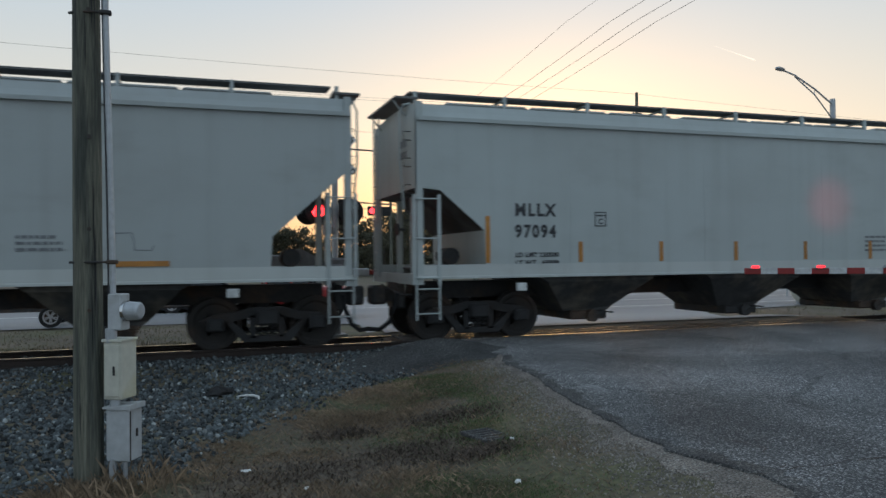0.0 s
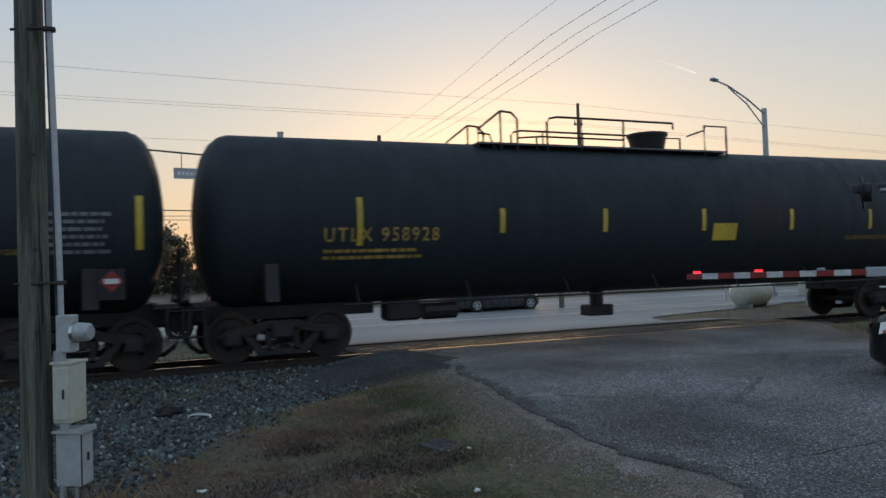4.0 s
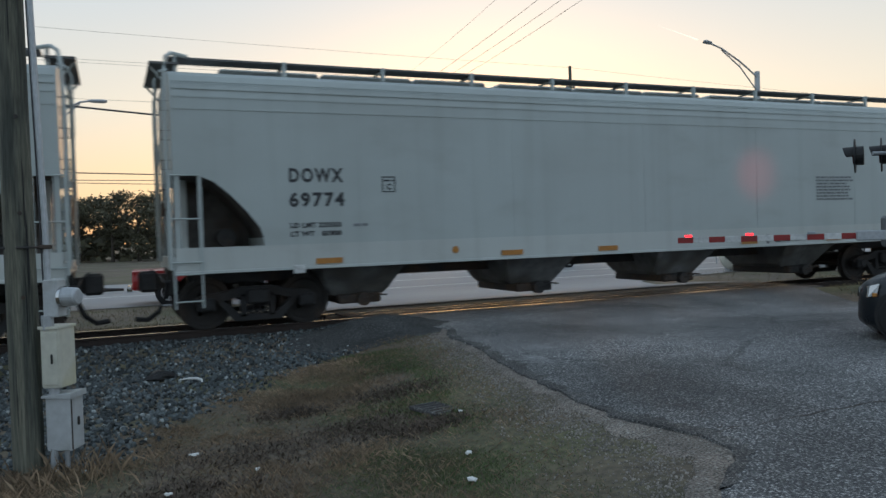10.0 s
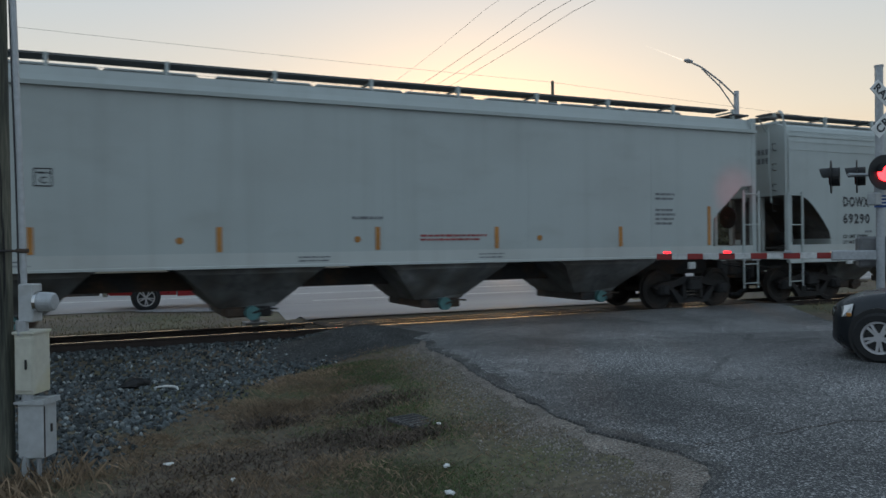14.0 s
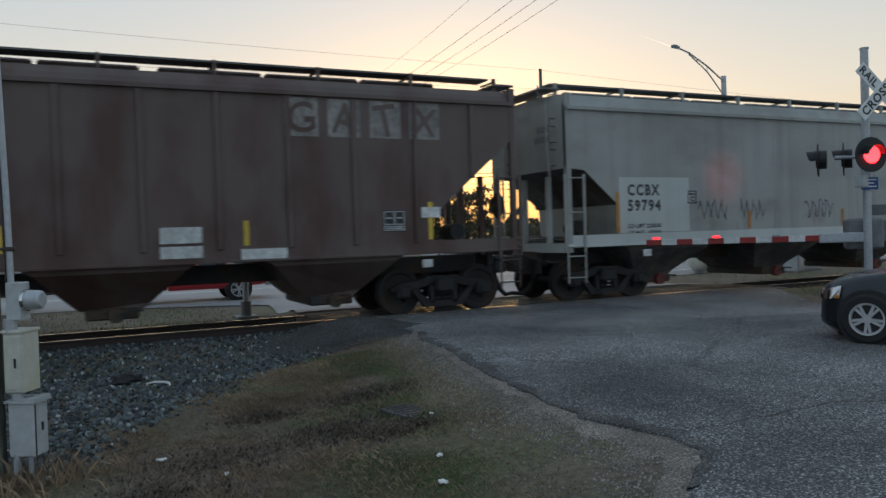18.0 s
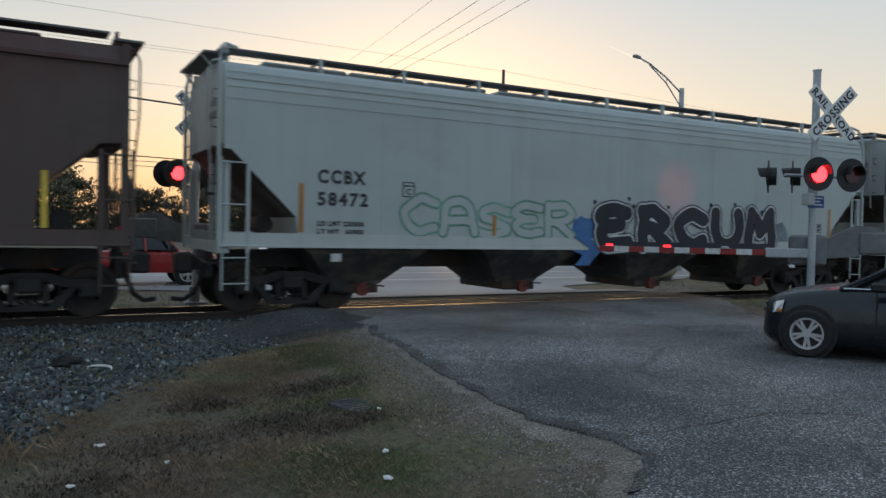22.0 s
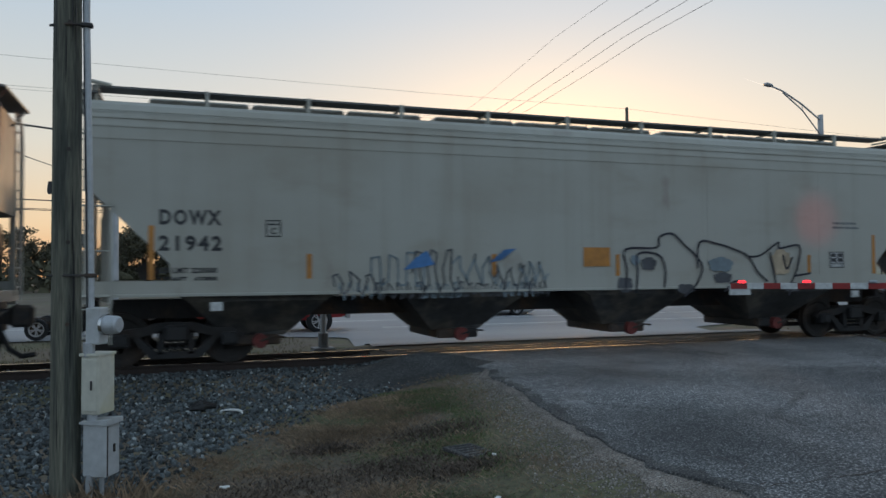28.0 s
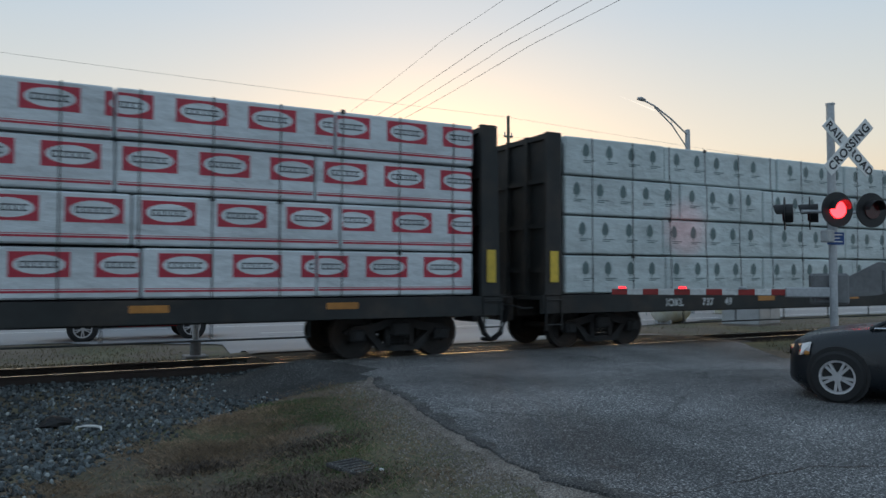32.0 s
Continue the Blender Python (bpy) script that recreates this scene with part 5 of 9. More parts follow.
def data_panel(t, x, z=1.75, w=0.5, h=0.34):
    p = part("data_panel", box(B(), x - w / 2, x + w / 2, -1.581, -1.577, z - h / 2, z + h / 2), M["ink"], t, "black data panel in a white frame")
    y0, y1 = -1.584, -1.5815
    for a, b, lo, hi in ((x - w / 2 + 0.02, x - 0.01, z - h * 0.18, z + h / 2 - 0.02), (x + 0.01, x + w / 2 - 0.02, z - h * 0.18, z + h / 2 - 0.02), (x - w / 2 + 0.02, x + w / 2 - 0.02, z - h / 2 + 0.02, z - h * 0.24)):
        bm = B()
        for c in ((a, b, lo, lo + 0.014), (a, b, hi - 0.014, hi), (a, a + 0.014, lo + 0.014, hi - 0.014), (b - 0.014, b, lo + 0.014, hi - 0.014)):
            box(bm, c[0], c[1], y0, y1, c[2], c[3])
        box(bm, a + 0.05, b - 0.05, y0, y1, (lo + hi) / 2 - 0.012, (lo + hi) / 2 + 0.012)
        part("frame", bm, M["inkwhite"], p)


# ---- tank car ----
def tank_car(name, L, label, paint, strip_mat="yellow", mark=None, mark_mat="inkwhite", rail_style="platform", platform_x=0.0, platform_len=5.0, r=1.64, zc=2.6, mark_x=2.2, mark_size=0.34, truck_in=0.8, strip_z=(2.25, 2.73), mark_z=2.05, strips_x=None, flip=False, mark_w=None):
    """L: the shell's length over its heads."""
    H = L / 2
    t = thing(name, 0, 16.577, 0, label, "tank car", group="freight cars of the train")
    seg = 40
    prof = [(-H, 0.0), (-H + 0.015, 0.24 * r), (-H + 0.07, 0.51 * r), (-H + 0.17, 0.735 * r), (-H + 0.3, 0.885 * r), (-H + 0.45, 0.965 * r), (-H + 0.62, r)]
    prof = prof + [(-x, q) for x, q in prof[::-1]]
    bm = B()
    rings = [[(x, max(q, 0.002) * math.cos(2 * math.pi * k / seg), zc + max(q, 0.002) * math.sin(2 * math.pi * k / seg)) for k in range(seg)] for x, q in prof]
    loft(bm, rings)
    shell = part("shell", fixn(bm), paint, t, smooth=True)
    for k in range(1, 5):
        x = -H + k * L / 5
        bm = B()
        rings = [[(x + dx, (r + e) * math.cos(2 * math.pi * j / seg), zc + (r + e) * math.sin(2 * math.pi * j / seg)) for j in range(seg)] for dx, e in ((-0.03, -0.002), (-0.012, 0.006), (0.012, 0.006), (0.03, -0.002))]
        loft(bm, rings, cap=False)
        part("shell_weld", fixn(bm), paint, shell, smooth=True)
    # underframe
    for d in (-1, 1):
        bm = B()
        box(bm, min(d * (H - 3.4), d * (H + 0.35)), max(d * (H - 3.4), d * (H + 0.35)), -0.3, 0.3, 0.75, 1.12)
        prism(bm, [(-1.4, 1.8), (-1.0, 1.25), (1.0, 1.25), (1.4, 1.8), (1.5, 1.1), (-1.5, 1.1)][::-1], "x", d * (H - 1.2) - 0.12, d * (H - 1.2) + 0.12)
        box(bm, d * (H + 0.05) - 0.3, d * (H + 0.05) + 0.3, -1.5, 1.5, 1.06, 1.14)
        part("stub_sill", fixn(bm), M["black"], t)
    for d in (-1, 1):
        truck(t, d * (H - truck_in))
        coupler(t, d * (H + 0.1), d)
        ladder(t, d * (H + 0.3), d * (H - 0.05), -1.5, 0.45, 1.1, M["black"], 2, "stirrup")
        bm = B()
        x = d * (H + 0.3)
        for y in (-1.35, -0.5, 0.5, 1.35):
            tube(bm, ((x, y, 1.12), (x, y, 2.1)), 0.02, 6)
        tube(bm, ((x, -1.35, 2.1), (x, 1.35, 2.1)), 0.02, 6)
        part("end_rail", bm, M["black"], t)
    bm = B()
    tube(bm, [(-H + 2.5, -1.38, 0.98), (0, -1.4, 0.96), (H - 2.5, -1.38, 0.98)], 0.022, 6)
    for k in range(7):
        x = -H + 2.8 + k * (L - 5.6) / 6
        tube(bm, ((x, -1.38, 0.97), (x, -1.15, 1.35)), 0.018, 5)
    part("side_handrail", bm, M["black"], t)
    bm = B()
    tube(bm, ((platform_x, 0, zc - r - 0.45), (platform_x, 0, zc - r + 0.2)), 0.16, 10)
    rbox(bm, platform_x - 0.3, platform_x + 0.3, -0.25, 0.25, zc - r - 0.55, zc - r - 0.3, 0.03)
    part("bottom_outlet", bm, M["black"], t)
    bm = B()
    rbox(bm, -H + 3.5, -H + 4.2, -0.9, -0.4, 0.6, 1.0, 0.05)
    tube(bm, ((-H + 4.3, -0.7, 0.75), (-H + 5.0, -0.7, 0.75)), 0.17, 10)
    part("brake_gear", bm, M["black"], t)
    # fittings on top
    dome_x = platform_x + (-1.61 if flip else 1.61) if rail_style == "platform" else platform_x
    zt = zc + r
    if rail_style == "open":
        dome_x = platform_x - 0.75
    dr = {"platform": (0.34, 0.4, 0.46), "open": (0.22, 0.22, 0.22)}.get(rail_style, (0.5, 0.5, 0.52))
    bm = B()
    tube(bm, ((dome_x, 0, zt - 0.1), (dome_x, 0, zt + 0.08), (dome_x, 0, zt + 0.36)), dr, 22)
    tube(bm, ((dome_x, 0, zt + 0.36), (dome_x, 0, zt + 0.42)), dr[2] + 0.03, 22)
    rbox(bm, dome_x - 0.14, dome_x + 0.14, -0.06, 0.06, zt + 0.42, zt + 0.47, 0.02)
    part("fittings_dome", bm, M["black"], t)
    bm = B()
    a, b = platform_x - platform_len / 2, platform_x + platform_len / 2
    for s in (-1, 1) if rail_style == "platform" else (-1,):
        box(bm, a, b, min(s * 0.35, s * 0.85), max(s * 0.35, s * 0.85), zt - 0.1, zt - 0.06)
    part("walkway", bm, M["gratings"], t)
    if rail_style == "platform":
        W = platform_len
        for s in (-1, 1):
            y = s * 0.82

            def rod(pts, q=0.022):
                part("top_railing", tube(B(), [((b - u * W) if flip else (a + u * W), y, zt + v) for u, v in pts], q, 6), M["black"], t)

            rod([(0, -0.2), (0, 0.2), (0.08, 0.6), (0.12, 0.58), (0.14, 0.45), (0.14, -0.2)], 0.026)
            rod([(0, 0.12), (0.04, 0.1), (0.055, -0.2)])
            rod([(0.08, 0.6), (0.08, -0.2)])
            rod([(0.14, 0.05), (0.22, 0.1), (0.55, 0.1), (0.55, -0.2)])
            rod([(0.25, -0.2), (0.25, 0.42), (0.26, 0.5), (0.29, 0.54), (0.76, 0.54), (0.76, 0.4)], 0.026)
            for u in (0.38, 0.55):
                rod([(u, -0.2), (u, 0.54)])
            rod([(0.21, -0.2), (0.21, 0.1)])
            rod([(0.9, -0.2), (0.9, 0.52), (1.0, 0.52), (1.0, -0.2)], 0.026)
            rod([(0.9, 0.42), (0.82, 0.25)])
    elif rail_style == "open":
        # two bent rails round a round manway box
        for y in (-0.7, 0.7):
            for pts in (
                [(-1.8, -0.05), (-1.75, 0.36), (-0.85, 0.68), (0.55, 0.72), (0.66, 0.62), (0.7, -0.05)],
                [(-0.85, 0.68), (-0.85, -0.05)],
                [(-0.05, -0.05), (-0.02, 0.2), (0.1, 0.27), (0.66, 0.3)],
                [(1.0, -0.05), (1.05, 0.4), (1.55, 0.7), (1.75, 0.68), (1.78, -0.12)],
                [(1.4, -0.05), (1.4, 0.6)],
            ):
                part("top_railing", tube(B(), [(platform_x + u, y, zt + v) for u, v in pts], 0.028, 6), M["black"], t)
        part("relief_valve", tube(B(), ((-1.72, 0, zt - 0.05), (-1.72, 0, zt + 0.1), (-1.72, 0, zt + 0.14), (-1.72, 0, zt + 0.22)), [0.1, 0.1, 0.14, 0.06], 10), M["black"], t)
    else:
        # one rail along the near side of the top, hoops at its ends, rails beside the manway
        hh = 0.62 if rail_style == "long" else 0.34
        y = -0.55
        zr = zt - 0.1
        X = platform_x

        def rail(pts, q=0.022):
            part("top_railing", tube(B(), [(u, y, zr + v) for u, v in pts], q, 6), M["black"], t)

        rail([(-H + 0.45, hh - 0.04), (-H + 1.6, hh), (H - 0.1, hh), (H + 0.12, hh - 0.08), (H + 0.18, -0.1)] if rail_style == "long" else [(-H + 0.45, hh), (X - 1.7, hh)])
        if rail_style != "long":
            rail([(X + 1.5, hh), (H - 1.0, hh)])
        for k in range(10):
            x = -H + 1.6 + (L - 2.8) * k / 9
            if abs(x - X) > 1.6 or rail_style == "long":
                rail([(x, -0.1), (x, hh)], 0.02)
        # hoop over the end platform, with its ladder down the head
        rail([(-H - 0.12, -0.75), (-H - 0.12, 0.42), (-H - 0.02, 0.56), (-H + 0.3, 0.6), (-H + 0.46, 0.5), (-H + 0.48, -0.1)], 0.026)
        e = 0.85 if rail_style == "long" else 0.0
        rail([(H - 1.05 + e, -0.1), (H - 1.05 + e, 0.3), (H - 0.95 + e, 0.42), (H - 0.8 + e, 0.42), (H - 0.7 + e, 0.3), (H - 0.7 + e, -0.1)])
        if rail_style == "long":
            part("end_platform", rbox(B(), H - 0.55, H + 0.25, -0.85, 0.4, zr - 0.14, zr - 0.03, 0.02), M["black"], t)
            ladder(t, H + 0.0, H + 0.2, -0.9, 1.15, zr - 0.14, M["black"], 8, "head_ladder")
        part("end_platform", rbox(B(), -H - 0.14, -H + 0.32, -0.85, 0.4, zr - 0.22, zr - 0.02, 0.02), M["black"], t)
        ladder(t, -H - 0.1, -H + 0.1, -0.9, 1.15, zr - 0.2, M["black"], 8, "head_ladder")
        rail([(X - 1.6, -0.1), (X - 1.55, 0.2), (X - 1.15, 0.5), (X - 0.1, 0.6)], 0.026)
        rail([(X + 0.95, -0.1), (X + 1.0, 0.5), (X + 1.1, 0.58), (X + 2.0, 0.58), (X + 2.0, -0.2)], 0.026)
        rail([(X + 1.0, 0.2), (X + 1.9, 0.2)], 0.02)
        part("vent_cap", rbox(B(), X + 0.75, X + 1.35, -0.25, 0.25, zt - 0.1, zt + 0.1, 0.04), M["black"], t)
        part("manway_lid", tube(B(), ((X, 0, zt + 0.42), (X, 0, zt + 0.46), (X, 0, zt + 0.5)), [0.56, 0.54, 0.3], 24), M["black"], t)
        part("manway_lever", tube(B(), ((X + 0.05, -0.3, zt + 0.44), (X + 0.02, -0.3, zt + 0.8)), 0.022, 6), M["black"], t)

    # strips follow the round side
    def on_shell(z, out=0.006):
        return -math.sqrt(max(0.05, (r + out) ** 2 - (z - zc) ** 2))

    def curved(x0, x1, z0, z1, mat_, name, out=0.006, n=5):
        bm = B()
        rows = [[bm.verts.new((x, on_shell(z0 + (z1 - z0) * k / n, out), z0 + (z1 - z0) * k / n)) for x in (x0, x1)] for k in range(n + 1)]
        for p, q in zip(rows, rows[1:]):
            bm.faces.new((p[0], p[1], q[1], q[0]))
        return part(name, bm, mat_, t)

    xs = strips_x or [-H + 0.85 + k * (L - 1.7) / 5 for k in range(6)]
    for k, x in enumerate(xs):
        e = 0.2 if k in (0, len(xs) - 1) else 0.0
        z0, z1 = strip_z[0] - e, strip_z[1] + e
        curved(x - 0.055, x + 0.055, z0, z1, M[strip_mat], "reflector")
    if mark:
        me = text_data(mark, mark_size, 0.003, 0.0, 1.3)
        me.transform(pose(-H + mark_x, 0, mark_z, 90) @ Matrix.Diagonal((mark_w / max(v.co.x for v in me.vertices) if mark_w else 1.0, 1, 1, 1)))
        for v in me.vertices:
            v.co.y = on_shell(v.co.z, 0.008)
        letters(me, M[mark_mat], t)
    for k, (x, w, rows) in enumerate(((-H + mark_x, 2.2, 2), (H - 1.95, 1.05, 6))):
        bm = B()
        rr = random.Random(k)
        for q in range(rows):
            z = (mark_z - 0.2 if k == 0 else 2.6) - q * 0.12
            xx = x
            while xx < x + w * (0.9 if k else 0.8):
                l = rr.uniform(0.05, 0.2)
                bm.faces.new([bm.verts.new(p) for p in ((xx, on_shell(z, 0.008), z), (xx + l, on_shell(z, 0.008), z), (xx + l, on_shell(z + 0.06, 0.008), z + 0.06), (xx, on_shell(z + 0.06, 0.008), z + 0.06))])
                xx += l + 0.03
        tagged(part("stencil_block", bm, M["inkgrey" if mark_mat != "inkyellow" or k else "inkyellow"], t), kind="stuff")
    # placard
    bm = B()
    x, z = H - 0.88, 1.55
    bm.faces.new([bm.verts.new((x + a, -1.6, z + b)) for a, b in ((-0.18, 0), (0, -0.18), (0.18, 0), (0, 0.18))])
    part("placard", bm, M["red"], t, "red diamond hazard placard")
    part("placard_label", box(B(), x - 0.11, x + 0.11, -1.606, -1.602, z - 0.04, z + 0.04), M["white"], t)
    part("placard_holder", box(B(), x - 0.2, x + 0.2, -1.599, -1.2, z - 0.3, z + 0.2), M["black"], t)
    return t, curved, on_shell, H


CARS = []


def place(t, left, right):
    CARS.append((t, (left + right) / 2))


WHITE = car_paint("white_hopper_paint", (0.43, 0.475, 0.465), dirt=0.2)
WHITE2 = car_paint("pale_grey_hopper_paint", (0.385, 0.42, 0.415), dirt=0.28)
SILL = car_paint("white_sill_paint", (0.50, 0.53, 0.51), dirt=0.28)
CREAM = car_paint("cream_weathered_paint", (0.385, 0.34, 0.26), rust=0.42, rust_color=(0.17, 0.075, 0.055), dirt=0.58, dirt_color=(0.24, 0.175, 0.11), high=0.11)
GREYW = car_paint("weathered_grey_paint", (0.34, 0.35, 0.33), rust=0.15, dirt=0.6, dirt_color=(0.15, 0.14, 0.12))
OLDW = car_paint("rust_streaked_white_paint", (0.40, 0.42, 0.4), rust=0.42, rust_color=(0.19, 0.085, 0.055), dirt=0.35, high=0.16)
BEIGE = car_paint("stained_beige_paint", (0.40, 0.40, 0.355), rust=0.1, dirt=0.5, dirt_color=(0.24, 0.2, 0.14))
BROWN = car_paint("rusty_brown_paint", (0.125, 0.09, 0.078), rust=0.75, rust_color=(0.075, 0.035, 0.028), dirt=0.5, dirt_color=(0.09, 0.075, 0.07))
BROWN2 = car_paint("brown_primer_paint", (0.085, 0.055, 0.047), rust=0.75, rust_color=(0.085, 0.03, 0.026), dirt=0.5, dirt_color=(0.05, 0.055, 0.05), high=0.12)
TANKBLK = car_paint("black_tank_paint", (0.012, 0.019, 0.025), dirt=0.2, dirt_color=(0.03, 0.04, 0.045), rough=0.72)
TANKBLU = car_paint("faded_black_tank_paint", (0.036, 0.05, 0.06), dirt=0.3, dirt_color=(0.07, 0.075, 0.075), rough=0.45)
TANKTOP = car_paint("black_walkway_tank_paint", (0.02, 0.03, 0.036), dirt=0.2, dirt_color=(0.04, 0.05, 0.055), rough=0.6)


def paintm(name, c, r=0.55):
    return material(name, c, r, 0, 0.2, 6, 0.25, 1.3, bump=0.02)


G = {
    "purple": paintm("spray_purple", (0.19, 0.16, 0.33)), "violet": paintm("spray_violet", (0.1, 0.07, 0.2)), "pink": paintm("spray_pink", (0.4, 0.1, 0.12)), "teal": paintm("spray_teal", (0.1, 0.36, 0.32)),
    "olive": paintm("spray_olive", (0.2, 0.14, 0.04)), "cyan": paintm("spray_cyan", (0.13, 0.42, 0.52)), "blue": paintm("spray_blue", (0.05, 0.15, 0.34)), "seagreen": paintm("spray_sea_green", (0.03, 0.24, 0.25)),
    "ltgreen": paintm("spray_pale_green", (0.15, 0.32, 0.24)), "black": paintm("spray_black", (0.012, 0.014, 0.025)), "navy": paintm("spray_navy", (0.02, 0.03, 0.055)), "white": paintm("spray_white", (0.55, 0.55, 0.55)),
    "silver": paintm("spray_silver", (0.34, 0.315, 0.265)), "dark": paintm("spray_grey", (0.07, 0.075, 0.085)), "redline": paintm("spray_red", (0.3, 0.05, 0.05)), "tan": paintm("spray_tan", (0.4, 0.32, 0.22)),
    "ltviolet": paintm("spray_pale_violet", (0.28, 0.25, 0.42)), "silver2": paintm("spray_dull_silver", (0.19, 0.185, 0.165)), "greyfill": paintm("spray_warm_grey", (0.2, 0.19, 0.19)), "fadeteal": paintm("faded_teal_stencil", (0.055, 0.085, 0.08)), "orange": paintm("spray_orange", (0.45, 0.2, 0.05)), "fadeblue": paintm("faded_spray_blue", (0.17, 0.22, 0.25)),
}


# ---- the train, car by car; each stands between two places along the train ----
def consist():
    # leading hopper
    L = 18.9
    t = hopper("hopper_car", L, "steep", WHITE2, SILL, "pale grey covered hopper car with dirt streaks", strips=[], tape=[L / 2 - 3.5], gate="steel_dark")
    data_panel(t, L / 2 - 6.1, 1.8, 0.62, 0.34)
    bars(L / 2 - 7.9, 1.95, 0.6, 3, M["inkgrey"], t, seed=3)
    bars(L / 2 - 5.3, 1.95, 0.7, 3, M["inkgrey"], t, seed=4)
    scrawl(L / 2 - 3.9, 1.75, 0.6, 0.3, M["inkgrey"], t, seed=3, loops=1, thick=0.015)
    place(t, -15.6, 3.31)
    # second hopper
    L = 18.8
    t = hopper("hopper_car", L, "flat", WHITE, SILL, "light grey covered hopper car with orange reflector strips", strips=[(-8.01, 1.48, 2.37), (8.01, 1.48, 2.37)] + [(-6.05 + 1.85 * k, 1.48, 1.88) for k in range(7)], shift=0.2)
    marks(t, L, "MLLX", "97094", M["ink"], 1.95, 2.38, 0.41, w1=0.87, w2=0.87)
    bars(1.2, 1.95, 0.8, 4, M["inkgrey"], t, seed=5)
    bars(L / 2 - 3.3, 1.8, 0.6, 2, M["inkgrey"], t, seed=6)
    place(t, 4.51, 23.31)
    # flat car
    L = 18.7
    t = thing("flat_car", 0, 16.577, 0, "empty dark red flat car with a low side sill", "flat car", group="freight cars of the train")
    paint = car_paint("dark_red_flat_car_paint", (0.05, 0.014, 0.013), rust=0.3, dirt=0.5, dirt_color=(0.05, 0.035, 0.03))
    H = L / 2
    for s in (-1, 1):
        bm = B()
        prism(bm, [(-H, 0.8), (-H, 1.27), (H, 1.27), (H, 0.8), (H - 3.5, 0.76), (H - 4.75, 0.4), (-H + 4.75, 0.4), (-H + 3.5, 0.76)][::-1], "y", s * 1.5 - 0.05, s * 1.5 + 0.05)
        part("side_sill", fixn(bm), paint, t)
        for k in range(13):
            x = -H + 0.7 + k * (L - 1.4) / 12
            part("stake_pocket", rbox(B(), x - 0.07, x + 0.07, s * 1.58 - 0.04, s * 1.58 + 0.04, 0.96, 1.25, 0.01), paint, t)
    for k in range(31):
        x = -H + k * L / 31
        part("deck_plank", box(B(), x, x + L / 31 - 0.012, -1.45, 1.45, 1.21, 1.268), M["tie"], t)
    bm = B()
    box(bm, -H, H, -0.35, 0.35, 0.62, 1.2)
    for d in (-1, 1):
        box(bm, d * H - 0.08, d * H + 0.08, -1.5, 1.5, 0.8, 1.285)
    part("centre_sill", bm, paint, t)
    for d in (-1, 1):
        truck(t, d * (H - 1.5))
        coupler(t, d * (H + 0.1), d)
        ladder(t, d * (H - 0.1), d * (H - 0.55), -1.56, 0.35, 0.82, M["steel_dark"], 2, "stirrup")
    lettering("UP 5216", -4.5, 0.72, 0.36, M["inkwhite"], t, y=-1.558, bold=0.01, width=1.5)
    for x in (-8.87, -6.09, 0.63, 3.37, 5.55):
        part("reflector", box(B(), x - 0.45, x + 0.45, -1.562, -1.553, 0.83, 0.93), M["orange"], t)
    for x in (-9.1, -0.8, 0.2, 1.02, 2.38):
        bars(x, 1.0, 0.6, 2, M["inkgrey"], t, y=-1.556, seed=int(x * 7) + 40)
    data_panel(t, H - 1.0, 1.0, 0.5, 0.3)
    place(t, 24.7, 43.4)

    # tank cars
    def yellow_sign(curved, x, w=0.75, z0=1.95, z1=2.4, m="yellow"):
        s = curved(x - w / 2, x + w / 2, z0, z1, M[m], "sign_plate", out=0.012)
        return s

    plain = [-8.24, -4.71, -2.51, -0.07, 2.43, 5.19, 8.7]
    turned = [-8.38, -4.99, -1.58, 1.04, 3.08, 5.33, 8.84]
    for mk, a, b, px, pl, flip, xs, sg, mx in (("UTLX 958852", 46.25, 64.55, -1.62, 6.4, False, plain, -1.72, 1.7), ("UTLX 958928", 65.05, 84.2, -0.7, 6.57, False, [-6.8, -3.9, -1.5, 1.1, 3.7, 6.3, 8.8], 1.7, 2.1), ("UTLX 958864", 84.9, 103.96, 1.82, 6.57, True, turned, 2.33, 2.1)):
        t, curved, on_shell, H = tank_car("tank_car", b - a, "long black tank car with yellow reflector strips", TANKBLK, "yellow", mk, "inkyellow", "platform", px, pl, mark_x=mx, mark_size=0.36, truck_in=1.45, strips_x=xs, flip=flip, mark_z=2.13, mark_w=2.23)
        yellow_sign(curved, sg, 0.68, 2.03, 2.41)
        me = text_data("LIQUEFIED PETROLEUM GAS", 0.13, 0.0, 0, 1.0)
        me.transform(pose(5.5, 0, 2.0, 90) @ Matrix.Diagonal((1.47 / max(v.co.x for v in me.vertices), 1, 1, 1)))
        for v in me.vertices:
            v.co.y = on_shell(v.co.z, 0.008)
        me.materials.append(M["inkyellow"])
        tagged(share("lettering", me, t), kind="stuff")
        place(t, a, b)
    t, curved, on_shell, H = tank_car("tank_car", 15.33, "weathered black tank car with white number and spray tags", TANKBLU, "orange", "CERX 20067", "inkwhite", "open", -0.2, 3.5, r=1.57, zc=2.4, mark_x=1.72, mark_size=0.34, truck_in=1.5, strips_x=[-6.75, -3.05, -1.29, 1.48, 3.44, 6.83], mark_z=2.17, mark_w=1.75, flip=True)
    curved(2.26, 3.0, 1.62, 1.9, M["inkyellow"], "sign_plate", 0.012)
    for k, (word, x, z, w, h) in enumerate((("SAVEK", -3.85, 1.78, 1.45, 0.42), ("ZENKL", 1.95, 1.95, 0.95, 0.26), ("EHUE", 3.75, 1.5, 0.85, 0.5))):
        spray(word, x, z, w, h, [(G["white"], -0.03, 0, 0)], t, y=-1.59, seed=k + 3, wob=0.08)
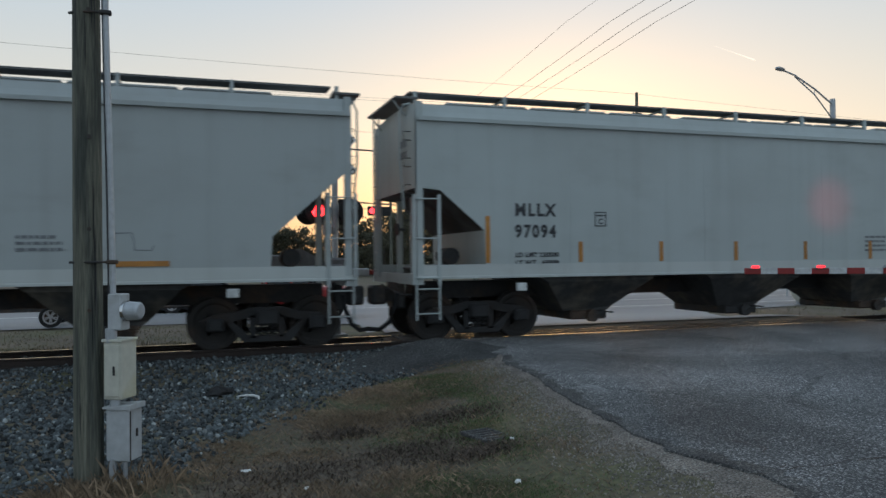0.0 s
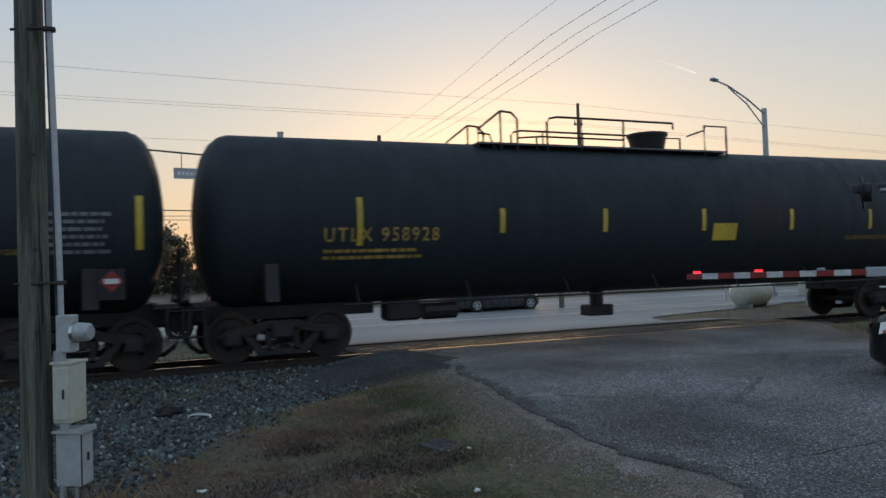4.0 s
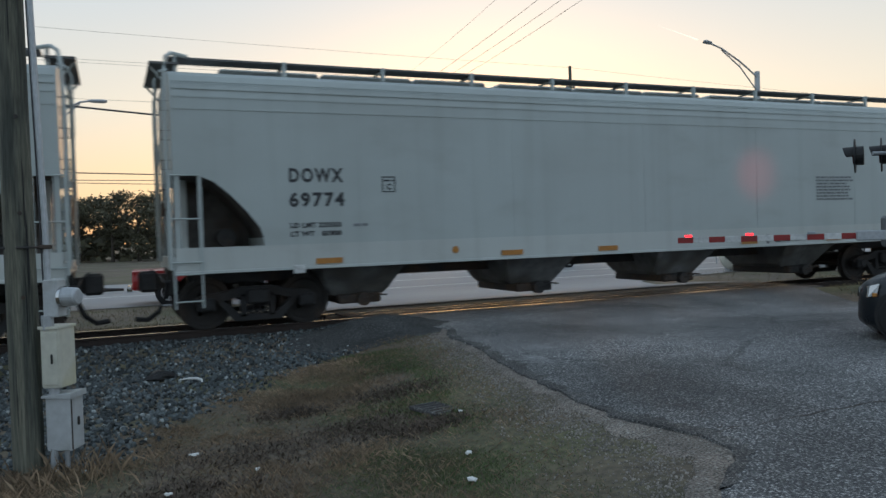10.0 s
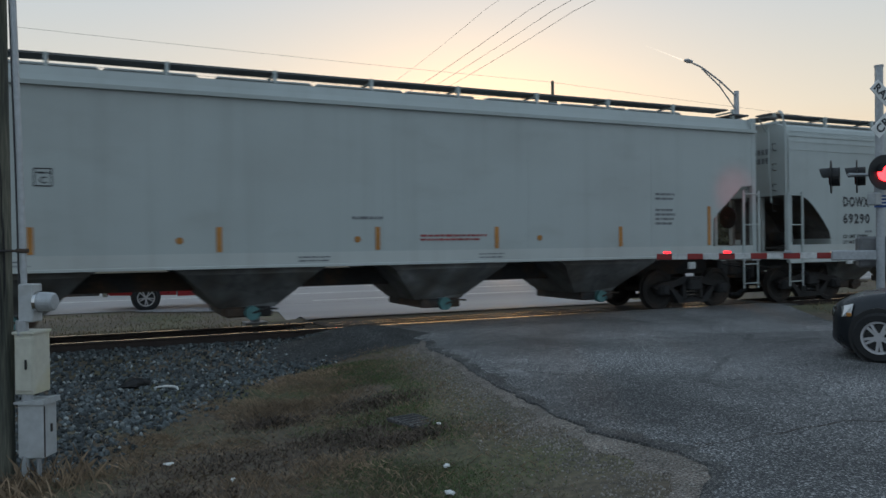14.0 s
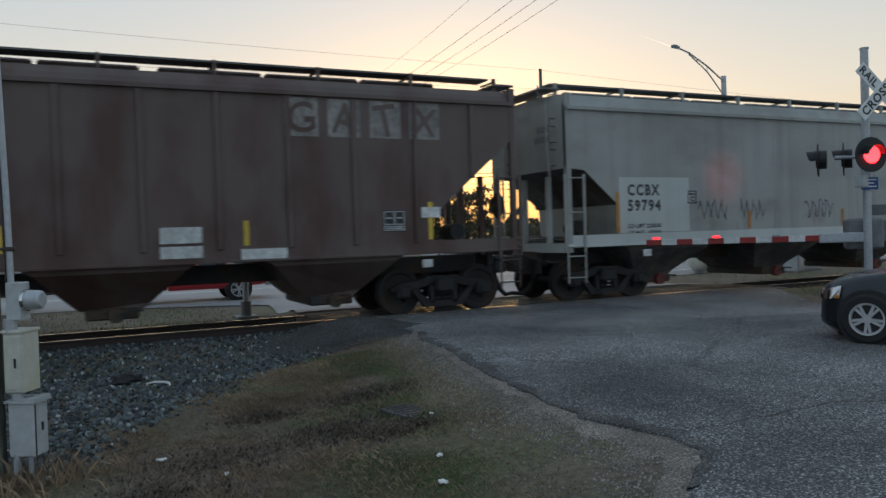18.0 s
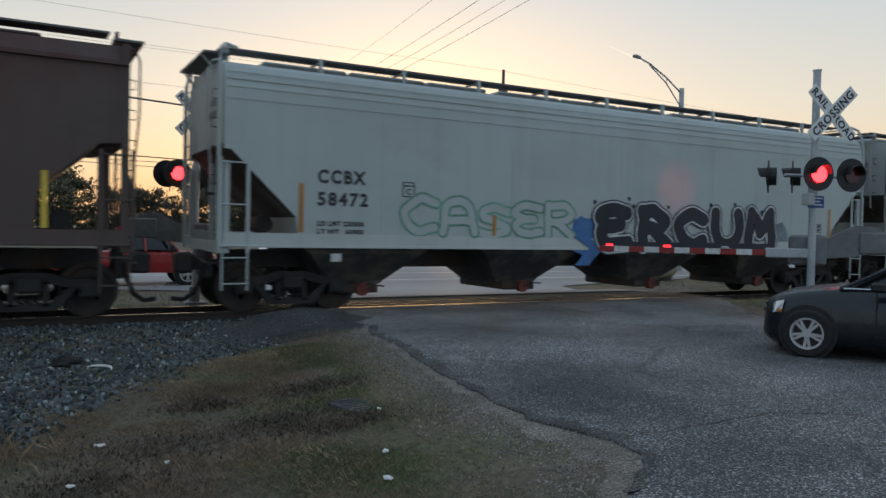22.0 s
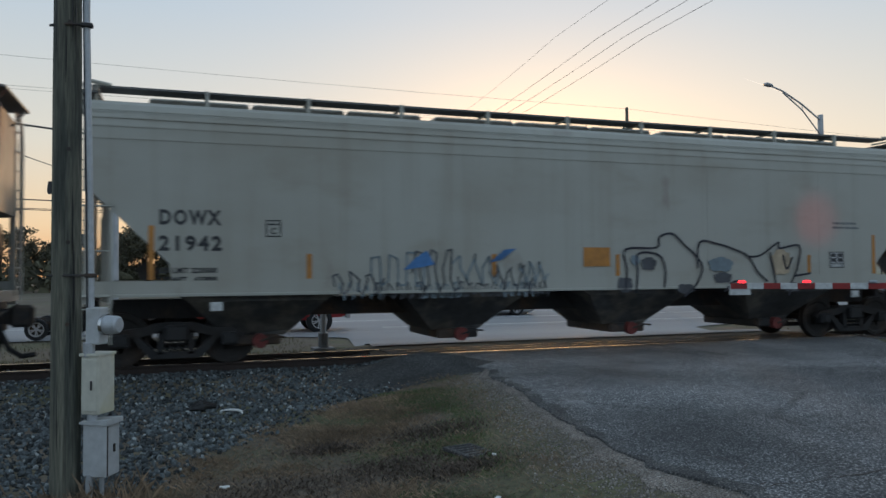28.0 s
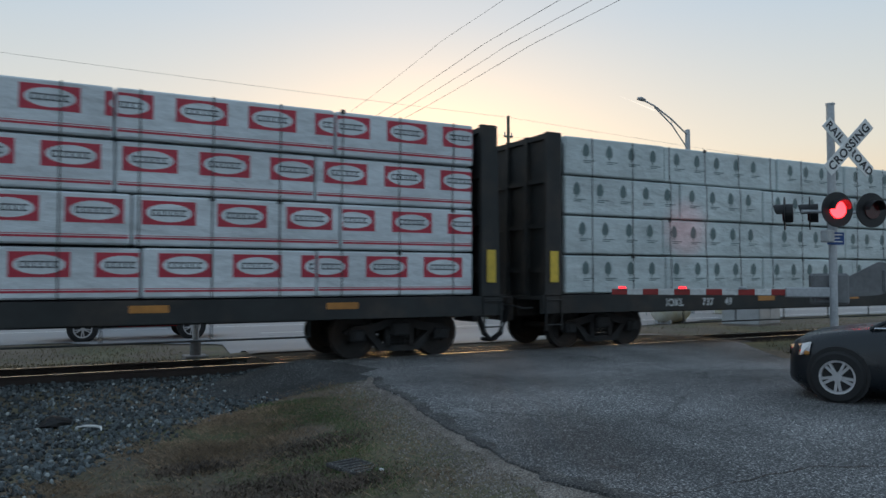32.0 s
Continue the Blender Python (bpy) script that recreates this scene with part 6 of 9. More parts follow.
    place(t, 105.17, 120.5)
    # rusty cream hopper
    L = 19.72
    t = hopper("hopper_car", L, "flat", CREAM, CREAM, "cream covered hopper car with rust runs from the roof", strips=strips_std(L, 5), gate="bluegate", under=M["creamunder"], shift=-0.7)
    marks(t, L, "CCBX", "73356", M["ink"], 2.0, 2.42, 0.38)
    for q, s in enumerate(("CAUTION BEFORE", "UNLOADING ATTACH", "GROUNDING WIRE")):
        lettering(s, -1.69 + 0.03 * q, 2.28 - q * 0.13, 0.13, G["redline"], t, width=1.02 - 0.02 * q)
    for q, s in enumerate(("HAMMERING ON SIDE", "OF CAR WILL", "CONTAMINATE PRODUCT")):
        lettering(s, 1.36 + (0.27 if q == 1 else 0), 2.27 - q * 0.12, 0.125, M["ink"], t, width=(1.12, 0.62, 1.26)[q])
    data_panel(t, 7.78, 1.85, 0.39, 0.36)
    scrawl(5.18, 1.58, 1.1, 0.32, M["ink"], t, seed=8, loops=6, thick=0.018)
    scrawl(6.5, 1.58, 0.6, 0.2, M["ink"], t, seed=9, loops=3, thick=0.018)
    bars(8.15, 2.3, 0.6, 6, M["inkgrey"], t, seed=9)
    part("white_patch", box(B(), 0.0, 1.0, -1.592, -1.586, 1.25, 1.45), M["inkwhite"], t)
    scrawl(-0.1, 1.3, 0.9, 0.2, G["black"], t, y=-1.594, seed=4, loops=2, thick=0.02)
    for x in (-2.3, 2.5, 6.9):
        part("round_mark", disc(B(), (x, -1.59, 1.33), (0, 1, 0), 0.07, 0.012, 14), M["inkwhite"], t)
    part("red_mark", box(B(), 4.35, 4.75, -1.592, -1.586, 1.27, 1.42), G["redline"], t)
    place(t, 121.94, 141.66)
    # white hopper, dark bubble letters
    L = 18.66
    t = hopper("hopper_car", L, "round", WHITE, SILL, "clean white covered hopper car with black bubble graffiti", strips=[], tape=[-7.0, -3.0, 2.6, 7.2], gate="bluegate", under=M["whiteunder"], shift=-0.5, dark_end=True)
    marks(t, L, "WFRX", "884578", M["ink"], 1.61, 2.4, 0.42, w2=1.08)
    lettering("DO NOT HAMMER ON CAR", -4.72, 1.2, 0.2, M["ink"], t, y=-1.592, width=1.3, bold=0.004)
    lettering("DO NOT HAMMER ON CAR", 3.18, 1.2, 0.2, M["ink"], t, y=-1.592, width=1.22, bold=0.004)
    hand = (((-0.33, 2.75), (-0.3, 2.2), 0.1), ((-0.12, 2.7), (-0.1, 2.2), 0.09), ((0.0, 2.45), (0.0, 2.1), 0.08), ((0.22, 2.5), (0.24, 2.3), 0.12))
    for k, (a, b, rad) in enumerate(hand):
        verts, faces, mats = [], [], []
        round_stroke(verts, faces, mats, smooth_line([a, b]), rad, -1.6 - 0.001 * k, 0)
        me = bpy.data.meshes.new("graffiti_finger")
        me.from_pydata(verts, [], faces)
        me.materials.append(G["black"])
        share("graffiti_finger", me, t)
    # dark bubble letters, each stroke with a thin white rim
    bubbles = (
        ((-1.16, 1.95), (-0.98, 2.16), 0.31), ((0.95, 2.12), (1.25, 2.2), 0.21), ((-0.55, 2.12), (-0.62, 1.6), 0.31), ((-1.2, 1.47), (-0.9, 1.47), 0.36),
        ((1.5, 2.0), (1.42, 1.7), 0.18), ((0.75, 2.0), (0.9, 1.45), 0.3), ((0.35, 1.95), (0.48, 1.42), 0.29), ((0.0, 1.85), (-0.1, 1.4), 0.28),
        ((0.92, 1.5), (0.95, 1.38), 0.25), ((1.5, 1.42), (1.7, 1.42), 0.31))
    for k, (a, b, rad) in enumerate(bubbles):
        verts, faces, mats = [], [], []
        bend = ((a[0] + b[0]) / 2 + 0.05 * (-1) ** k, (a[1] + b[1]) / 2)
        line = smooth_line([a, bend, b])
        y = -1.607 - 0.0016 * k
        round_stroke(verts, faces, mats, line, rad, y, 0)
        round_stroke(verts, faces, mats, line, rad - 0.022, y - 0.0008, 1)
        me = bpy.data.meshes.new("graffiti_bubble")
        me.from_pydata(verts, [], faces)
        me.materials.append(G["white"])
        me.materials.append(G["black"])
        me.polygons.foreach_set("material_index", mats)
        tagged(share("graffiti_bubble", me, t), kind="stuff")
    for k, (a, b, c) in enumerate((((-0.82, 2.15), (-0.7, 1.9), (-0.68, 1.55)), ((0.72, 1.95), (0.85, 1.8), (0.72, 1.65)), ((1.1, 1.78), (1.25, 1.74), (1.38, 1.75)))):
        verts, faces, mats = [], [], []
        round_stroke(verts, faces, mats, smooth_line([a, b, c]), 0.012, -1.6255, 0)
        me = bpy.data.meshes.new("graffiti_line")
        me.from_pydata(verts, [], faces)
        me.materials.append(G["white"])
        share("graffiti_line", me, t)
    bars(4.83, 2.45, 1.9, 4, M["inkgrey"], t, seed=10)
    bars(7.0, 1.95, 0.5, 2, M["inkgrey"], t, seed=11)
    place(t, 142.74, 161.4)

    def dow_round(num, a, b, x=1.95, z=2.42, gap=0.43, label="white covered hopper car with rounded ends and black number", flow=True):
        L = b - a
        t = hopper("hopper_car", L, "round", WHITE, SILL, label, strips=[], tape=[-L / 2 + 2.6, -L / 2 + 6.3, -1.0, 2.9, 5.6, L / 2 - 1.2], gate="steel_dark", under=M["whiteunder"], shift=-0.5, dark_end=True)
        marks(t, L, "DOWX", num, M["ink"], x, z, gap, w1=0.98, w2=1.0)
        if flow:
            lettering("CENTER FLOW", 3.67, 1.12, 0.2, M["ink"], t, y=-1.594, shear=0.2, bold=0.006, width=1.0)
            part("diamond_mark", fixn(prism(B(), [(3.35, 1.19), (3.47, 1.07), (3.59, 1.19), (3.47, 1.31)], "y", -1.594, -1.588)), M["inkgrey"], t)
        bars(5.08, 2.6, 1.36, 8, M["inkgrey"], t, seed=12, h=0.045, gap=0.03)
        bars(7.7, 1.9, 0.45, 3, M["inkgrey"], t, seed=13, h=0.04, gap=0.03)
        for xx in (-4.5, 1.2):
            part("round_mark", disc(B(), (xx, -1.59, 1.25), (0, 1, 0), 0.07, 0.012, 12), M["orange"], t)
        bars(-6.5, 1.75, 0.35, 1, M["inkgrey"], t, seed=14)
        return t, L

    t, L = dow_round("69774", 163.05, 182.2, 1.92, 2.56)
    place(t, 163.05, 182.2)
    L = 18.43
    t = hopper("hopper_car", L, "flat", WHITE, SILL, "white covered hopper car with outlined spray letters", strips=[q for q in strips_std(L, 6) if q[0] < 1.0 or q[0] > 7.0] + [(4.38, 1.48, 1.91)], under=M["whiteunder"], shift=-0.35)
    marks(t, L, "DCLX", "8114", M["ink"], 2.52, 2.4, 0.43, w1=0.74, w2=0.6, small=False)
    lettering("LD LMT", -6.7, 1.72, 0.12, M["ink"], t)
    lettering("LT WT", -6.7, 1.54, 0.12, M["ink"], t)
    bars(-5.9, 1.72, 1.9, 2, M["ink"], t, seed=14, h=0.07, gap=0.11)
    bars(0.1, 1.72, 1.3, 3, M["inkgrey"], t, seed=15)
    throwup = (
        ((2.12, 1.76), (2.34, 1.72)),
        ((2.12, 1.76), (2.14, 1.96), (2.46, 1.95), (2.53, 1.95)),
        ((2.53, 1.95), (2.69, 1.99), (2.82, 1.93), (2.88, 1.87)),
        ((2.34, 1.72), (2.12, 1.65), (2.02, 1.48), (2.08, 1.37), (2.37, 1.22), (2.52, 1.16)),
        ((2.47, 1.84), (2.46, 1.57), (2.47, 1.29), (2.52, 1.16)),
        ((2.47, 1.84), (2.53, 1.85), (2.55, 1.82)),
        ((2.64, 1.83), (2.63, 1.57), (2.61, 1.22), (2.60, 1.14)),
        ((2.52, 1.16), (2.61, 1.13), (2.71, 1.16), (2.83, 1.31), (2.87, 1.50), (2.87, 1.87)),
        ((2.73, 1.81), (2.80, 1.84), (2.98, 1.87), (3.14, 1.85)),
        ((2.88, 1.87), (3.04, 1.98), (3.34, 1.97), (3.44, 1.94), (3.46, 1.87), (3.39, 1.79), (3.15, 1.74), (3.04, 1.74)),
        ((2.96, 1.73), (2.95, 1.57), (2.96, 1.41), (2.91, 1.25), (2.79, 1.15)),
        ((2.79, 1.15), (2.88, 1.13), (2.98, 1.16), (3.04, 1.31), (3.06, 1.47), (3.04, 1.71)),
        ((3.04, 1.74), (3.27, 1.71), (3.37, 1.56), (3.33, 1.38), (3.18, 1.31), (3.09, 1.27)),
        ((3.04, 1.18), (3.21, 1.14), (3.39, 1.19), (3.46, 1.33), (3.49, 1.50), (3.48, 1.82)),
        ((3.46, 1.92), (3.58, 1.97), (3.68, 1.92), (3.73, 1.86), (3.72, 1.62)),
        ((3.42, 1.15), (3.57, 1.16), (3.69, 1.26), (3.74, 1.43), (3.72, 1.62)),
        ((3.72, 1.87), (3.76, 1.99), (3.87, 1.99), (3.89, 1.92), (3.87, 1.72)),
        ((3.87, 1.97), (3.95, 1.99), (4.17, 1.97), (4.16, 1.91), (4.25, 1.87), (4.25, 1.81), (4.14, 1.76), (4.01, 1.74), (3.87, 1.72)),
        ((3.73, 1.62), (3.88, 1.62), (4.02, 1.61)),
        ((4.05, 1.64), (4.02, 1.46), (4.01, 1.29)),
        ((4.15, 1.74), (4.24, 1.59), (4.24, 1.42), (4.16, 1.25), (4.00, 1.16), (3.82, 1.13), (3.69, 1.18)))
    for k, pts in enumerate(throwup):
        verts, faces, mats = [], [], []
        round_stroke(verts, faces, mats, smooth_line(list(pts)), 0.02, -1.606 - 0.0008 * k, 0)
        me = bpy.data.meshes.new("graffiti_line")
        me.from_pydata(verts, [], faces)
        me.materials.append(G["black"])
        tagged(share("graffiti_line", me, t), kind="stuff")
    spray("KTK-SCRAP!", 4.52, 1.62, 1.3, 0.24, [(G["black"], 0.01, 0, 0)], t, seed=8, wob=0.05)
    data_panel(t, L / 2 - 2.0, 1.85, 0.38, 0.3)
    bars(L / 2 - 3.2, 2.15, 0.7, 3, M["inkgrey"], t, seed=16)
    place(t, 183.4, 201.83)
    t, L = dow_round("69636", 203.27, 222.49, 1.85, label="white covered hopper car with purple and black graffiti", flow=False)
    cloud(-2.7, 1.55, 5.2, 0.95, G["pink"], t, seed=4)
    cloud(-4.0, 2.05, 0.7, 0.4, G["pink"], t, seed=5)
    cloud(-1.2, 2.05, 1.1, 0.4, G["pink"], t, seed=6)
    spray("EREM", -5.75, 0.93, 5.5, 1.12, [(G["violet"], 0.13, 0.03, -0.02), (G["ltviolet"], 0.105, 0, 0), (G["purple"], 0.085, 0.01, -0.015)], t, y=-1.607, seed=9, wob=0.04, lap=1.18, warp=0.13)
    for k, (x, z, w, h) in enumerate(((-5.6, 1.85, 0.8, 0.55), (-4.6, 2.12, 0.45, 0.3), (-3.5, 2.12, 0.6, 0.35), (-1.6, 2.2, 1.0, 0.45), (0.0, 1.45, 0.6, 0.5), (-0.5, 1.1, 0.9, 0.35), (-4.9, 1.05, 1.0, 0.35))):
        cloud(x, z, w, h, G["pink"], t, y=-1.6055, seed=40 + k, name="paint_bubble")
    for k, (x, z, w) in enumerate(((-4.1, 2.2, 0.35), (-2.3, 2.1, 0.4), (-2.9, 1.0, 0.3), (0.25, 2.0, 0.3))):
        cloud(x, z, w, 0.25, G["white"], t, y=-1.6045, seed=60 + k, name="paint_bubble")
    scrawl(0.0, 1.65, 0.75, 0.35, G["violet"], t, y=-1.61, seed=33, loops=4, thick=0.03)
    cloud(3.2, 1.75, 4.6, 0.62, G["redline"], t, seed=7)
    for k, (x, z, w) in enumerate(((1.5, 2.0, 0.5), (2.4, 2.12, 0.7), (3.5, 2.15, 0.8), (4.6, 2.0, 0.6), (0.6, 1.5, 0.6), (5.8, 1.5, 0.8), (3.0, 2.3, 0.2), (4.2, 2.25, 0.15), (5.5, 1.9, 0.2))):
        cloud(x, z, w, 0.45 if w > 0.3 else w, G["redline"], t, y=-1.582 - 0.0003 * k, seed=70 + k, name="paint_bubble")
    spray("AKZNKE", 0.45, 0.9, 5.7, 1.16, [(G["white"], 0.075, -0.035, -0.045), (G["navy"], 0.07, 0, 0)], t, y=-1.607, seed=12, wob=0.05, lap=1.3, warp=0.16)
    rr = random.Random(8)
    for k in range(7):
        x = 0.7 + 0.75 * k + rr.uniform(-0.1, 0.1)
        blob([(x, 1.15), (x + 0.32, 1.1), (x + 0.2, 1.4), (x + 0.42, 1.72), (x + 0.12, 1.55)], G["redline" if k % 3 else "violet"], t, y=-1.613, name="paint_flash")
    place(t, 203.27, 222.49)
    L = 18.84
    t = hopper("hopper_car", L, "flat", WHITE, SILL, "clean white covered hopper car with orange strips and red stencils", strips=[(-8.03, 1.48, 2.37), (7.95, 1.48, 2.37)] + [(x, 1.48, 1.91) for x in (-5.79, -2.96, -0.11, 2.4, 5.44)], gate="tealcap", under=M["whiteunder"], shift=-0.45)
    marks(t, L, "DOWX", "60813", M["ink"], 1.97, 2.74, 0.46, w1=1.04, w2=0.98)
    bars(0.75, 1.72, 1.55, 2, G["redline"], t, seed=19, h=0.04, gap=0.035)
    bars(6.4, 2.6, 0.55, 2, M["inkgrey"], t, seed=20)
    bars(6.4, 2.25, 0.6, 4, M["inkgrey"], t, seed=21)
    bars(-0.6, 2.05, 0.6, 1, M["inkgrey"], t, seed=22)
    for xx in (-6.6, -0.5, -3.6, 3.4):
        part("round_mark", disc(B(), (xx, -1.578, 1.68), (0, 1, 0), 0.06, 0.01, 12), M["orange"], t)
    for xx, w in ((-8.5, 0.4), (-7.9, 0.3), (-6.4, 0.7), (-1.6, 0.6), (2.0, 0.6)):
        bars(xx, 1.36, w, 2, M["inkgrey"], t, y=-1.59, seed=int(xx * 9) + 100, h=0.025, gap=0.04)
    part("white_patch", box(B(), -7.05, -6.85, -1.592, -1.586, 1.24, 1.42), M["inkwhite"], t)
    place(t, 223.72, 242.56)
    t, L = dow_round("69290", 243.66, 262.1, 1.9)
    scrawl(-5.15, 1.25, 2.3, 0.75, G["black"], t, seed=20, loops=5, thick=0.028)
    scrawl(-1.07, 1.3, 1.88, 0.7, G["black"], t, seed=21, loops=4, thick=0.028)
    place(t, 243.66, 262.1)
    L = 18.58
    t = hopper("hopper_car", L, "round2", WHITE, SILL, "white covered hopper car with teal and olive graffiti", strips=[(2.2, 1.48, 1.91), (5.0, 1.48, 1.91), (7.9, 1.48, 2.37)], gate="steel_dark", under=M["whiteunder"], shift=-0.1)
    cloud(-3.2, 1.5, 1.6, 0.7, G["tan"], t, seed=8)
    cloud(-0.5, 1.45, 4.6, 1.0, G["olive"], t, seed=9, n=44)
    brush("TYRFE", -2.6, 0.95, 4.3, 1.3, [(G["black"], 0.21, 0, 0, 9), (G["olive"], 0.175, 0, -0.02, 9), (G["dark"], 0.1, 0, 0.02, 9)], t, seed=12, lap=1.35)
    cloud(-0.4, 2.05, 4.2, 0.55, G["teal"], t, y=-1.617, seed=10, n=44)
    spray("NYRFE", -2.3, 1.68, 3.8, 0.62, [(G["black"], 0.03, 0, 0), (G["teal"], 0.0, 0, 0)], t, y=-1.6185, seed=13, wob=0.03)
    for k, (x, z, w, h, c) in enumerate(((2.35, 1.52, 0.8, 0.26, "dark"), (4.45, 1.55, 0.55, 0.45, "olive"), (5.25, 1.5, 0.5, 0.3, "olive"), (5.8, 1.6, 0.6, 0.42, "olive"), (5.5, 1.48, 1.0, 0.16, "olive"), (7.2, 1.52, 0.7, 0.34, "olive"))):
        scrawl(x, z, w, h, G[c], t, seed=30 + k, loops=4, thick=0.022)
    cloud(3.5, 1.35, 0.7, 0.4, G["tan"], t, y=-1.592, seed=77)
    bars(5.6, 2.3, 0.85, 5, M["inkgrey"], t, seed=21)
    part("name_panel", box(B(), 7.2, 7.86, -1.581, -1.577, 2.3, 2.47), M["ink"], t, "black panel with a white word")
    lettering("PLASTICS", 7.24, 2.33, 0.15, M["inkwhite"], t, y=-1.583, bold=0.004, width=0.58)
    data_panel(t, 6.9, 1.8, 0.51, 0.36)
    place(t, 263.4, 281.98)
    # rusty ribbed hopper
    L = 19.07
    t = hopper("hopper_car", L, "ribbed", BROWN, BROWN, "rusty brown ribbed covered hopper car with white patches", strips=[(-8.0, 1.45, 2.2), (-3.9, 1.48, 1.91), (0.4, 1.48, 1.91), (4.1, 1.48, 1.91), (7.6, 1.48, 2.2)], strip_mat="yellow", gate="steel_dark", under=BROWN, shift=0.05)
    for a, b, w, h in ((-7.7, 2.15, 0.5, 0.34), (-6.9, 2.15, 0.62, 0.34), (-7.7, 1.74, 0.62, 0.36), (-6.9, 1.74, 0.62, 0.36)):
        part("paint_patch", box(B(), a, a + w, -1.5785, -1.574, b, b + h), G["dark"], t)
    for s, x, z in (("DO", -7.66, 2.2), ("WX", -6.88, 2.2), ("226", -7.68, 1.79), ("31", -6.85, 1.79)):
        lettering(s, x, z, 0.36, M["ink"], t, y=-1.58, bold=0.012)
    for x, z, w, h in ((-5.89, 1.76, 0.48, 0.35), (-5.05, 1.24, 0.66, 0.2), (-3.36, 1.8, 0.76, 0.25), (-1.2, 1.24, 0.7, 0.18), (2.69, 1.55, 0.67, 0.27), (2.69, 1.3, 0.67, 0.2), (4.0, 1.24, 0.8, 0.18), (7.4, 1.9, 0.4, 0.2)):
        part("white_patch", box(B(), x, x + w, -1.609, -1.576, z, z + h), M["inkwhite"], t)
    for k, ch in enumerate("GATX"):
        x = 4.82 + k * 0.8
        part("white_patch", box(B(), x, x + 0.62, -1.581, -1.576, 3.39, 4.08), M["fadewhite"], t)
        spray(ch, x + 0.08, 3.47, 0.46, 0.52, [(BROWN, 0.02, 0, 0)], t, y=-1.583, seed=k, wob=0.02)
    data_panel(t, 6.85, 1.85, 0.45, 0.4)
    place(t, 283.26, 302.33)
    # weathered grey hopper with silver letters
    L = 18.23
    t = hopper("hopper_car", L, "flat", GREYW, SILL, "dirty grey covered hopper car with silver block graffiti", strips=[(-7.8, 1.48, 2.37), (-3.9, 1.48, 1.91), (-0.6, 1.48, 1.91), (7.9, 1.48, 2.37)], gate="redgate", shift=-0.5)
    part("white_patch", box(B(), -7.75, -5.77, -1.5785, -1.575, 1.48, 2.69), SILL, t)
    marks(t, L, "CCBX", "59794", M["ink"], 1.59, 2.3, 0.34)
    part("paint_bar", box(B(), 0.46, 1.65, -1.5825, -1.578, 1.72, 2.0), G["dark"], t)
    part("paint_bar", box(B(), 7.2, 8.3, -1.5825, -1.578, 2.2, 2.45), G["dark"], t)
    brush("ESKOE", 1.62, 0.93, 6.1, 1.56, [(G["black"], 0.255, 0.02, -0.01, 9), (G["silver"], 0.21, 0, 0, 9), (G["dark"], 0.19, 0, -0.02, 0.45)], t, seed=14, lap=1.1, warp=0.1)
    for k, (x, w) in enumerate(((-5.5, 0.9), (-4.2, 0.8), (-2.0, 1.0))):
        scrawl(x, 1.7, w, 0.5, G["dark"], t, seed=50 + k, loops=4, thick=0.02)
    place(t, 303.56, 321.79)
    t, L = dow_round("69413", 323.06, 341.9, 1.93)
    place(t, 323.06, 341.9)
    # brown hopper with white outline letters
    L = 18.32
    t = hopper("hopper_car", L, "flat", BROWN2, BROWN2, "dark brown covered hopper car with outlined graffiti", strips=[(x, 1.48, z) for x, z in ((-7.9, 2.37), (-4.8, 1.91), (-1.44, 1.91), (1.61, 1.91), (4.97, 1.91), (7.94, 2.37))], strip_mat="yellow", gate="steel_dark", under=BROWN2)
    marks(t, L, "DCLX", "7461", M["ink"], 1.42, 2.4, 0.42, small=False)
    blob([(-0.71, 3.25), (-0.4, 2.95), (-0.1, 2.69), (0.25, 2.95), (0.56, 3.25), (0.3, 3.6), (-0.1, 3.82), (-0.45, 3.6)], G["black"], t)
    for k in range(5):
        x = -0.2 + (k - 2) * 0.07
        blob([(x - 0.03, 2.8 + 0.06 * abs(k - 2)), (x + 0.05, 2.8 + 0.06 * abs(k - 2)), (-0.08 + (k - 2) * 0.22 + 0.06, 3.3), (-0.08 + (k - 2) * 0.25, 3.72 - 0.14 * abs(k - 2)), (-0.08 + (k - 2) * 0.22 - 0.06, 3.3)], G["silver"], t, y=-1.583)
    brush("STRER", -1.95, 1.1, 4.5, 1.15, [(G["silver"], 0.165, 0, 0, 9), (G["black"], 0.145, 0.01, -0.01, 9), (BROWN2, 0.1, 0.0, 0.02, 9)], t, seed=16, lap=1.35, warp=0.2)
    for k, (a, b) in enumerate(((-2.0, -1.2), (-0.9, 0.1), (0.3, 1.1), (1.2, 2.3))):
        scrawl(a, 1.28 + 0.06 * (k % 2), b - a, 0.34, G["silver"], t, y=-1.62, seed=80 + k, loops=2, thick=0.026)
    for x in (-2.9, 2.3):
        bars(x, 3.3, 1.8, 3, G["fadeteal"], t, seed=22 + int(x), h=0.1, gap=0.2)
    part("plate_card", box(B(), -5.97, -5.72, -1.582, -1.577, 2.22, 2.48), M["inkwhite"], t)
    part("plate_mark", box(B(), -5.9, -5.79, -1.585, -1.5825, 2.27, 2.32), M["ink"], t)
    part("white_patch", box(B(), -6.2, -6.08, -1.582, -1.577, 1.62, 1.72), M["inkwhite"], t)
    blob([(-5.48, 1.55), (-5.4, 1.78), (-5.3, 1.93), (-5.02, 1.95), (-5.05, 1.75), (-5.0, 1.58), (-5.22, 1.6)], M["inkwhite"], t, y=-1.582)
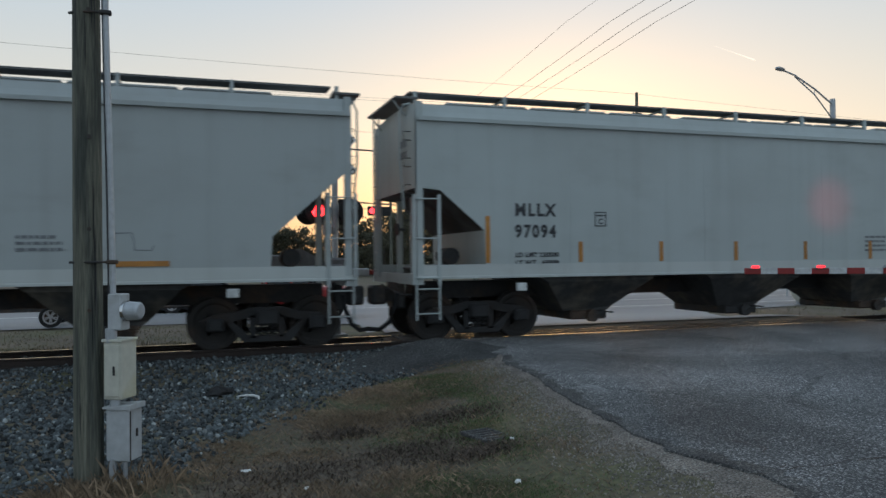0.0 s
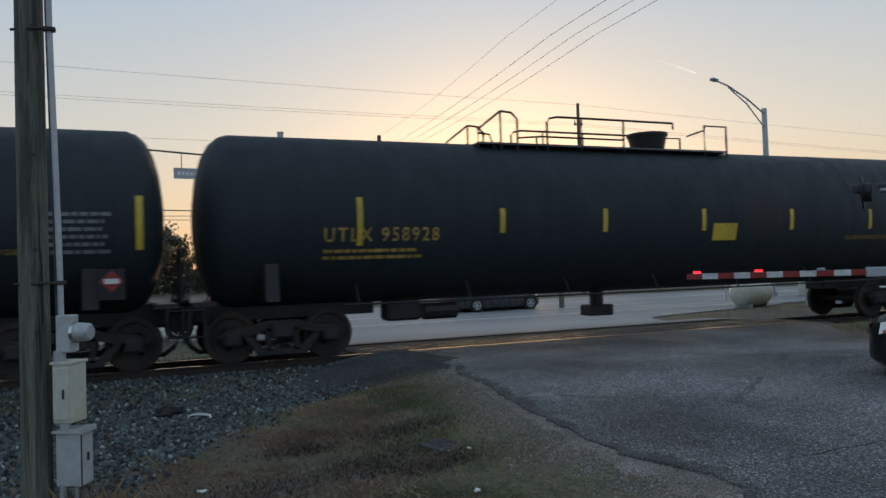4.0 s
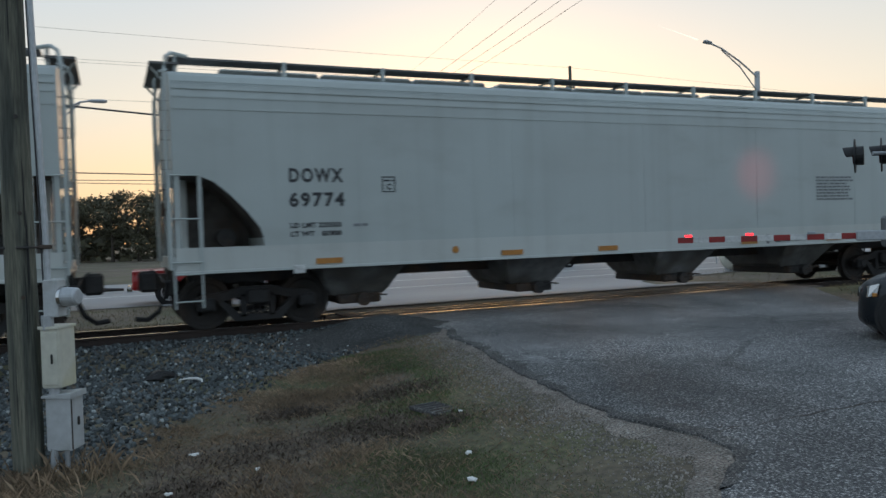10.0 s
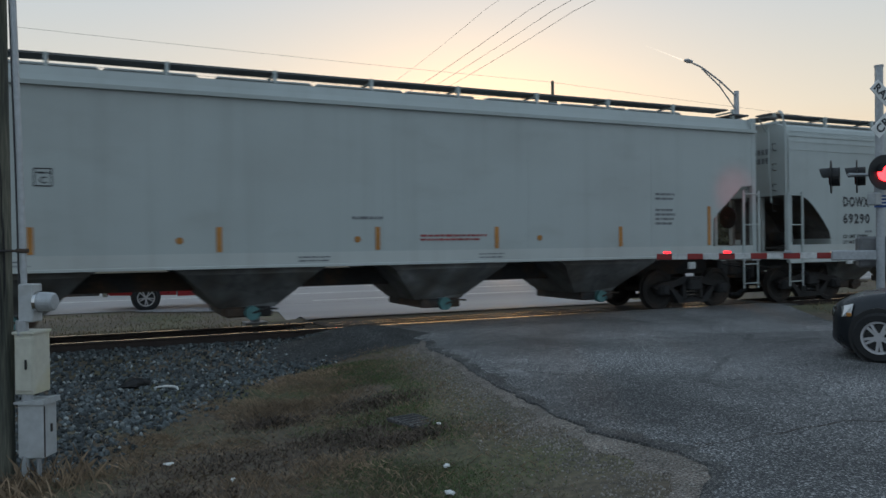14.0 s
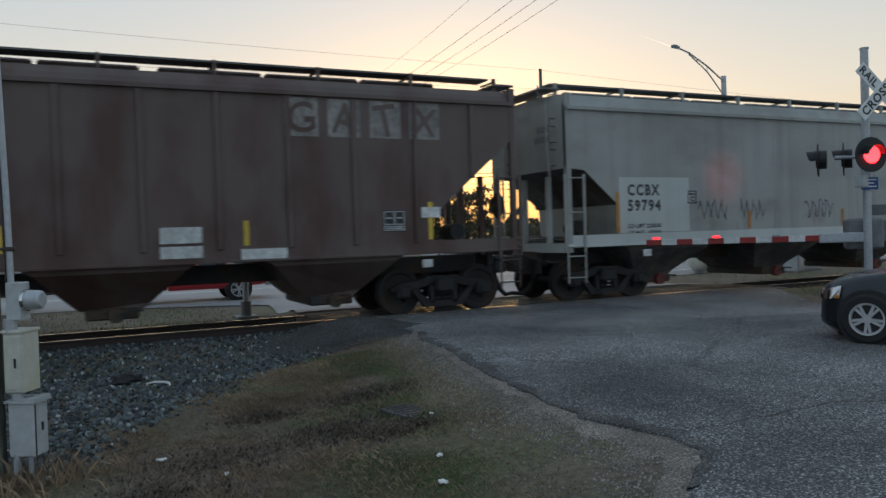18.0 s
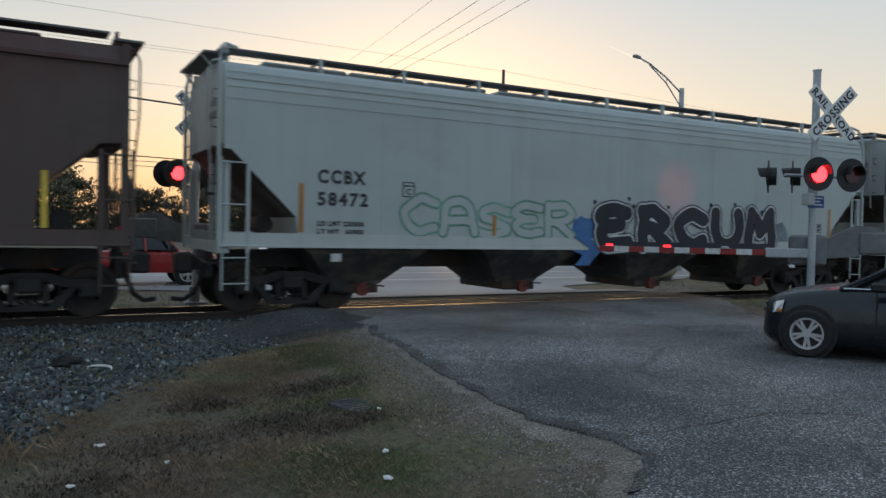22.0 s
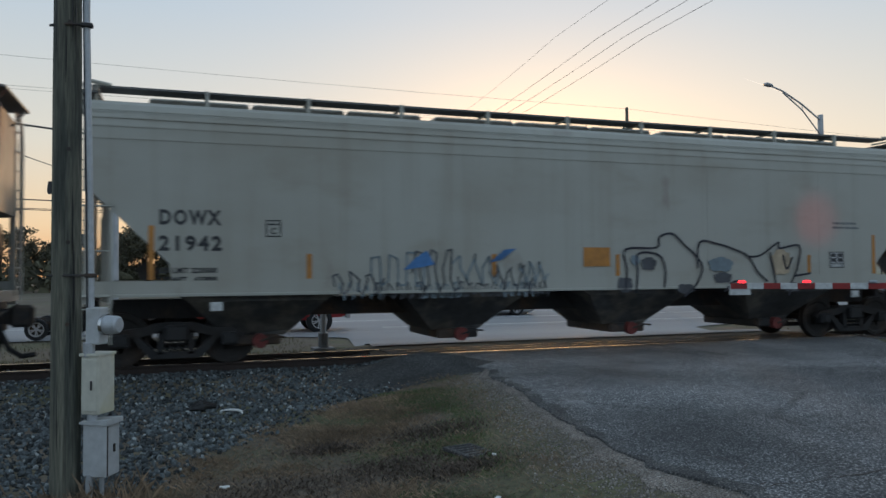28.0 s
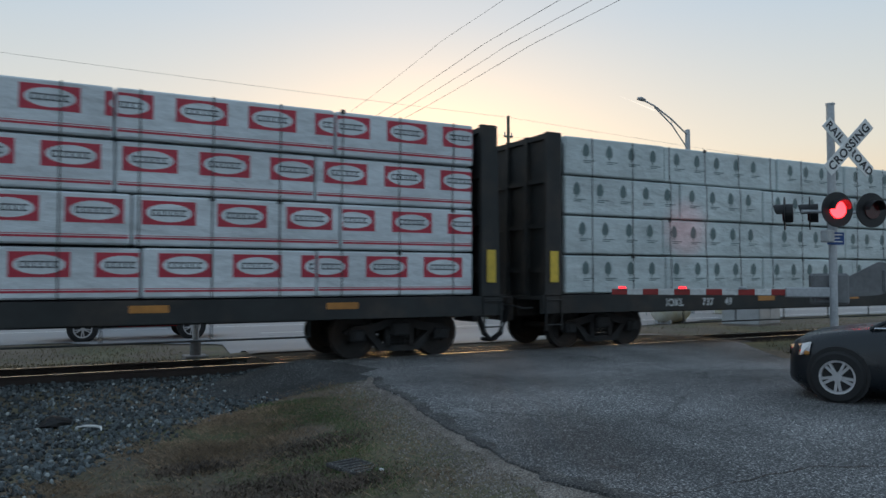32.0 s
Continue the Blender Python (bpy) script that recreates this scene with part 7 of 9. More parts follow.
    for x in (-7.95, -6.95, -5.6, -3.6):
        part("round_mark", disc(B(), (x, -1.59, 1.36), (0, 1, 0), 0.07, 0.012, 12), M["inkwhite"], t)
    cloud(-3.6, 1.75, 0.5, 0.3, G["black"], t, seed=3)
    data_panel(t, 7.0, 1.8, 0.4, 0.26)
    place(t, 343.11, 361.43)
    # white hopper with blue-black letters
    L = 17.85
    t = hopper("hopper_car", L, "round2", WHITE, SILL, "pale grey covered hopper car with bold black and blue graffiti", strips=[(-7.54, 1.48, 2.37), (-3.4, 1.48, 1.91), (7.54, 1.48, 2.37)], gate="redgate", shift=-0.4)
    marks(t, L, "CCBX", "58472", M["ink"], 1.69, 2.4, 0.41, w1=0.95, w2=1.0)
    brush("CASER", -5.53, 1.4, 4.25, 0.86, [(G["ltgreen"], 0.12, 0, 0, 9), (WHITE, 0.075, 0, 0, 9)], t, y=-1.58, seed=17)
    cloud(-0.9, 1.5, 1.0, 0.9, G["blue"], t, seed=11, n=44)
    cloud(5.2, 1.55, 1.3, 0.8, G["fadeblue"], t, seed=12, n=44)
    rr = random.Random(4)
    for k in range(16):
        cloud(-1.2 + 6.8 * rr.random(), 2.2 + 0.2 * rr.random(), 0.1, 0.09, G["navy"], t, seed=k, n=10, name="paint_dot")
    brush("ERCUM", -0.81, 1.1, 6.14, 1.26, [(G["black"], 0.235, 0, 0, 9), (G["white"], 0.205, 0, 0, 9), (G["black"], 0.165, 0, 0, 9)], t, seed=18, lap=1.1, warp=0.1)
    blob([(-1.35, 1.5), (-0.9, 1.25), (-1.3, 0.86), (-0.9, 0.86), (-0.5, 1.25), (-1.0, 1.55)], G["blue"], t, y=-1.607)
    part("paint_base", box(B(), -0.6, 5.2, -1.616, -1.588, 1.21, 1.4), G["black"], t)
    data_panel(t, 7.0, 1.8, 0.4, 0.32)
    bars(-7.2 + 2.2, 1.62, 0.5, 2, M["inkgrey"], t, seed=23)
    place(t, 362.94, 380.79)
    L = 18.57
    t = hopper("hopper_car", L, "flat", WHITE2, SILL, "pale grey covered hopper car with faint orange spray letters", strips=strips_std(L, 6), under=M["whiteunder"], shift=-0.2)
    marks(t, L, "OFOX", "10128", M["ink"], 2.39, 2.4, 0.42)
    brush("SOEL", -4.73, 1.48, 3.8, 0.82, [(G["tan"], 0.16, 0, 0, 9), (WHITE2, 0.125, 0, 0, 9)], t, y=-1.58, seed=19, lap=1.1)
    scrawl(-0.5, 1.5, 1.2, 0.5, G["tan"], t, seed=3, loops=3, thick=0.03)
    data_panel(t, 6.1, 1.8, 0.42, 0.28)
    bars(6.9, 2.2, 0.6, 5, M["inkgrey"], t, seed=24)
    bars(4.2, 1.8, 1.2, 2, M["inkgrey"], t, seed=25)
    place(t, 382.07, 400.64)
    L = 18.0
    t = hopper("hopper_car", L, "round", WHITE2, SILL, "white covered hopper car with turquoise and red graffiti", strips=[(-7.6, 1.48, 2.37), (-4.6, 1.48, 1.91), (7.5, 1.48, 2.37)], under=M["whiteunder"], shift=0.0)
    marks(t, L, "DOWX", "21510", M["ink"], 1.9, 2.4, 0.43, w1=0.98, w2=1.0)
    lettering("CENTER FLOW", -4.0, 1.12, 0.2, M["ink"], t, y=-1.594, shear=0.2, bold=0.004, width=1.0)
    D_LAYERS = [(G["redline"], 0.115, 0.0, 0.07), (G["redline"], 0.115, 0.05, 0.03), (G["black"], 0.088, 0.01, 0.0), (G["white"], 0.066, -0.01, 0.01), (G["cyan"], 0.062, 0.006, -0.006)]
    spray("DEaC", -1.5, 0.9, 3.4, 1.28, D_LAYERS, t, y=-1.607, seed=20, wob=0.02, lap=1.05, warp=0.04)
    spray("!", 1.93, 0.95, 0.36, 1.2, D_LAYERS, t, y=-1.607, seed=20, wob=0.02, lap=1.0, warp=0.04)
    cloud(4.3, 1.5, 3.6, 0.75, G["seagreen"], t, seed=13)
    brush("CARIO", 2.41, 0.92, 3.9, 1.2, [(G["redline"], 0.2, -0.03, 0.03, 9), (G["white"], 0.165, 0.012, 0, 9), (G["seagreen"], 0.155, 0, 0, 9), (G["teal"], 0.12, 0, 0, 0.3)], t, seed=21, lap=1.3, warp=0.09)
    scrawl(-3.27, 1.6, 1.0, 0.4, G["black"], t, seed=61, loops=3)
    data_panel(t, 6.7, 1.8, 0.42, 0.3)
    bars(6.0, 2.6, 1.2, 5, M["inkgrey"], t, seed=26)
    place(t, 402.03, 420.03)
    L = 17.97
    t = hopper("hopper_car", L, "round", WHITE2, SILL, "pale covered hopper car with faded blue spray letters", strips=[(-7.6, 1.48, 2.37), (-1.0, 1.48, 1.91), (2.2, 1.48, 1.91), (5.2, 1.48, 1.91), (7.5, 1.48, 2.37)], under=M["whiteunder"])
    marks(t, L, "ACFX", "68543", M["ink"], 1.94, 2.4, 0.4)
    brush("SUOQ", -5.48, 1.05, 3.13, 1.16, [(G["blue"], 0.2, 0, 0, 9), (G["greyfill"], 0.165, 0, 0, 9), (G["blue"], 0.03, 0, 0, 9)], t, seed=22, lap=1.25)
    spray("Mental", -8.8, 3.3, 0.95, 0.42, [(G["black"], -0.02, 0, 0)], t, seed=23, wob=0.15)
    spray("only", -8.4, 2.85, 0.65, 0.4, [(G["black"], -0.02, 0, 0)], t, seed=25, wob=0.2)
    place(t, 421.33, 439.3)
    # rust-streaked white hopper
    L = 17.9
    t = hopper("hopper_car", L, "round", OLDW, SILL, "white covered hopper car with heavy rust along the roof edge", strips=[(2.7, 1.48, 1.95), (7.5, 1.48, 2.37), (-2.5, 1.48, 1.95), (-7.5, 1.48, 2.37)])
    data_panel(t, 5.5, 1.8, 0.6, 0.36)
    bars(4.8, 2.2, 1.4, 4, M["inkgrey"], t, seed=27)
    blob([(-5.0, 1.08), (-3.9, 1.44), (-3.9, 1.08)], G["redline"], t, y=-1.607)
    place(t, 440.6, 458.5)
    L = 18.01
    t = hopper("hopper_car", L, "round2", BEIGE, BEIGE, "stained beige covered hopper car with blue and black outline graffiti", strips=[(-7.98, 1.48, 2.37), (-5.4, 1.48, 1.91), (-1.9, 1.48, 1.91), (0.8, 1.48, 1.91), (5.7, 1.48, 1.91), (7.6, 1.48, 2.37)], gate="redgate", shift=-0.5)
    marks(t, L, "DOWX", "21942", M["ink"], 1.14, 2.4, 0.43, w1=0.98, w2=1.0)
    for k, (x, w, h) in enumerate(((-5.0, 0.9, 0.4), (-4.3, 1.0, 0.62), (-3.5, 0.9, 0.8), (-2.7, 0.9, 0.6), (-1.9, 0.8, 0.5), (-1.4, 0.6, 0.45))):
        scrawl(x, 1.2 + 0.12 * (k % 2), w, h, G["fadeblue" if k % 2 else "dark"], t, y=-1.6 - 0.001 * k, seed=90 + k, loops=3, thick=0.03)
        scrawl(x + 0.1, 1.1, w * 0.9, 0.3, G["dark" if k % 2 else "fadeblue"], t, y=-1.597, seed=95 + k, loops=5, thick=0.022)
    blob([(-3.7, 1.62), (-3.45, 1.85), (-3.25, 1.98), (-3.35, 1.78), (-3.1, 1.72), (-3.4, 1.66)], G["blue"], t, y=-1.604)
    blob([(-2.0, 1.75), (-1.7, 2.0), (-1.45, 2.02), (-1.75, 1.8)], G["blue"], t, y=-1.604)
    lines = (
        ((0.95, 1.2), (1.0, 1.6), (0.97, 2.01), (1.7, 2.05), (1.78, 2.27), (2.1, 2.34), (2.4, 2.1), (2.65, 1.9), (2.83, 1.64), (2.68, 1.3), (2.37, 1.04)),
        ((1.2, 1.15), (1.25, 1.55), (1.26, 1.92), (1.76, 1.9), (1.91, 1.59), (1.88, 1.25)),
        ((2.7, 1.64), (2.77, 2.17), (3.2, 2.14), (3.6, 2.04), (4.02, 1.87), (4.25, 1.55), (4.51, 1.34), (4.3, 1.5)),
        ((4.02, 1.87), (4.35, 1.9), (4.82, 2.18), (4.86, 2.05), (5.41, 2.11), (5.35, 1.65), (5.2, 1.35), (5.1, 1.04)),
        ((4.6, 1.95), (4.7, 1.55), (4.75, 1.2)), ((4.95, 1.9), (5.05, 1.6), (5.2, 1.85)), ((5.3, 1.45), (5.7, 1.5)), ((3.4, 1.15), (3.7, 1.35), (4.1, 1.05)),
    )
    for k, pts in enumerate(lines):
        verts, faces, mats = [], [], []
        round_stroke(verts, faces, mats, smooth_line(pts), 0.022, -1.606 - 0.0008 * k, 0)
        me = bpy.data.meshes.new("graffiti_line")
        me.from_pydata(verts, [], faces)
        me.materials.append(G["black"])
        share("graffiti_line", me, t)
    for k, (x, z, w, h, c) in enumerate(((0.95, 1.3, 0.35, 0.3, "dark"), (1.52, 1.72, 0.35, 0.26, "dark"), (1.2, 1.8, 0.2, 0.2, "fadeblue"), (3.3, 1.7, 0.6, 0.3, "fadeblue"), (3.35, 1.42, 0.45, 0.22, "dark"), (4.9, 1.75, 0.5, 0.55, "tan"), (2.4, 1.2, 0.4, 0.2, "dark"), (5.2, 1.2, 0.4, 0.2, "dark"))):
        cloud(x, z, w, h, G[c], t, y=-1.6 - 0.0004 * k, seed=120 + k, name="paint_smear")
    part("white_patch", box(B(), 3.5, 4.05, -1.612, -1.607, 1.05, 1.28), M["inkwhite"], t)
    part("orange_sign", box(B(), 0.02, 0.62, -1.582, -1.578, 1.67, 2.05), M["orange"], t)
    data_panel(t, 6.5, 1.8, 0.42, 0.36)
    bars(6.4, 2.6, 0.9, 2, M["inkgrey"], t, seed=28)
    place(t, 459.96, 477.97)
    for mk, a, b, st in (("PPRX 170049", 479.5, 495.1, "low"), ("PPRX 170017", 496.55, 512.8, "long")):
        t, curved, on_shell, H = tank_car("tank_car", b - a, "black tank car with a long railing along its top", TANKTOP, "yellow", mk, "inkdim", st, 0.6 if st == "long" else 0.4, 1.3, r=1.66, zc=2.66, mark_x=2.0, mark_size=0.33, truck_in=0.9, strip_z=(2.45, 2.93), mark_z=1.93, strips_x=[-7.15, -5.1, -1.45, 2.95, 5.6, 7.70] if st == "long" else [-6.9, -3.85, -0.65, 2.35, 5.3])
        if st == "long":
            yellow_sign(curved, -0.5, 0.76, 1.46, 2.14)
            yellow_sign(curved, 1.5, 0.7, 1.58, 1.96, "orange")
        else:
            yellow_sign(curved, 1.5, 0.78, 1.53, 1.87, "orange")
        place(t, a, b)
    for a, b, which in ((514.25, 537.4, 0), (538.4, 562.0, 1)):
        t = lumber_car(b - a, which)
        place(t, a, b)


def lumber_car(L, which):
    """A bulkhead flat car with wrapped lumber in four layers."""
    H = L / 2
    t = thing("lumber_car", 0, 16.577, 0, ("dark bulkhead flat car loaded with white wrapped lumber with red marks", "dark bulkhead flat car loaded with white wrapped lumber with grey marks")[which], "lumber car", group="freight cars of the train")
    dk = material("dark_bulkhead_paint%d" % which, (0.02, 0.022, 0.022), 0.7, 0, 0.3, 8, 0.3, 1.0, bump=0.15, tint=(0.035, 0.03, 0.026), tint_amount=0.5)
    for s in (-1, 1):
        part("side_sill", box(B(), -H, H, s * 1.5 - 0.06, s * 1.5 + 0.06, 0.80, 1.18), dk, t)
    part("deck", box(B(), -H, H, -1.44, 1.44, 1.08, 1.16), dk, t)
    part("centre_sill", box(B(), -H + 0.2, H - 0.2, -0.3, 0.3, 0.7, 1.08), dk, t)
    for d in (-1, 1):
        bm = B()
        box(bm, d * (H - 0.24) - 0.05, d * (H - 0.24) + 0.05, -1.5, 1.5, 1.16, 4.6)
        bk = part("bulkhead", bm, dk, t)
        for y in (-1.5, -0.75, 0.0, 0.75, 1.5):
            part("bulkhead_post", fixn(prism(B(), [(d * (H - 0.48), 1.16), (d * (H - 0.05), 1.16), (d * (H - 0.12), 4.6), (d * (H - 0.48), 4.6)], "y", y - 0.06, y + 0.06)), dk, bk)
        for z in (1.7, 2.65, 3.6, 4.52):
            part("bulkhead_beam", box(B(), d * (H - 0.28) - 0.15, d * (H - 0.28) + 0.15, -1.49, 1.49, z - 0.05, z + 0.05), dk, bk)
        part("reflector", box(B(), d * (H - 0.27) - 0.1, d * (H - 0.27) + 0.1, -1.585, -1.572, 1.45, 2.1), M["yellow"], t)
        truck(t, d * (H - 2.0))
        coupler(t, d * (H + 0.02), d)
        ladder(t, d * (H - 0.05), d * (H - 0.45), -1.59, 0.45, 1.16, dk, 2, "stirrup")
    for k in range(1, 6):
        x = -H + 3.4 + k * (L - 6.8) / 5
        part("reflector", box(B(), x - 0.3, x + 0.3, -1.566, -1.561, 0.98, 1.1), M["orange"], t)
    bm = B()
    tube(bm, [(-H + 4, -1.5, 0.5), (H - 4, -1.5, 0.5)], 0.018, 5)
    for k in range(10):
        x = -H + 4 + k * (L - 8) / 9
        tube(bm, ((x, -1.5, 0.5), (x, -1.5, 0.85)), 0.016, 5)
    part("brake_rod", bm, dk, t)
    for txt, x in ((("CBRY", 2.85), ("2136", 4.3)), (("IOKL", 3.4), ("737", 4.55), ("49", 5.3)))[which]:
        lettering(txt, -H + x, 0.9, 0.24, M["inkwhite"], t, y=-1.565, bold=0.006)
    r = random.Random(90 + which)
    wrap = material(("white_wrap", "pale_wrap")[which], (0.58, 0.62, 0.64) if which == 0 else (0.5, 0.56, 0.56), 0.4, 0, 0.07, 4, 0.14, 0.8, bump=1.0, bump_scale=2.4, stretch=(0.8, 1, 1.5), relief=0.07)
    redm = material(("wrap_red", "wrap_grey")[which], ((0.42, 0.025, 0.05), (0.1, 0.15, 0.15))[which], 0.45, 0, 0.1, 8, 0.1, 1.0, bump=0)
    n = 7
    x0, x1 = -H + 0.62, H - 0.62
    hz = 0.815
    for row in range(4):
        z = 1.21 + row * 0.85
        cut = [x0 + (x1 - x0) * (k + (0.12 * r.uniform(-1, 1) if 0 < k < n else 0)) / n for k in range(n + 1)]
        for k in range(n):
            a, b = cut[k] + 0.012, cut[k + 1] - 0.012
            oy = r.uniform(-0.03, 0.03)
            dz = r.uniform(-0.012, 0.004)
            for side in (-1, 1):
                bm = B()
                y0, y1 = sorted((side * 0.12, side * (1.46 + (oy if side < 0 else 0))))
                rbox(bm, a, b, y0, y1, z, z + hz + dz, 0.03)
                p = part("lumber_pack", bm, wrap, t)
                if side > 0:
                    continue
                yy = y0 - 0.002
                if which == 0:
                    part("red_line", box(B(), a + 0.03, b - 0.03, yy - 0.001, yy + 0.002, z + 0.1, z + 0.135), redm, p)
                    part("red_line", box(B(), a + 0.03, b - 0.03, yy - 0.001, yy + 0.002, z + 0.15, z + 0.162), redm, p)
                    x = a + r.uniform(-0.2, 0.9)
                    while x < b + 0.3:
                        lo, hi = max(a + 0.015, x - 0.42), min(b - 0.015, x + 0.42)
                        if hi - lo > 0.1:
                            mk = part("red_mark", box(B(), lo, hi, yy - 0.002, yy + 0.002, z + 0.34, z + 0.73), redm, p)
                            pts = [(min(hi - 0.01, max(lo + 0.01, x + 0.36 * math.cos(q * math.pi / 12))), z + 0.535 + 0.15 * math.sin(q * math.pi / 12)) for q in range(24)]
                            if abs(pts[0][0] - pts[12][0]) > 0.04:
                                part("oval_mark", fixn(prism(B(), pts, "y", yy - 0.0045, yy - 0.0025)), wrap, mk)
                                bt = B()
                                for j in range(6):
                                    u = x - 0.27 + j * 0.092
                                    if lo < u and u + 0.075 < hi:
                                        box(bt, u, u + 0.075, yy - 0.0065, yy - 0.005, z + 0.480, z + 0.505)
                                        box(bt, u, u + 0.022, yy - 0.0065, yy - 0.005, z + 0.505, z + 0.590)
                                        box(bt, u + 0.022, u + 0.075, yy - 0.0065, yy - 0.005, z + 0.565, z + 0.590)
                                tagged(part("mark_lettering", bt, M["ink"], mk), kind="stuff")
                        x += 1.19
                else:
                    bm = B()
                    x = a + r.uniform(0.2, 0.5)
                    while x < b - 0.3:
                        prism(bm, [(x + 0.02, z + 0.42), (x + 0.15, z + 0.41), (x + 0.19, z + 0.5), (x + 0.17, z + 0.62), (x + 0.1, z + 0.7), (x + 0.03, z + 0.63), (x, z + 0.52)], "y", yy - 0.002, yy + 0.002)
                        box(bm, x + 0.07, x + 0.1, yy - 0.002, yy + 0.002, z + 0.36, z + 0.42)
                        for q, w in ((0.31, 0.34), (0.27, 0.22)):
                            box(bm, x + 0.02, x + w, yy - 0.002, yy + 0.002, z + q, z + q + 0.02)
                        x += r.uniform(0.6, 0.68)
                    part("printed_mark", fixn(bm), redm, p)
                for q in range(int((a - x0) / 1.15), int((b - x0) / 1.15) + 1):
                    x = x0 + 0.75 + q * 1.15
                    if not a + 0.05 < x < b - 0.05:
                        continue
                    part("strap", box(B(), x - 0.012, x + 0.012, yy - 0.006, yy - 0.003, z - 0.005, z + hz + 0.005), M["black"], p)
                    if r.random() < 0.25:
                        part("strap_end", rbox(B(), x - 0.045, x + 0.045, yy - 0.01, yy + 0.01, z + hz - 0.05, z + hz + 0.03, 0.008), M["black"], p)
    return t


consist()


# ---- foreground utility pole ----
def utility_pole_near():
    t = thing("utility_pole", -0.32, 8.95, -0.36, "weathered wooden utility pole with grey conduit and meter boxes", "utility pole")
    bm = B()
    rings = []
    for k in range(29):
        z = -0.3 + k * 0.375
        r = 0.124 - 0.0008 * k
        rings.append([(0.002 * k * -0.4 + r * (1 + 0.035 * noise.noise((q * 0.9, k * 0.35, 0))) * math.cos(2 * math.pi * q / 22), r * (1 + 0.035 * noise.noise((q * 0.9, k * 0.35, 4))) * math.sin(2 * math.pi * q / 22), z) for q in range(22)])
    loft(bm, rings)
    pole = part("pole", bm, M["pole"], t, smooth=True)
    # drying cracks down the grain
    rk = random.Random(6)
    for k in range(9):
        a = rk.uniform(-2.6, -0.6)
        z = rk.uniform(0.3, 4.6)
        l = rk.uniform(0.3, 0.9)
        pts = [(0.12 * math.cos(a + 0.03 * math.sin(j)), 0.12 * math.sin(a + 0.03 * math.sin(j)), z + l * j / 4) for j in range(5)]
        part("crack", tube(B(), pts, [0.001, 0.005, 0.006, 0.004, 0.001], 5), M["black"], pole)
    for z in (1.5, 2.2, 3.0, 4.1, 5.0):
        part("bolt", disc(B(), (0.02, -0.118, z), (0, 1, 0), 0.018, 0.02, 8), M["steel_dark"], t)
    part("conduit", tube(B(), ((0.207, -0.12, 1.6), (0.2, -0.12, 2.2), (0.155, -0.11, 4.1), (0.12, -0.1, 9.5)), 0.026, 10), M["galv"], t)
    part("thin_cable", tube(B(), ((0.17, -0.1, 1.6), (0.16, -0.1, 2.4), (0.125, -0.1, 4.2), (0.1, -0.09, 9.0)), 0.008, 6), M["wire"], t)
    for z, x in ((1.915, 0.2), (4.08, 0.155), (6.5, 0.14)):
        bm = B()
        rbox(bm, x - 0.05, x + 0.05, -0.16, -0.09, z - 0.018, z + 0.018, 0.008)
        tube(bm, ((-0.145, -0.03, z), (0.02, -0.13, z), (x, -0.13, z)), 0.012, 6)
        part("pipe_clamp", bm, M["steel_dark"], t)

    # the boxes stand a third of a turn round the pole
    def turned(corner, w, d):
        return pose(corner[0], corner[1], 0, 0, 0, -30) @ Matrix.Translation((-w, 0, 0))

    def cased(name, corner, w, d, z0, z1, mat_, label, r=0.01):
        bm = B()
        rbox(bm, 0, w, 0, d, z0, z1, r)
        bm.transform(turned(corner, w, d))
        return part(name, bm, mat_, t, label)

    c = (0.272, -0.2)
    mb = cased("meter_box", c, 0.13, 0.14, 1.325, 1.64, M["greybox"], "grey electric meter box")
    m = turned(c, 0.13, 0.14)
    bm = B()
    tube(bm, ((0.13, 0.07, 1.49), (0.16, 0.07, 1.49)), 0.09, 22)
    bm.transform(m)
    part("meter_ring", bm, M["chrome"], mb, "shiny steel meter ring")
    bm = B()
    tube(bm, ((0.16, 0.07, 1.49), (0.2, 0.07, 1.49), (0.265, 0.07, 1.49), (0.28, 0.07, 1.49)), [0.082, 0.08, 0.075, 0.06], 22)
    bm.transform(m)
    part("meter_cover", bm, M["galv"], mb, "round grey meter cover")
    part("pipe_joint", tube(B(), ((0.19, -0.12, 1.22), (0.19, -0.12, 1.34)), 0.05, 10), M["galv"], t)
    c = (0.275, -0.21)
    b2 = cased("breaker_box", c, 0.17, 0.23, 0.73, 1.245, M["tanbox"], "faded pale breaker box")
    m = turned(c, 0.17, 0.23)
    for name, q in (("box_hood", (-0.012, 0.182, -0.012, 0.235, 1.225, 1.25)), ("box_door", (0.012, 0.158, -0.01, 0.0, 0.76, 1.2)), ("box_latch", (0.1, 0.118, -0.022, -0.01, 0.94, 1.02))):
        bm = B()
        rbox(bm, *q, 0.004)
        bm.transform(m)
        part(name, bm, M["steel_dark"] if name == "box_latch" else M["tanbox"], b2)
    part("pipe_joint", tube(B(), ((0.22, -0.12, 0.66), (0.22, -0.12, 0.75)), 0.045, 10), M["galv"], t)
    c = (0.335, -0.23)
    b3 = cased("disconnect_box", c, 0.22, 0.2, 0.2, 0.65, M["greybox"], "light grey disconnect box")
    m = turned(c, 0.22, 0.2)
    bm = B()
    prism(bm, [(-0.02, 0.65), (-0.02, 0.668), (0.245, 0.69), (0.245, 0.645)], "y", -0.02, 0.21)
    fixn(bm)
    bm.transform(m)
    part("box_lid", bm, M["greybox"], b3)
    bm = B()
    box(bm, 0.219, 0.224, 0.015, 0.03, 0.21, 0.63)
    rbox(bm, 0.22, 0.236, 0.1, 0.12, 0.4, 0.47, 0.004)
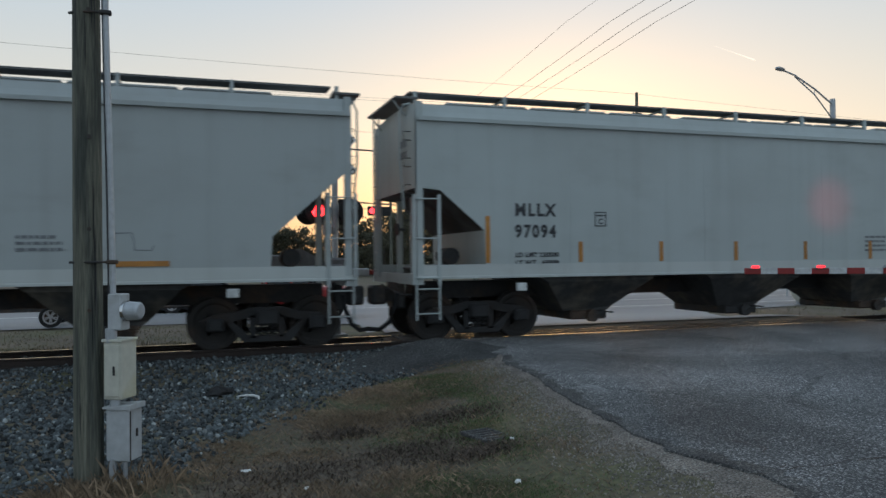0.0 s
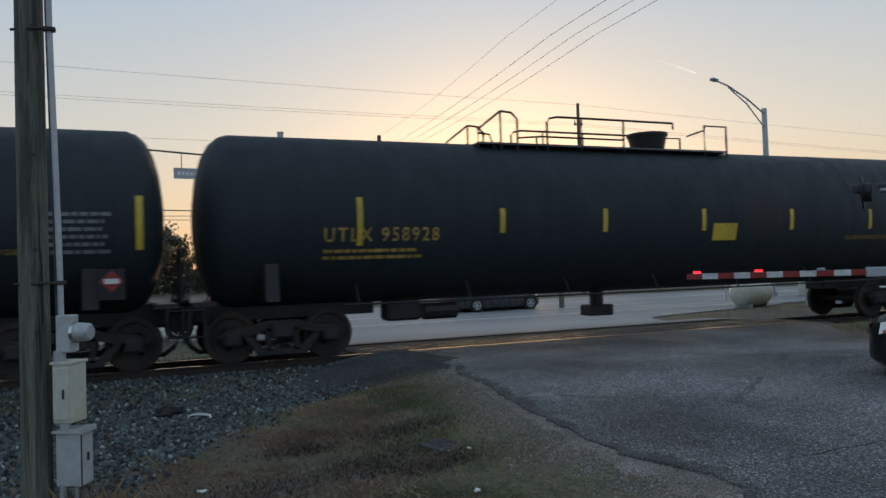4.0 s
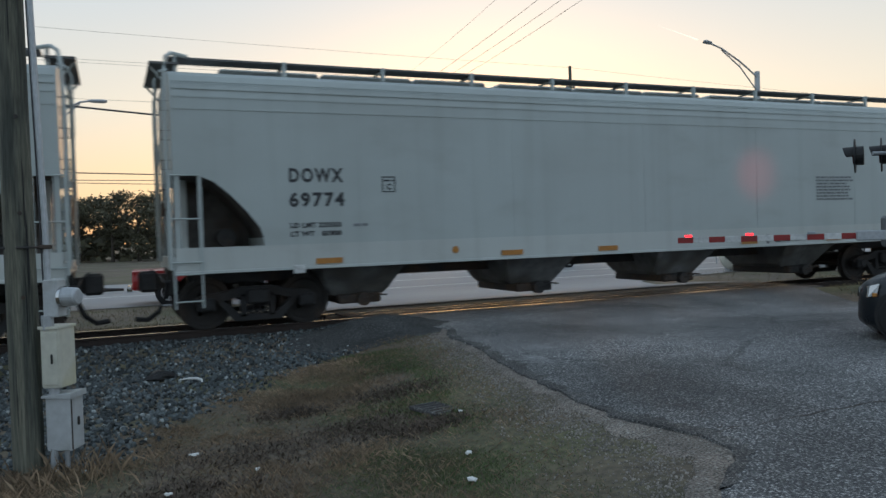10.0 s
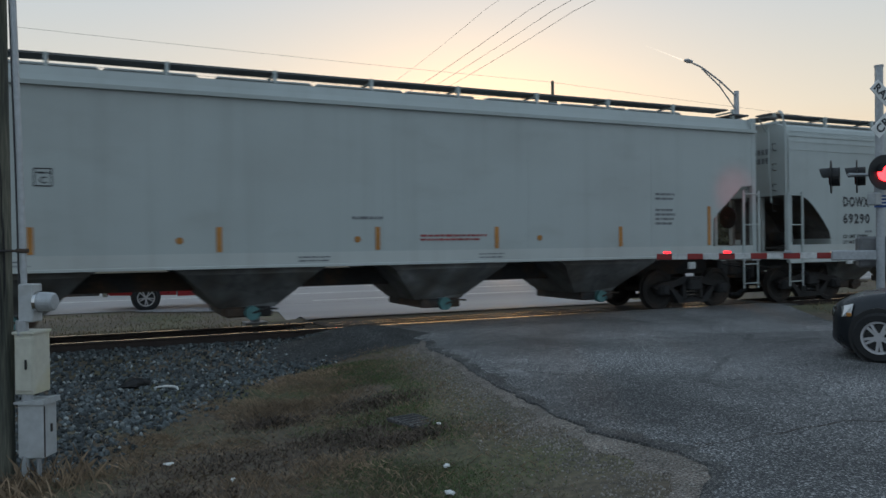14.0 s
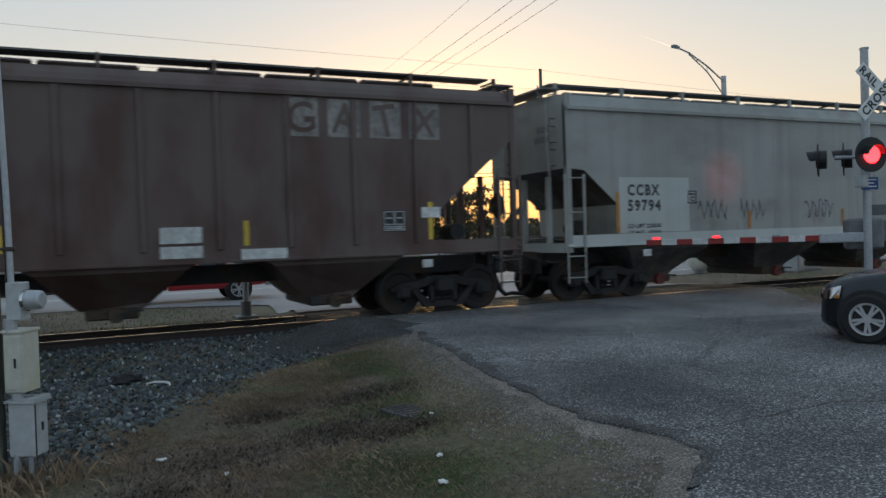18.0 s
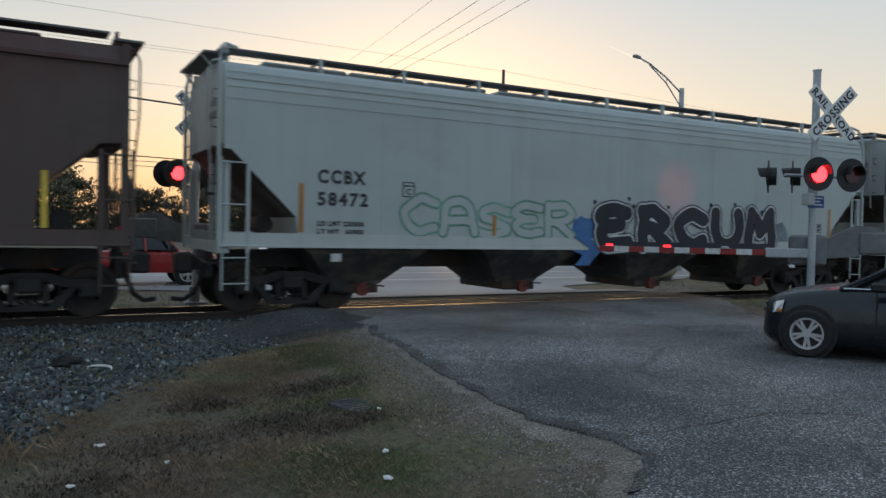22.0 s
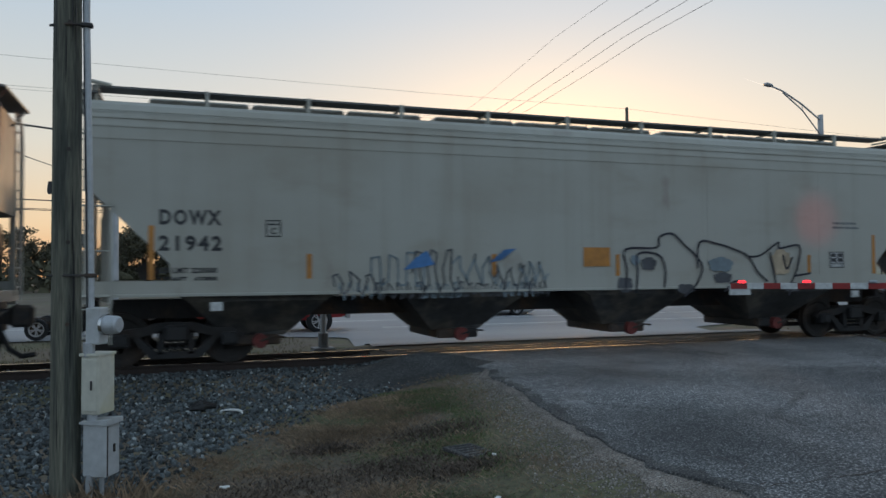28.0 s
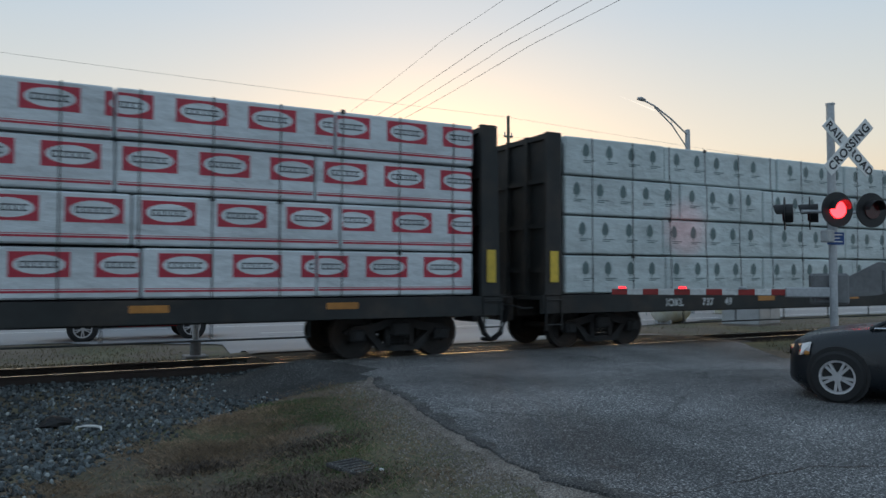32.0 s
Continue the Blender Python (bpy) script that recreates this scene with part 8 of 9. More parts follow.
    bm.transform(m)
    part("door_seam", bm, M["steel_dark"], b3)
    for x, q in ((0.2, 0.03), (0.3, 0.02)):
        part("ground_pipe", tube(B(), ((x, -0.13, -0.1), (x, -0.13, 0.22)), q, 10), M["galv"], t)


utility_pole_near()


# ---- crossing signals ----
def sign_text(txt, size, parent, m, y=-0.013):
    me = text_data(txt, size, 0.006, 0, 1.12)
    xs = [v.co.x for v in me.vertices]
    ys = [v.co.y for v in me.vertices]
    me.transform(m @ pose(0, y, 0, 90) @ Matrix.Translation((-(min(xs) + max(xs)) / 2, -(min(ys) + max(ys)) / 2, 0)))
    me.materials.append(M["ink"])
    return share("letters", me, parent)


def lamp_head(t, x, z, yaw, lit):
    """One round flasher: dark backing disc, hood and lens; it faces -y before it is turned by yaw."""
    m = pose(x[0], x[1], z, 0, 0, yaw)
    bm = B()
    disc(bm, (0, 0, 0), (0, 1, 0), 0.305, 0.02, 32)
    tube(bm, ((0, 0.01, 0), (0, 0.14, 0)), 0.17, 20)
    bm.transform(m)
    head = part("lamp_backing", bm, M["black"], t, "black round lamp backing")
    bm = B()
    rings = []
    for k in range(13):
        a = math.pi * k / 12
        rings.append([(0.17 * math.cos(a), -0.01, 0.17 * math.sin(a)), (0.165 * math.cos(a), -0.15 - 0.05 * math.sin(a), 0.165 * math.sin(a)), (0.155 * math.cos(a), -0.15 - 0.05 * math.sin(a), 0.155 * math.sin(a)), (0.16 * math.cos(a), -0.01, 0.16 * math.sin(a))])
    loft(bm, rings)
    fixn(bm)
    bm.transform(m)
    part("hood", bm, M["black"], head)
    bm = B()
    disc(bm, (0, -0.02, 0), (0, 1, 0), 0.15, 0.03, 24)
    bm.transform(m)
    part("lens", bm, M["lens_red" if lit else "lens_dark"], head, "lit red lens" if lit else "dark red lens")


def crossing_signal(x, y, z0, face, arm_to, label, heads, top=4.65, off=0.10):
    """face: degrees that the crossbuck is turned from facing -y; arm_to: the gate arm's tip."""
    t = thing("crossing_signal", x, y, z0, label, "crossing signal", group="railway crossing signals")
    h = top - z0
    bm = B()
    tube(bm, ((0, 0, 0), (0, 0, h)), 0.07, 14)
    tube(bm, ((0, 0, h), (0, 0, h + 0.03)), 0.08, 14)
    part("mast", bm, M["galv"], t)
    bm = B()
    rbox(bm, -0.25, 0.25, -0.25, 0.25, -0.05, 0.12, 0.02)
    tube(bm, ((0, 0, 0.1), (0, 0, 0.45)), 0.12, 12)
    part("mast_base", bm, M["mech"], t)
    zc = h - 0.83
    for ang, words in ((45, ("CROSS", "ING")), (-45, ("RAIL", "ROAD"))):
        m = pose(0, 0, 0, 0, 0, face) @ pose(0.0, -off - (0.014 if ang > 0 else 0), zc, 0, -ang, 0)
        bm = B()
        rbox(bm, -0.61, 0.61, -0.008, 0.008, -0.115, 0.115, 0.004)
        bm.transform(m)
        bl = part("crossbuck_blade", bm, M["white"], t, "white crossbuck blade with black letters")
        if ang > 0:
            sign_text("CROSSING", 0.21, bl, m)
        else:
            for w, dx in zip(words, (-0.36, 0.36)):
                sign_text(w, 0.19, bl, m @ Matrix.Translation((dx, 0, 0)))
    zl = 2.72 - z0
    bm = B()
    f = math.radians(face)
    c, s = math.cos(f), math.sin(f)
    tube(bm, ((-0.62 * c, -0.62 * s, zl), (0.62 * c, 0.62 * s, zl)), 0.03, 8)
    tube(bm, ((0, 0, zl - 0.5), (0, 0, zl + 0.2)), 0.09, 10)
    part("lamp_arm", bm, M["galv"], t)
    for hx, hy, yaw, lit in heads:
        lamp_head(t, (hx, hy), zl, yaw, lit)
    bm = B()
    rbox(bm, -0.3, -0.1, -0.12, 0.04, zl - 0.55, zl - 0.33, 0.02)
    part("bell_box", bm, M["greybox"], t)
    if off > 0.2:
        m = pose(0, 0, 0, 0, 0, face) @ pose(-0.02, -0.1, zl - 0.48)
        bp = part("notice_plate", rbox(B(), -0.17, 0.17, -0.006, 0.006, -0.11, 0.11, 0.003), M["signblue"], t, "small blue notice plate")
        bp.matrix_basis = m
        nb = B()
        for k in range(3):
            box(nb, -0.13, 0.13 - 0.05 * (k % 2), -0.011, -0.0065, 0.055 - 0.06 * k, 0.075 - 0.06 * k)
        tagged(part("notice_lettering", nb, M["white"], bp), kind="stuff")
    # gate mechanism and arm
    d = Vector((arm_to[0] - x, arm_to[1] - y, 0))
    length = d.length
    d.normalize()
    yaw = math.degrees(math.atan2(d.y, d.x))
    za = arm_to[2] - z0
    m = pose(0, 0, za, 0, 0, yaw)
    bm = B()
    rbox(bm, -0.3, 0.32, -0.42, -0.1, -0.22, 0.34, 0.04)
    rbox(bm, -0.2, 0.1, -0.5, -0.42, -0.1, 0.2, 0.03)
    bm.transform(m)
    gm = part("gate_mechanism", bm, M["mech"], t, "grey cast gate mechanism")
    bm = B()
    prism(bm, [(-0.1, 0.12), (0.15, -0.14), (-0.9, -0.05), (-1.35, 0.1), (-1.35, 0.5), (-0.9, 0.55)], "y", -0.6, -0.5)
    rbox(bm, -1.6, -0.95, -0.72, -0.46, 0.0, 0.42, 0.03)
    fixn(bm)
    bm.transform(m)
    part("counterweight", bm, M["mech"], gm)
    bm = B()
    rbox(bm, 0.0, 0.8, -0.1, 0.02, -0.09, 0.09, 0.02)
    bm.transform(m)
    part("arm_bracket", bm, M["galv"], gm)
    arm = new("gate_arm")
    arm.parent = t
    arm.matrix_basis = m
    n = max(4, int((length - 0.75) / 0.27))
    w = (length - 0.75) / n
    for k in range(n):
        bm = B()
        rbox(bm, 0.75 + k * w, 0.75 + (k + 1) * w, -0.065, -0.03, -0.055, 0.055, 0.006)
        part("arm_stripe", bm, M["red" if k % 2 == 0 else "inkwhite"], arm)
    for k, fx in enumerate((0.97, 0.62, 0.28)):
        lx = 0.75 + (length - 0.75) * fx - 0.1
        bm = B()
        rbox(bm, lx - 0.07, lx + 0.07, -0.085, -0.005, 0.055, 0.1, 0.015)
        part("gate_lamp", bm, M["lamp_red"] if k < 2 else M["galv"], arm, "small red gate lamp")
        bm = B()
        rbox(bm, lx - 0.1, lx + 0.1, -0.09, 0.0, 0.05, 0.06, 0.004)
        part("lamp_foot", bm, M["galv"], arm)
    return t


crossing_signal(13.27, 10.79, 0.0, -16, (10.33, 13.3, 1.28), "near crossing signal with crossbuck, flashers and a lowered striped gate", [(-0.38, -0.36, -16, True), (0.28, -0.55, -16, False), (-0.48, 0.61, 215, False), (-0.12, 0.36, 215, False)], off=0.42)
beam = bpy.data.lights.new("flasher_beam", "SPOT")
beam.energy = 70
beam.color = (1.0, 0.06, 0.06)
beam.spot_size = radians(26)
beam.spot_blend = 1.0
beam.shadow_soft_size = 0.1
new("flasher_beam", beam).matrix_world = look((13.27, 11.75, 2.74), (14.1, 15.0, 2.7))
crossing_signal(3.88, 19.6, -0.28, 2, (9.95, 19.75, 1.28), "far crossing signal with crossbuck, flashers and a lowered striped gate", [(0.36, -0.12, 8, False), (-0.42, -0.12, 8, True), (0.2, 0.22, 190, False), (-0.6, 0.22, 190, False)], top=4.9)


# ---- poles, lamps, wires ----
def street_lamp(x, y, h, arm, rz, label):
    z0 = height(x, y) - 0.05
    t = thing("street_lamp", x, y, z0, label, "street lamp", group="street lamps", rz=rz)
    h -= z0
    bm = B()
    tube(bm, ((0, 0, 0), (0, 0, h)), [0.19, 0.14], 14)
    tube(bm, ((0, 0, 0), (0, 0, 0.35)), 0.28, 14)
    part("pole", bm, M["galv"], t)
    bm = B()
    a = [(0, 0, h - 0.3), (-arm * 0.35, 0, h + 0.25), (-arm * 0.7, 0, h + 0.62), (-arm * 0.9, 0, h + 0.68)]
    tube(bm, a, 0.045, 8)
    b = [(0, 0, h - 1.1), (-arm * 0.35, 0, h - 0.05), (-arm * 0.7, 0, h + 0.55)]
    tube(bm, b, 0.035, 8)
    for f in (0.35, 0.55):
        tube(bm, ((-arm * f, 0, h + 0.25 + (f - 0.35)), (-arm * f, 0, h - 0.05 + (f - 0.35) * 1.7)), 0.02, 6)
    part("bracket_arm", bm, M["galv"], t)
    bm = B()
    loft(bm, [[(-arm * 0.88 - q * 0.8, w * math.cos(2 * math.pi * k / 10), h + 0.69 + e * math.sin(2 * math.pi * k / 10)) for k in range(10)] for q, w, e in ((0, 0.05, 0.05), (0.3, 0.16, 0.08), (0.8, 0.17, 0.09), (1.0, 0.06, 0.04))])
    part("lamp_head", bm, M["galv"], t)
    return t


street_lamp(33.6, 33.8, 10.0, 6.3, 22, "tall grey street lamp with a truss arm beside the street")
street_lamp(-2.0, 40.0, 7.45, 1.9, 180, "grey street lamp with a short arm beyond the street")


def wood_pole(x, y, top, r, arms, label):
    z0 = height(x, y) - 0.1
    t = thing("utility_pole", x, y, z0, label, "utility pole", group="far utility poles")
    bm = B()
    tube(bm, ((0, 0, 0), (0, 0, top - z0)), [r, r * 0.65], 10)
    part("pole", bm, M["pole"], t)
    for dz, w in arms:
        bm = B()
        box(bm, -w, w, -0.06, 0.06, top - z0 - dz - 0.06, top - z0 - dz + 0.06)
        part("crossarm", bm, M["pole"], t)
        for q in (-w + 0.06, w - 0.06):
            bm = B()
            tube(bm, ((q, 0, top - z0 - dz + 0.05), (q, 0, top - z0 - dz + 0.3)), 0.05, 6)
            part("insulator", bm, M["galv"], t)
    return t


wood_pole(30.77, 48.15, 13.2, 0.17, ((1.5, 0.35), (3.6, 0.25)), "tall dark utility pole with crossarms behind the street")
wood_pole(16.36, 50.0, 10.65, 0.2, ((1.6, 0.75), (2.4, 0.3)), "dark wooden utility pole with crossarms beyond the street")
wood_pole(20.2, 34.0, 6.4, 0.13, (), "plain grey signal post beside the street")
wood_pole(28.9, 75.0, 7.7, 0.25, (), "thick dark pole far down the road")
wood_pole(21.3, 80.0, 9.4, 0.18, ((1.0, 0.7),), "thin dark utility pole far down the road")
wood_pole(36.3, 75.0, 6.2, 0.22, (), "pale post far down the road")


def wire(name, pts, r, label, sag=0.0):
    bm = B()
    out = []
    for (a, b) in zip(pts, pts[1:]):
        a, b = Vector(a), Vector(b)
        for k in range(12):
            f = k / 12
            p = a.lerp(b, f)
            p.z -= sag * 4 * f * (1 - f)
            out.append(p)
    out.append(Vector(pts[-1]))
    tube(bm, out, r, 5)
    ob = part(name, bm, M["wire"])
    return tagged(ob, label, "wire", group="overhead wires")


wire("span_cable", [(-60, 30, 9.0), (-4.65, 30, 6.62), (20.2, 34, 6.33), (33.6, 33.9, 6.6)], 0.035, "thick black span cable over the street that carries signals", 0.45)
for k, (a, b) in enumerate((((14.03, 24, 9.46), (15.7, 50, 9.2)), ((14.99, 24, 9.56), (16.3, 50, 9.2)), ((15.87, 24, 9.65), (17.0, 50, 9.2)), ((12.37, 24, 9.29), (16.0, 50, 10.4)))):
    p, q = Vector(a), Vector(b)
    e = p + (p - q) * 2.0
    wire("power_line", [tuple(e), a, b], 0.008 if k < 3 else 0.005, "thin power line overhead", 0.25)
    wire("power_line", [b, (21.3 - 0.5 + k * 0.3, 80, 8.4)], 0.008, "thin power line overhead", 0.4)
for z, x1, z1 in ((11.75, -60, 13.2), (11.6, -60, 13.0), (9.6, -60, 11.0), (13.1, -60, 15.2)):
    wire("power_line", [(x1, 48.15, z1), (30.77, 48.15, z), (130, 48, z - 2.0)], 0.008, "thin power line overhead", 0.5)
wire("phone_line", [(-80, 75, 9.8), (28.9, 75, 6.5), (140, 75, 7.5)], 0.03, "black phone cable far behind the street", 0.5)
wire("phone_line", [(-80, 75, 8.6), (28.9, 75, 7.2), (140, 75, 6.0)], 0.03, "black phone cable far behind the street", 0.4)
wire("guy_wire", [(33.6, 33.8, 6.2), (26, 60, 6.6)], 0.03, "black span cable beside the lamp post", 0.5)
wire("guy_wire", [(-60, 31, 14.5), (-5.18, 31, 6.0), (-1.4, 31, 4.7)], 0.014, "thin sloping wire behind the track", 0.02)
wire("guy_wire", [(-1.4, 31, 4.7), (-2.0, 40, 5.4)], 0.014, "thin wire tied to the far lamp post", 0.1)


def hanging_shoes():
    t = thing("hanging_shoes", -3.35, 31.0, 4.7, "pair of dark shoes hanging from a wire", "shoes")
    for s in (-1, 1):
        bm = B()
        loft(bm, [[(s * 0.11 + 0.1 * w * math.cos(q), y + 0.11 * w * math.sin(q), z - 0.1 * s) for q in [k * math.pi / 4 for k in range(8)]] for y, z, w in ((0, 0.02, 0.8), (0, -0.12, 1.0), (-0.04, -0.3, 1.1), (-0.1, -0.42, 0.7))])
        part("shoe", bm, M["black"], t)
    part("laces", tube(B(), ((0, 0, -0.1), (0, 0, 0.68)), 0.02, 5), M["black"], t)


hanging_shoes()


def traffic_signal(x, y, z, w, h, rz, lit, drop=0.45):
    t = thing("traffic_signal", x, y, z, "black horizontal traffic signal hanging from a cable" + (", red light on" if lit else ", seen from behind"), "traffic signal", group="traffic signals", rz=rz)
    bm = B()
    rbox(bm, -w / 2, w / 2, -0.12, 0.12, -h / 2, h / 2, 0.03)
    part("housing", bm, M["black"], t)
    bm = B()
    tube(bm, ((0, 0, h / 2), (0, 0, h / 2 + drop)), 0.03, 6)
    part("hanger", bm, M["black"], t)
    for k in range(3):
        cx = -w / 2 + w * (k + 0.5) / 3
        bm = B()
        disc(bm, (cx, -0.13, 0), (0, 1, 0), h * 0.33, 0.02, 16)
        part("lens", bm, M["lens_red" if lit and k == 0 else "black"], t)
        bm = B()
        tube(bm, ((cx, -0.12, 0.0), (cx, -0.12, 0.01)), h * 0.36, 12)
        part("visor", bm, M["black"], t)


traffic_signal(10.23, 32.4, 5.17, 1.3, 0.57, 9, False, 0.62)
traffic_signal(13.3, 32.88, 5.17, 1.17, 0.52, 9, False, 0.62)
traffic_signal(11.3, 45, 4.45, 1.35, 0.52, 0, True)
traffic_signal(13.9, 45, 4.4, 1.2, 0.52, 0, True)
traffic_signal(32.4, 37.88, 5.66, 0.98, 0.51, -35, False, 0.2)
traffic_signal(30.7, 43.7, 5.6, 1.0, 0.5, -35, False, 0.2)
wire("signal_cable", [(-60, 45, 7.2), (9, 45, 5.1), (16, 45, 4.9), (30.77, 48.1, 5.9)], 0.03, "black cable that carries the far signals", 0.2)


def hanging_sign(x, y, z, w, h, m, rz, label, drop=0.3):
    t = thing("street_sign", x, y, z, label, "street sign", rz=rz)
    bm = B()
    rbox(bm, -w / 2, w / 2, -0.02, 0.02, -h / 2, h / 2, 0.01)
    part("panel", bm, M[m], t)
    for q in (-w * 0.28, w * 0.28):
        part("hanger", tube(B(), ((q, 0, h / 2), (q, 0, h / 2 + drop)), 0.02, 6), M["galv"], t)
    bm = B()
    for k in range(7):
        box(bm, -w * 0.4 + k * w * 0.115, -w * 0.4 + k * w * 0.115 + w * 0.08, -0.026, -0.021, -h * 0.15, h * 0.15)
    part("sign_bars", bm, M["white"], t)


hanging_sign(2.84, 31.2, 5.42, 1.3, 0.4, "galv", 9, "grey back of a street name sign hanging from a cable", 0.56)
hanging_sign(33.15, 35.36, 5.62, 1.7, 0.36, "signgreen", -73.8, "green street name sign beside the lamp post", 0.36)
hanging_sign(22.4, 46.34, 4.18, 1.02, 0.32, "galv", 12, "small pale street sign hanging over the far road", 0.85)


def stop_sign_panel():
    x, y = 29.6, 33.0
    t = thing("track_sign", x, y, height(x, y), "white sign that says do not stop on tracks", "road sign", rz=-35)
    z0 = height(x, y)
    bm = B()
    tube(bm, ((0, 0.04, 0), (0, 0.04, 3.1 - z0)), 0.035, 8)
    part("post", bm, M["galv"], t)
    bm = B()
    rbox(bm, -0.32, 0.32, -0.01, 0.012, 2.15 - z0, 3.1 - z0, 0.006)
    p = part("panel", bm, M["white"], t)
    for k, w in enumerate(("DO NOT", "STOP", "ON", "TRACKS")):
        me = text_data(w, 0.2, 0.006)
        xs = [v.co.x for v in me.vertices]
        me.transform(pose(-(min(xs) + max(xs)) / 2, -0.014, 2.88 - z0 - k * 0.22, 90))
        me.materials.append(M["ink"])
        share("letters", me, p)


stop_sign_panel()


# ---- cabinets beyond the crossing ----
def cabinet(x, y, w, d, h, m, label, rz=0):
    t = thing("equipment_cabinet", x, y, height(x, y), label, "cabinet", rz=rz)
    bm = B()
    rbox(bm, -w / 2, w / 2, -d / 2, d / 2, 0.05, h, 0.03)
    part("body", bm, m, t)
    bm = B()
    rbox(bm, -w / 2 - 0.06, w / 2 + 0.06, -d / 2 - 0.06, d / 2 + 0.06, h, h + 0.09, 0.02)
    part("roof", bm, m, t)
    for s in (-1, 1):
        bm = B()
        rbox(bm, min(s * 0.02, s * (w / 2 - 0.06)), max(s * 0.02, s * (w / 2 - 0.06)), -d / 2 - 0.02, -d / 2, 0.15, h - 0.1, 0.008)
        dr = part("door", bm, m, t)
        bm = B()
        box(bm, s * 0.1 - 0.02, s * 0.1 + 0.02, -d / 2 - 0.045, -d / 2 - 0.02, h * 0.45, h * 0.58)
        part("handle", bm, M["steel_dark"], dr)
    bm = B()
    rbox(bm, -w / 2 - 0.1, w / 2 + 0.1, -d / 2 - 0.1, d / 2 + 0.1, -0.1, 0.05, 0.02)
    part("plinth", bm, M["shoulder"], t)


cabinet(28.6, 25.4, 2.6, 1.6, 1.5, M["galv"], "silver equipment cabinet beside the track", 20)
cabinet(35.8, 32.2, 2.2, 1.8, 2.9, M["tanbox"], "pale equipment cabinet beside the street", 10)


def mound_tank():
    t = thing("propane_tank", 26.0, 27.6, height(26, 27.6), "tan rounded storage tank in the grass beyond the track", "tank", rz=14)
    bm = B()
    rings = []
    for x, r in ((-1.05, 0.05), (-1.0, 0.35), (-0.85, 0.55), (-0.6, 0.62), (0.6, 0.62), (0.85, 0.55), (1.0, 0.35), (1.05, 0.05)):
        rings.append([(x, r * math.cos(2 * math.pi * k / 20), 0.66 + r * math.sin(2 * math.pi * k / 20)) for k in range(20)])
    loft(bm, rings)
    part("shell", bm, M["tanbox"], t, smooth=True)
    for x in (-0.6, 0.6):
        part("foot", rbox(B(), x - 0.08, x + 0.08, -0.4, 0.4, 0, 0.25, 0.02), M["galv"], t)


mound_tank()


# ---- vehicles ----
def wheel_parts(t, x, y, r, w, alloy, spokes=5):
    m = pose(x, y, r)
    bm = B()
    prof = [(r - 0.11, -w / 2), (r - 0.03, -w / 2), (r, -w / 2 + 0.03), (r, w / 2 - 0.03), (r - 0.03, w / 2), (r - 0.11, w / 2)]
    n = 28
    loft(bm, [[(q * math.cos(2 * math.pi * k / n), yy, q * math.sin(2 * math.pi * k / n)) for q, yy in prof] for k in range(n + 1)], closed=True, cap=False)
    fixn(bm)
    bm.transform(m)
    wh = part("wheel", bm, M["tyre"], t, smooth=False)
    s = -1 if y < 0 else 1
    bm = B()
    yy = s * (w / 2 - 0.03)
    loft(bm, [[(q * math.cos(2 * math.pi * k / n), y2, q * math.sin(2 * math.pi * k / n)) for q, y2 in ((r - 0.12, yy), (r - 0.095, yy + s * 0.025), (r - 0.135, yy + s * 0.02), (r - 0.15, yy - s * 0.06))] for k in range(n + 1)], closed=True, cap=False)
    for k in range(spokes):
        for o in (-0.17, 0.17):
            a = 2 * math.pi * k / spokes + o + 0.3
            q = B()
            box(q, 0.03, r - 0.12, min(yy - s * 0.03, yy + s * 0.012), max(yy - s * 0.03, yy + s * 0.012), -0.017, 0.017)
            merge(bm, q, pose(0, 0, 0, 0, math.degrees(a), 0))
    disc(bm, (0, yy, 0), (0, 1, 0), 0.06, 0.05, 12)
    fixn(bm)
    bm.transform(m)
    part("rim", bm, alloy, wh)
    bm = B()
    disc(bm, (0, yy - s * 0.07, 0), (0, 1, 0), r - 0.13, 0.02, 20)
    bm.transform(m)
    part("brake_disc", bm, M["steel_dark"], wh)


def section_body(bm, stations, flat=0.0):
    """Car body from stations: x, half width, bottom z, waist z, top z, half width at top."""
    rings = []
    for x, w, zb, zw, zt, wt in stations:
        half = [(-w * 0.96, zb), (-w, zb + 0.12), (-w, zb + (zw - zb) * 0.6), (-w * 0.97, zw), (-wt, zt - 0.03), (-wt * 0.85, zt)]
        rings.append([(x, y, z) for y, z in half] + [(x, -y, z) for y, z in half[::-1]])
    loft(bm, rings)
    return fixn(bm)


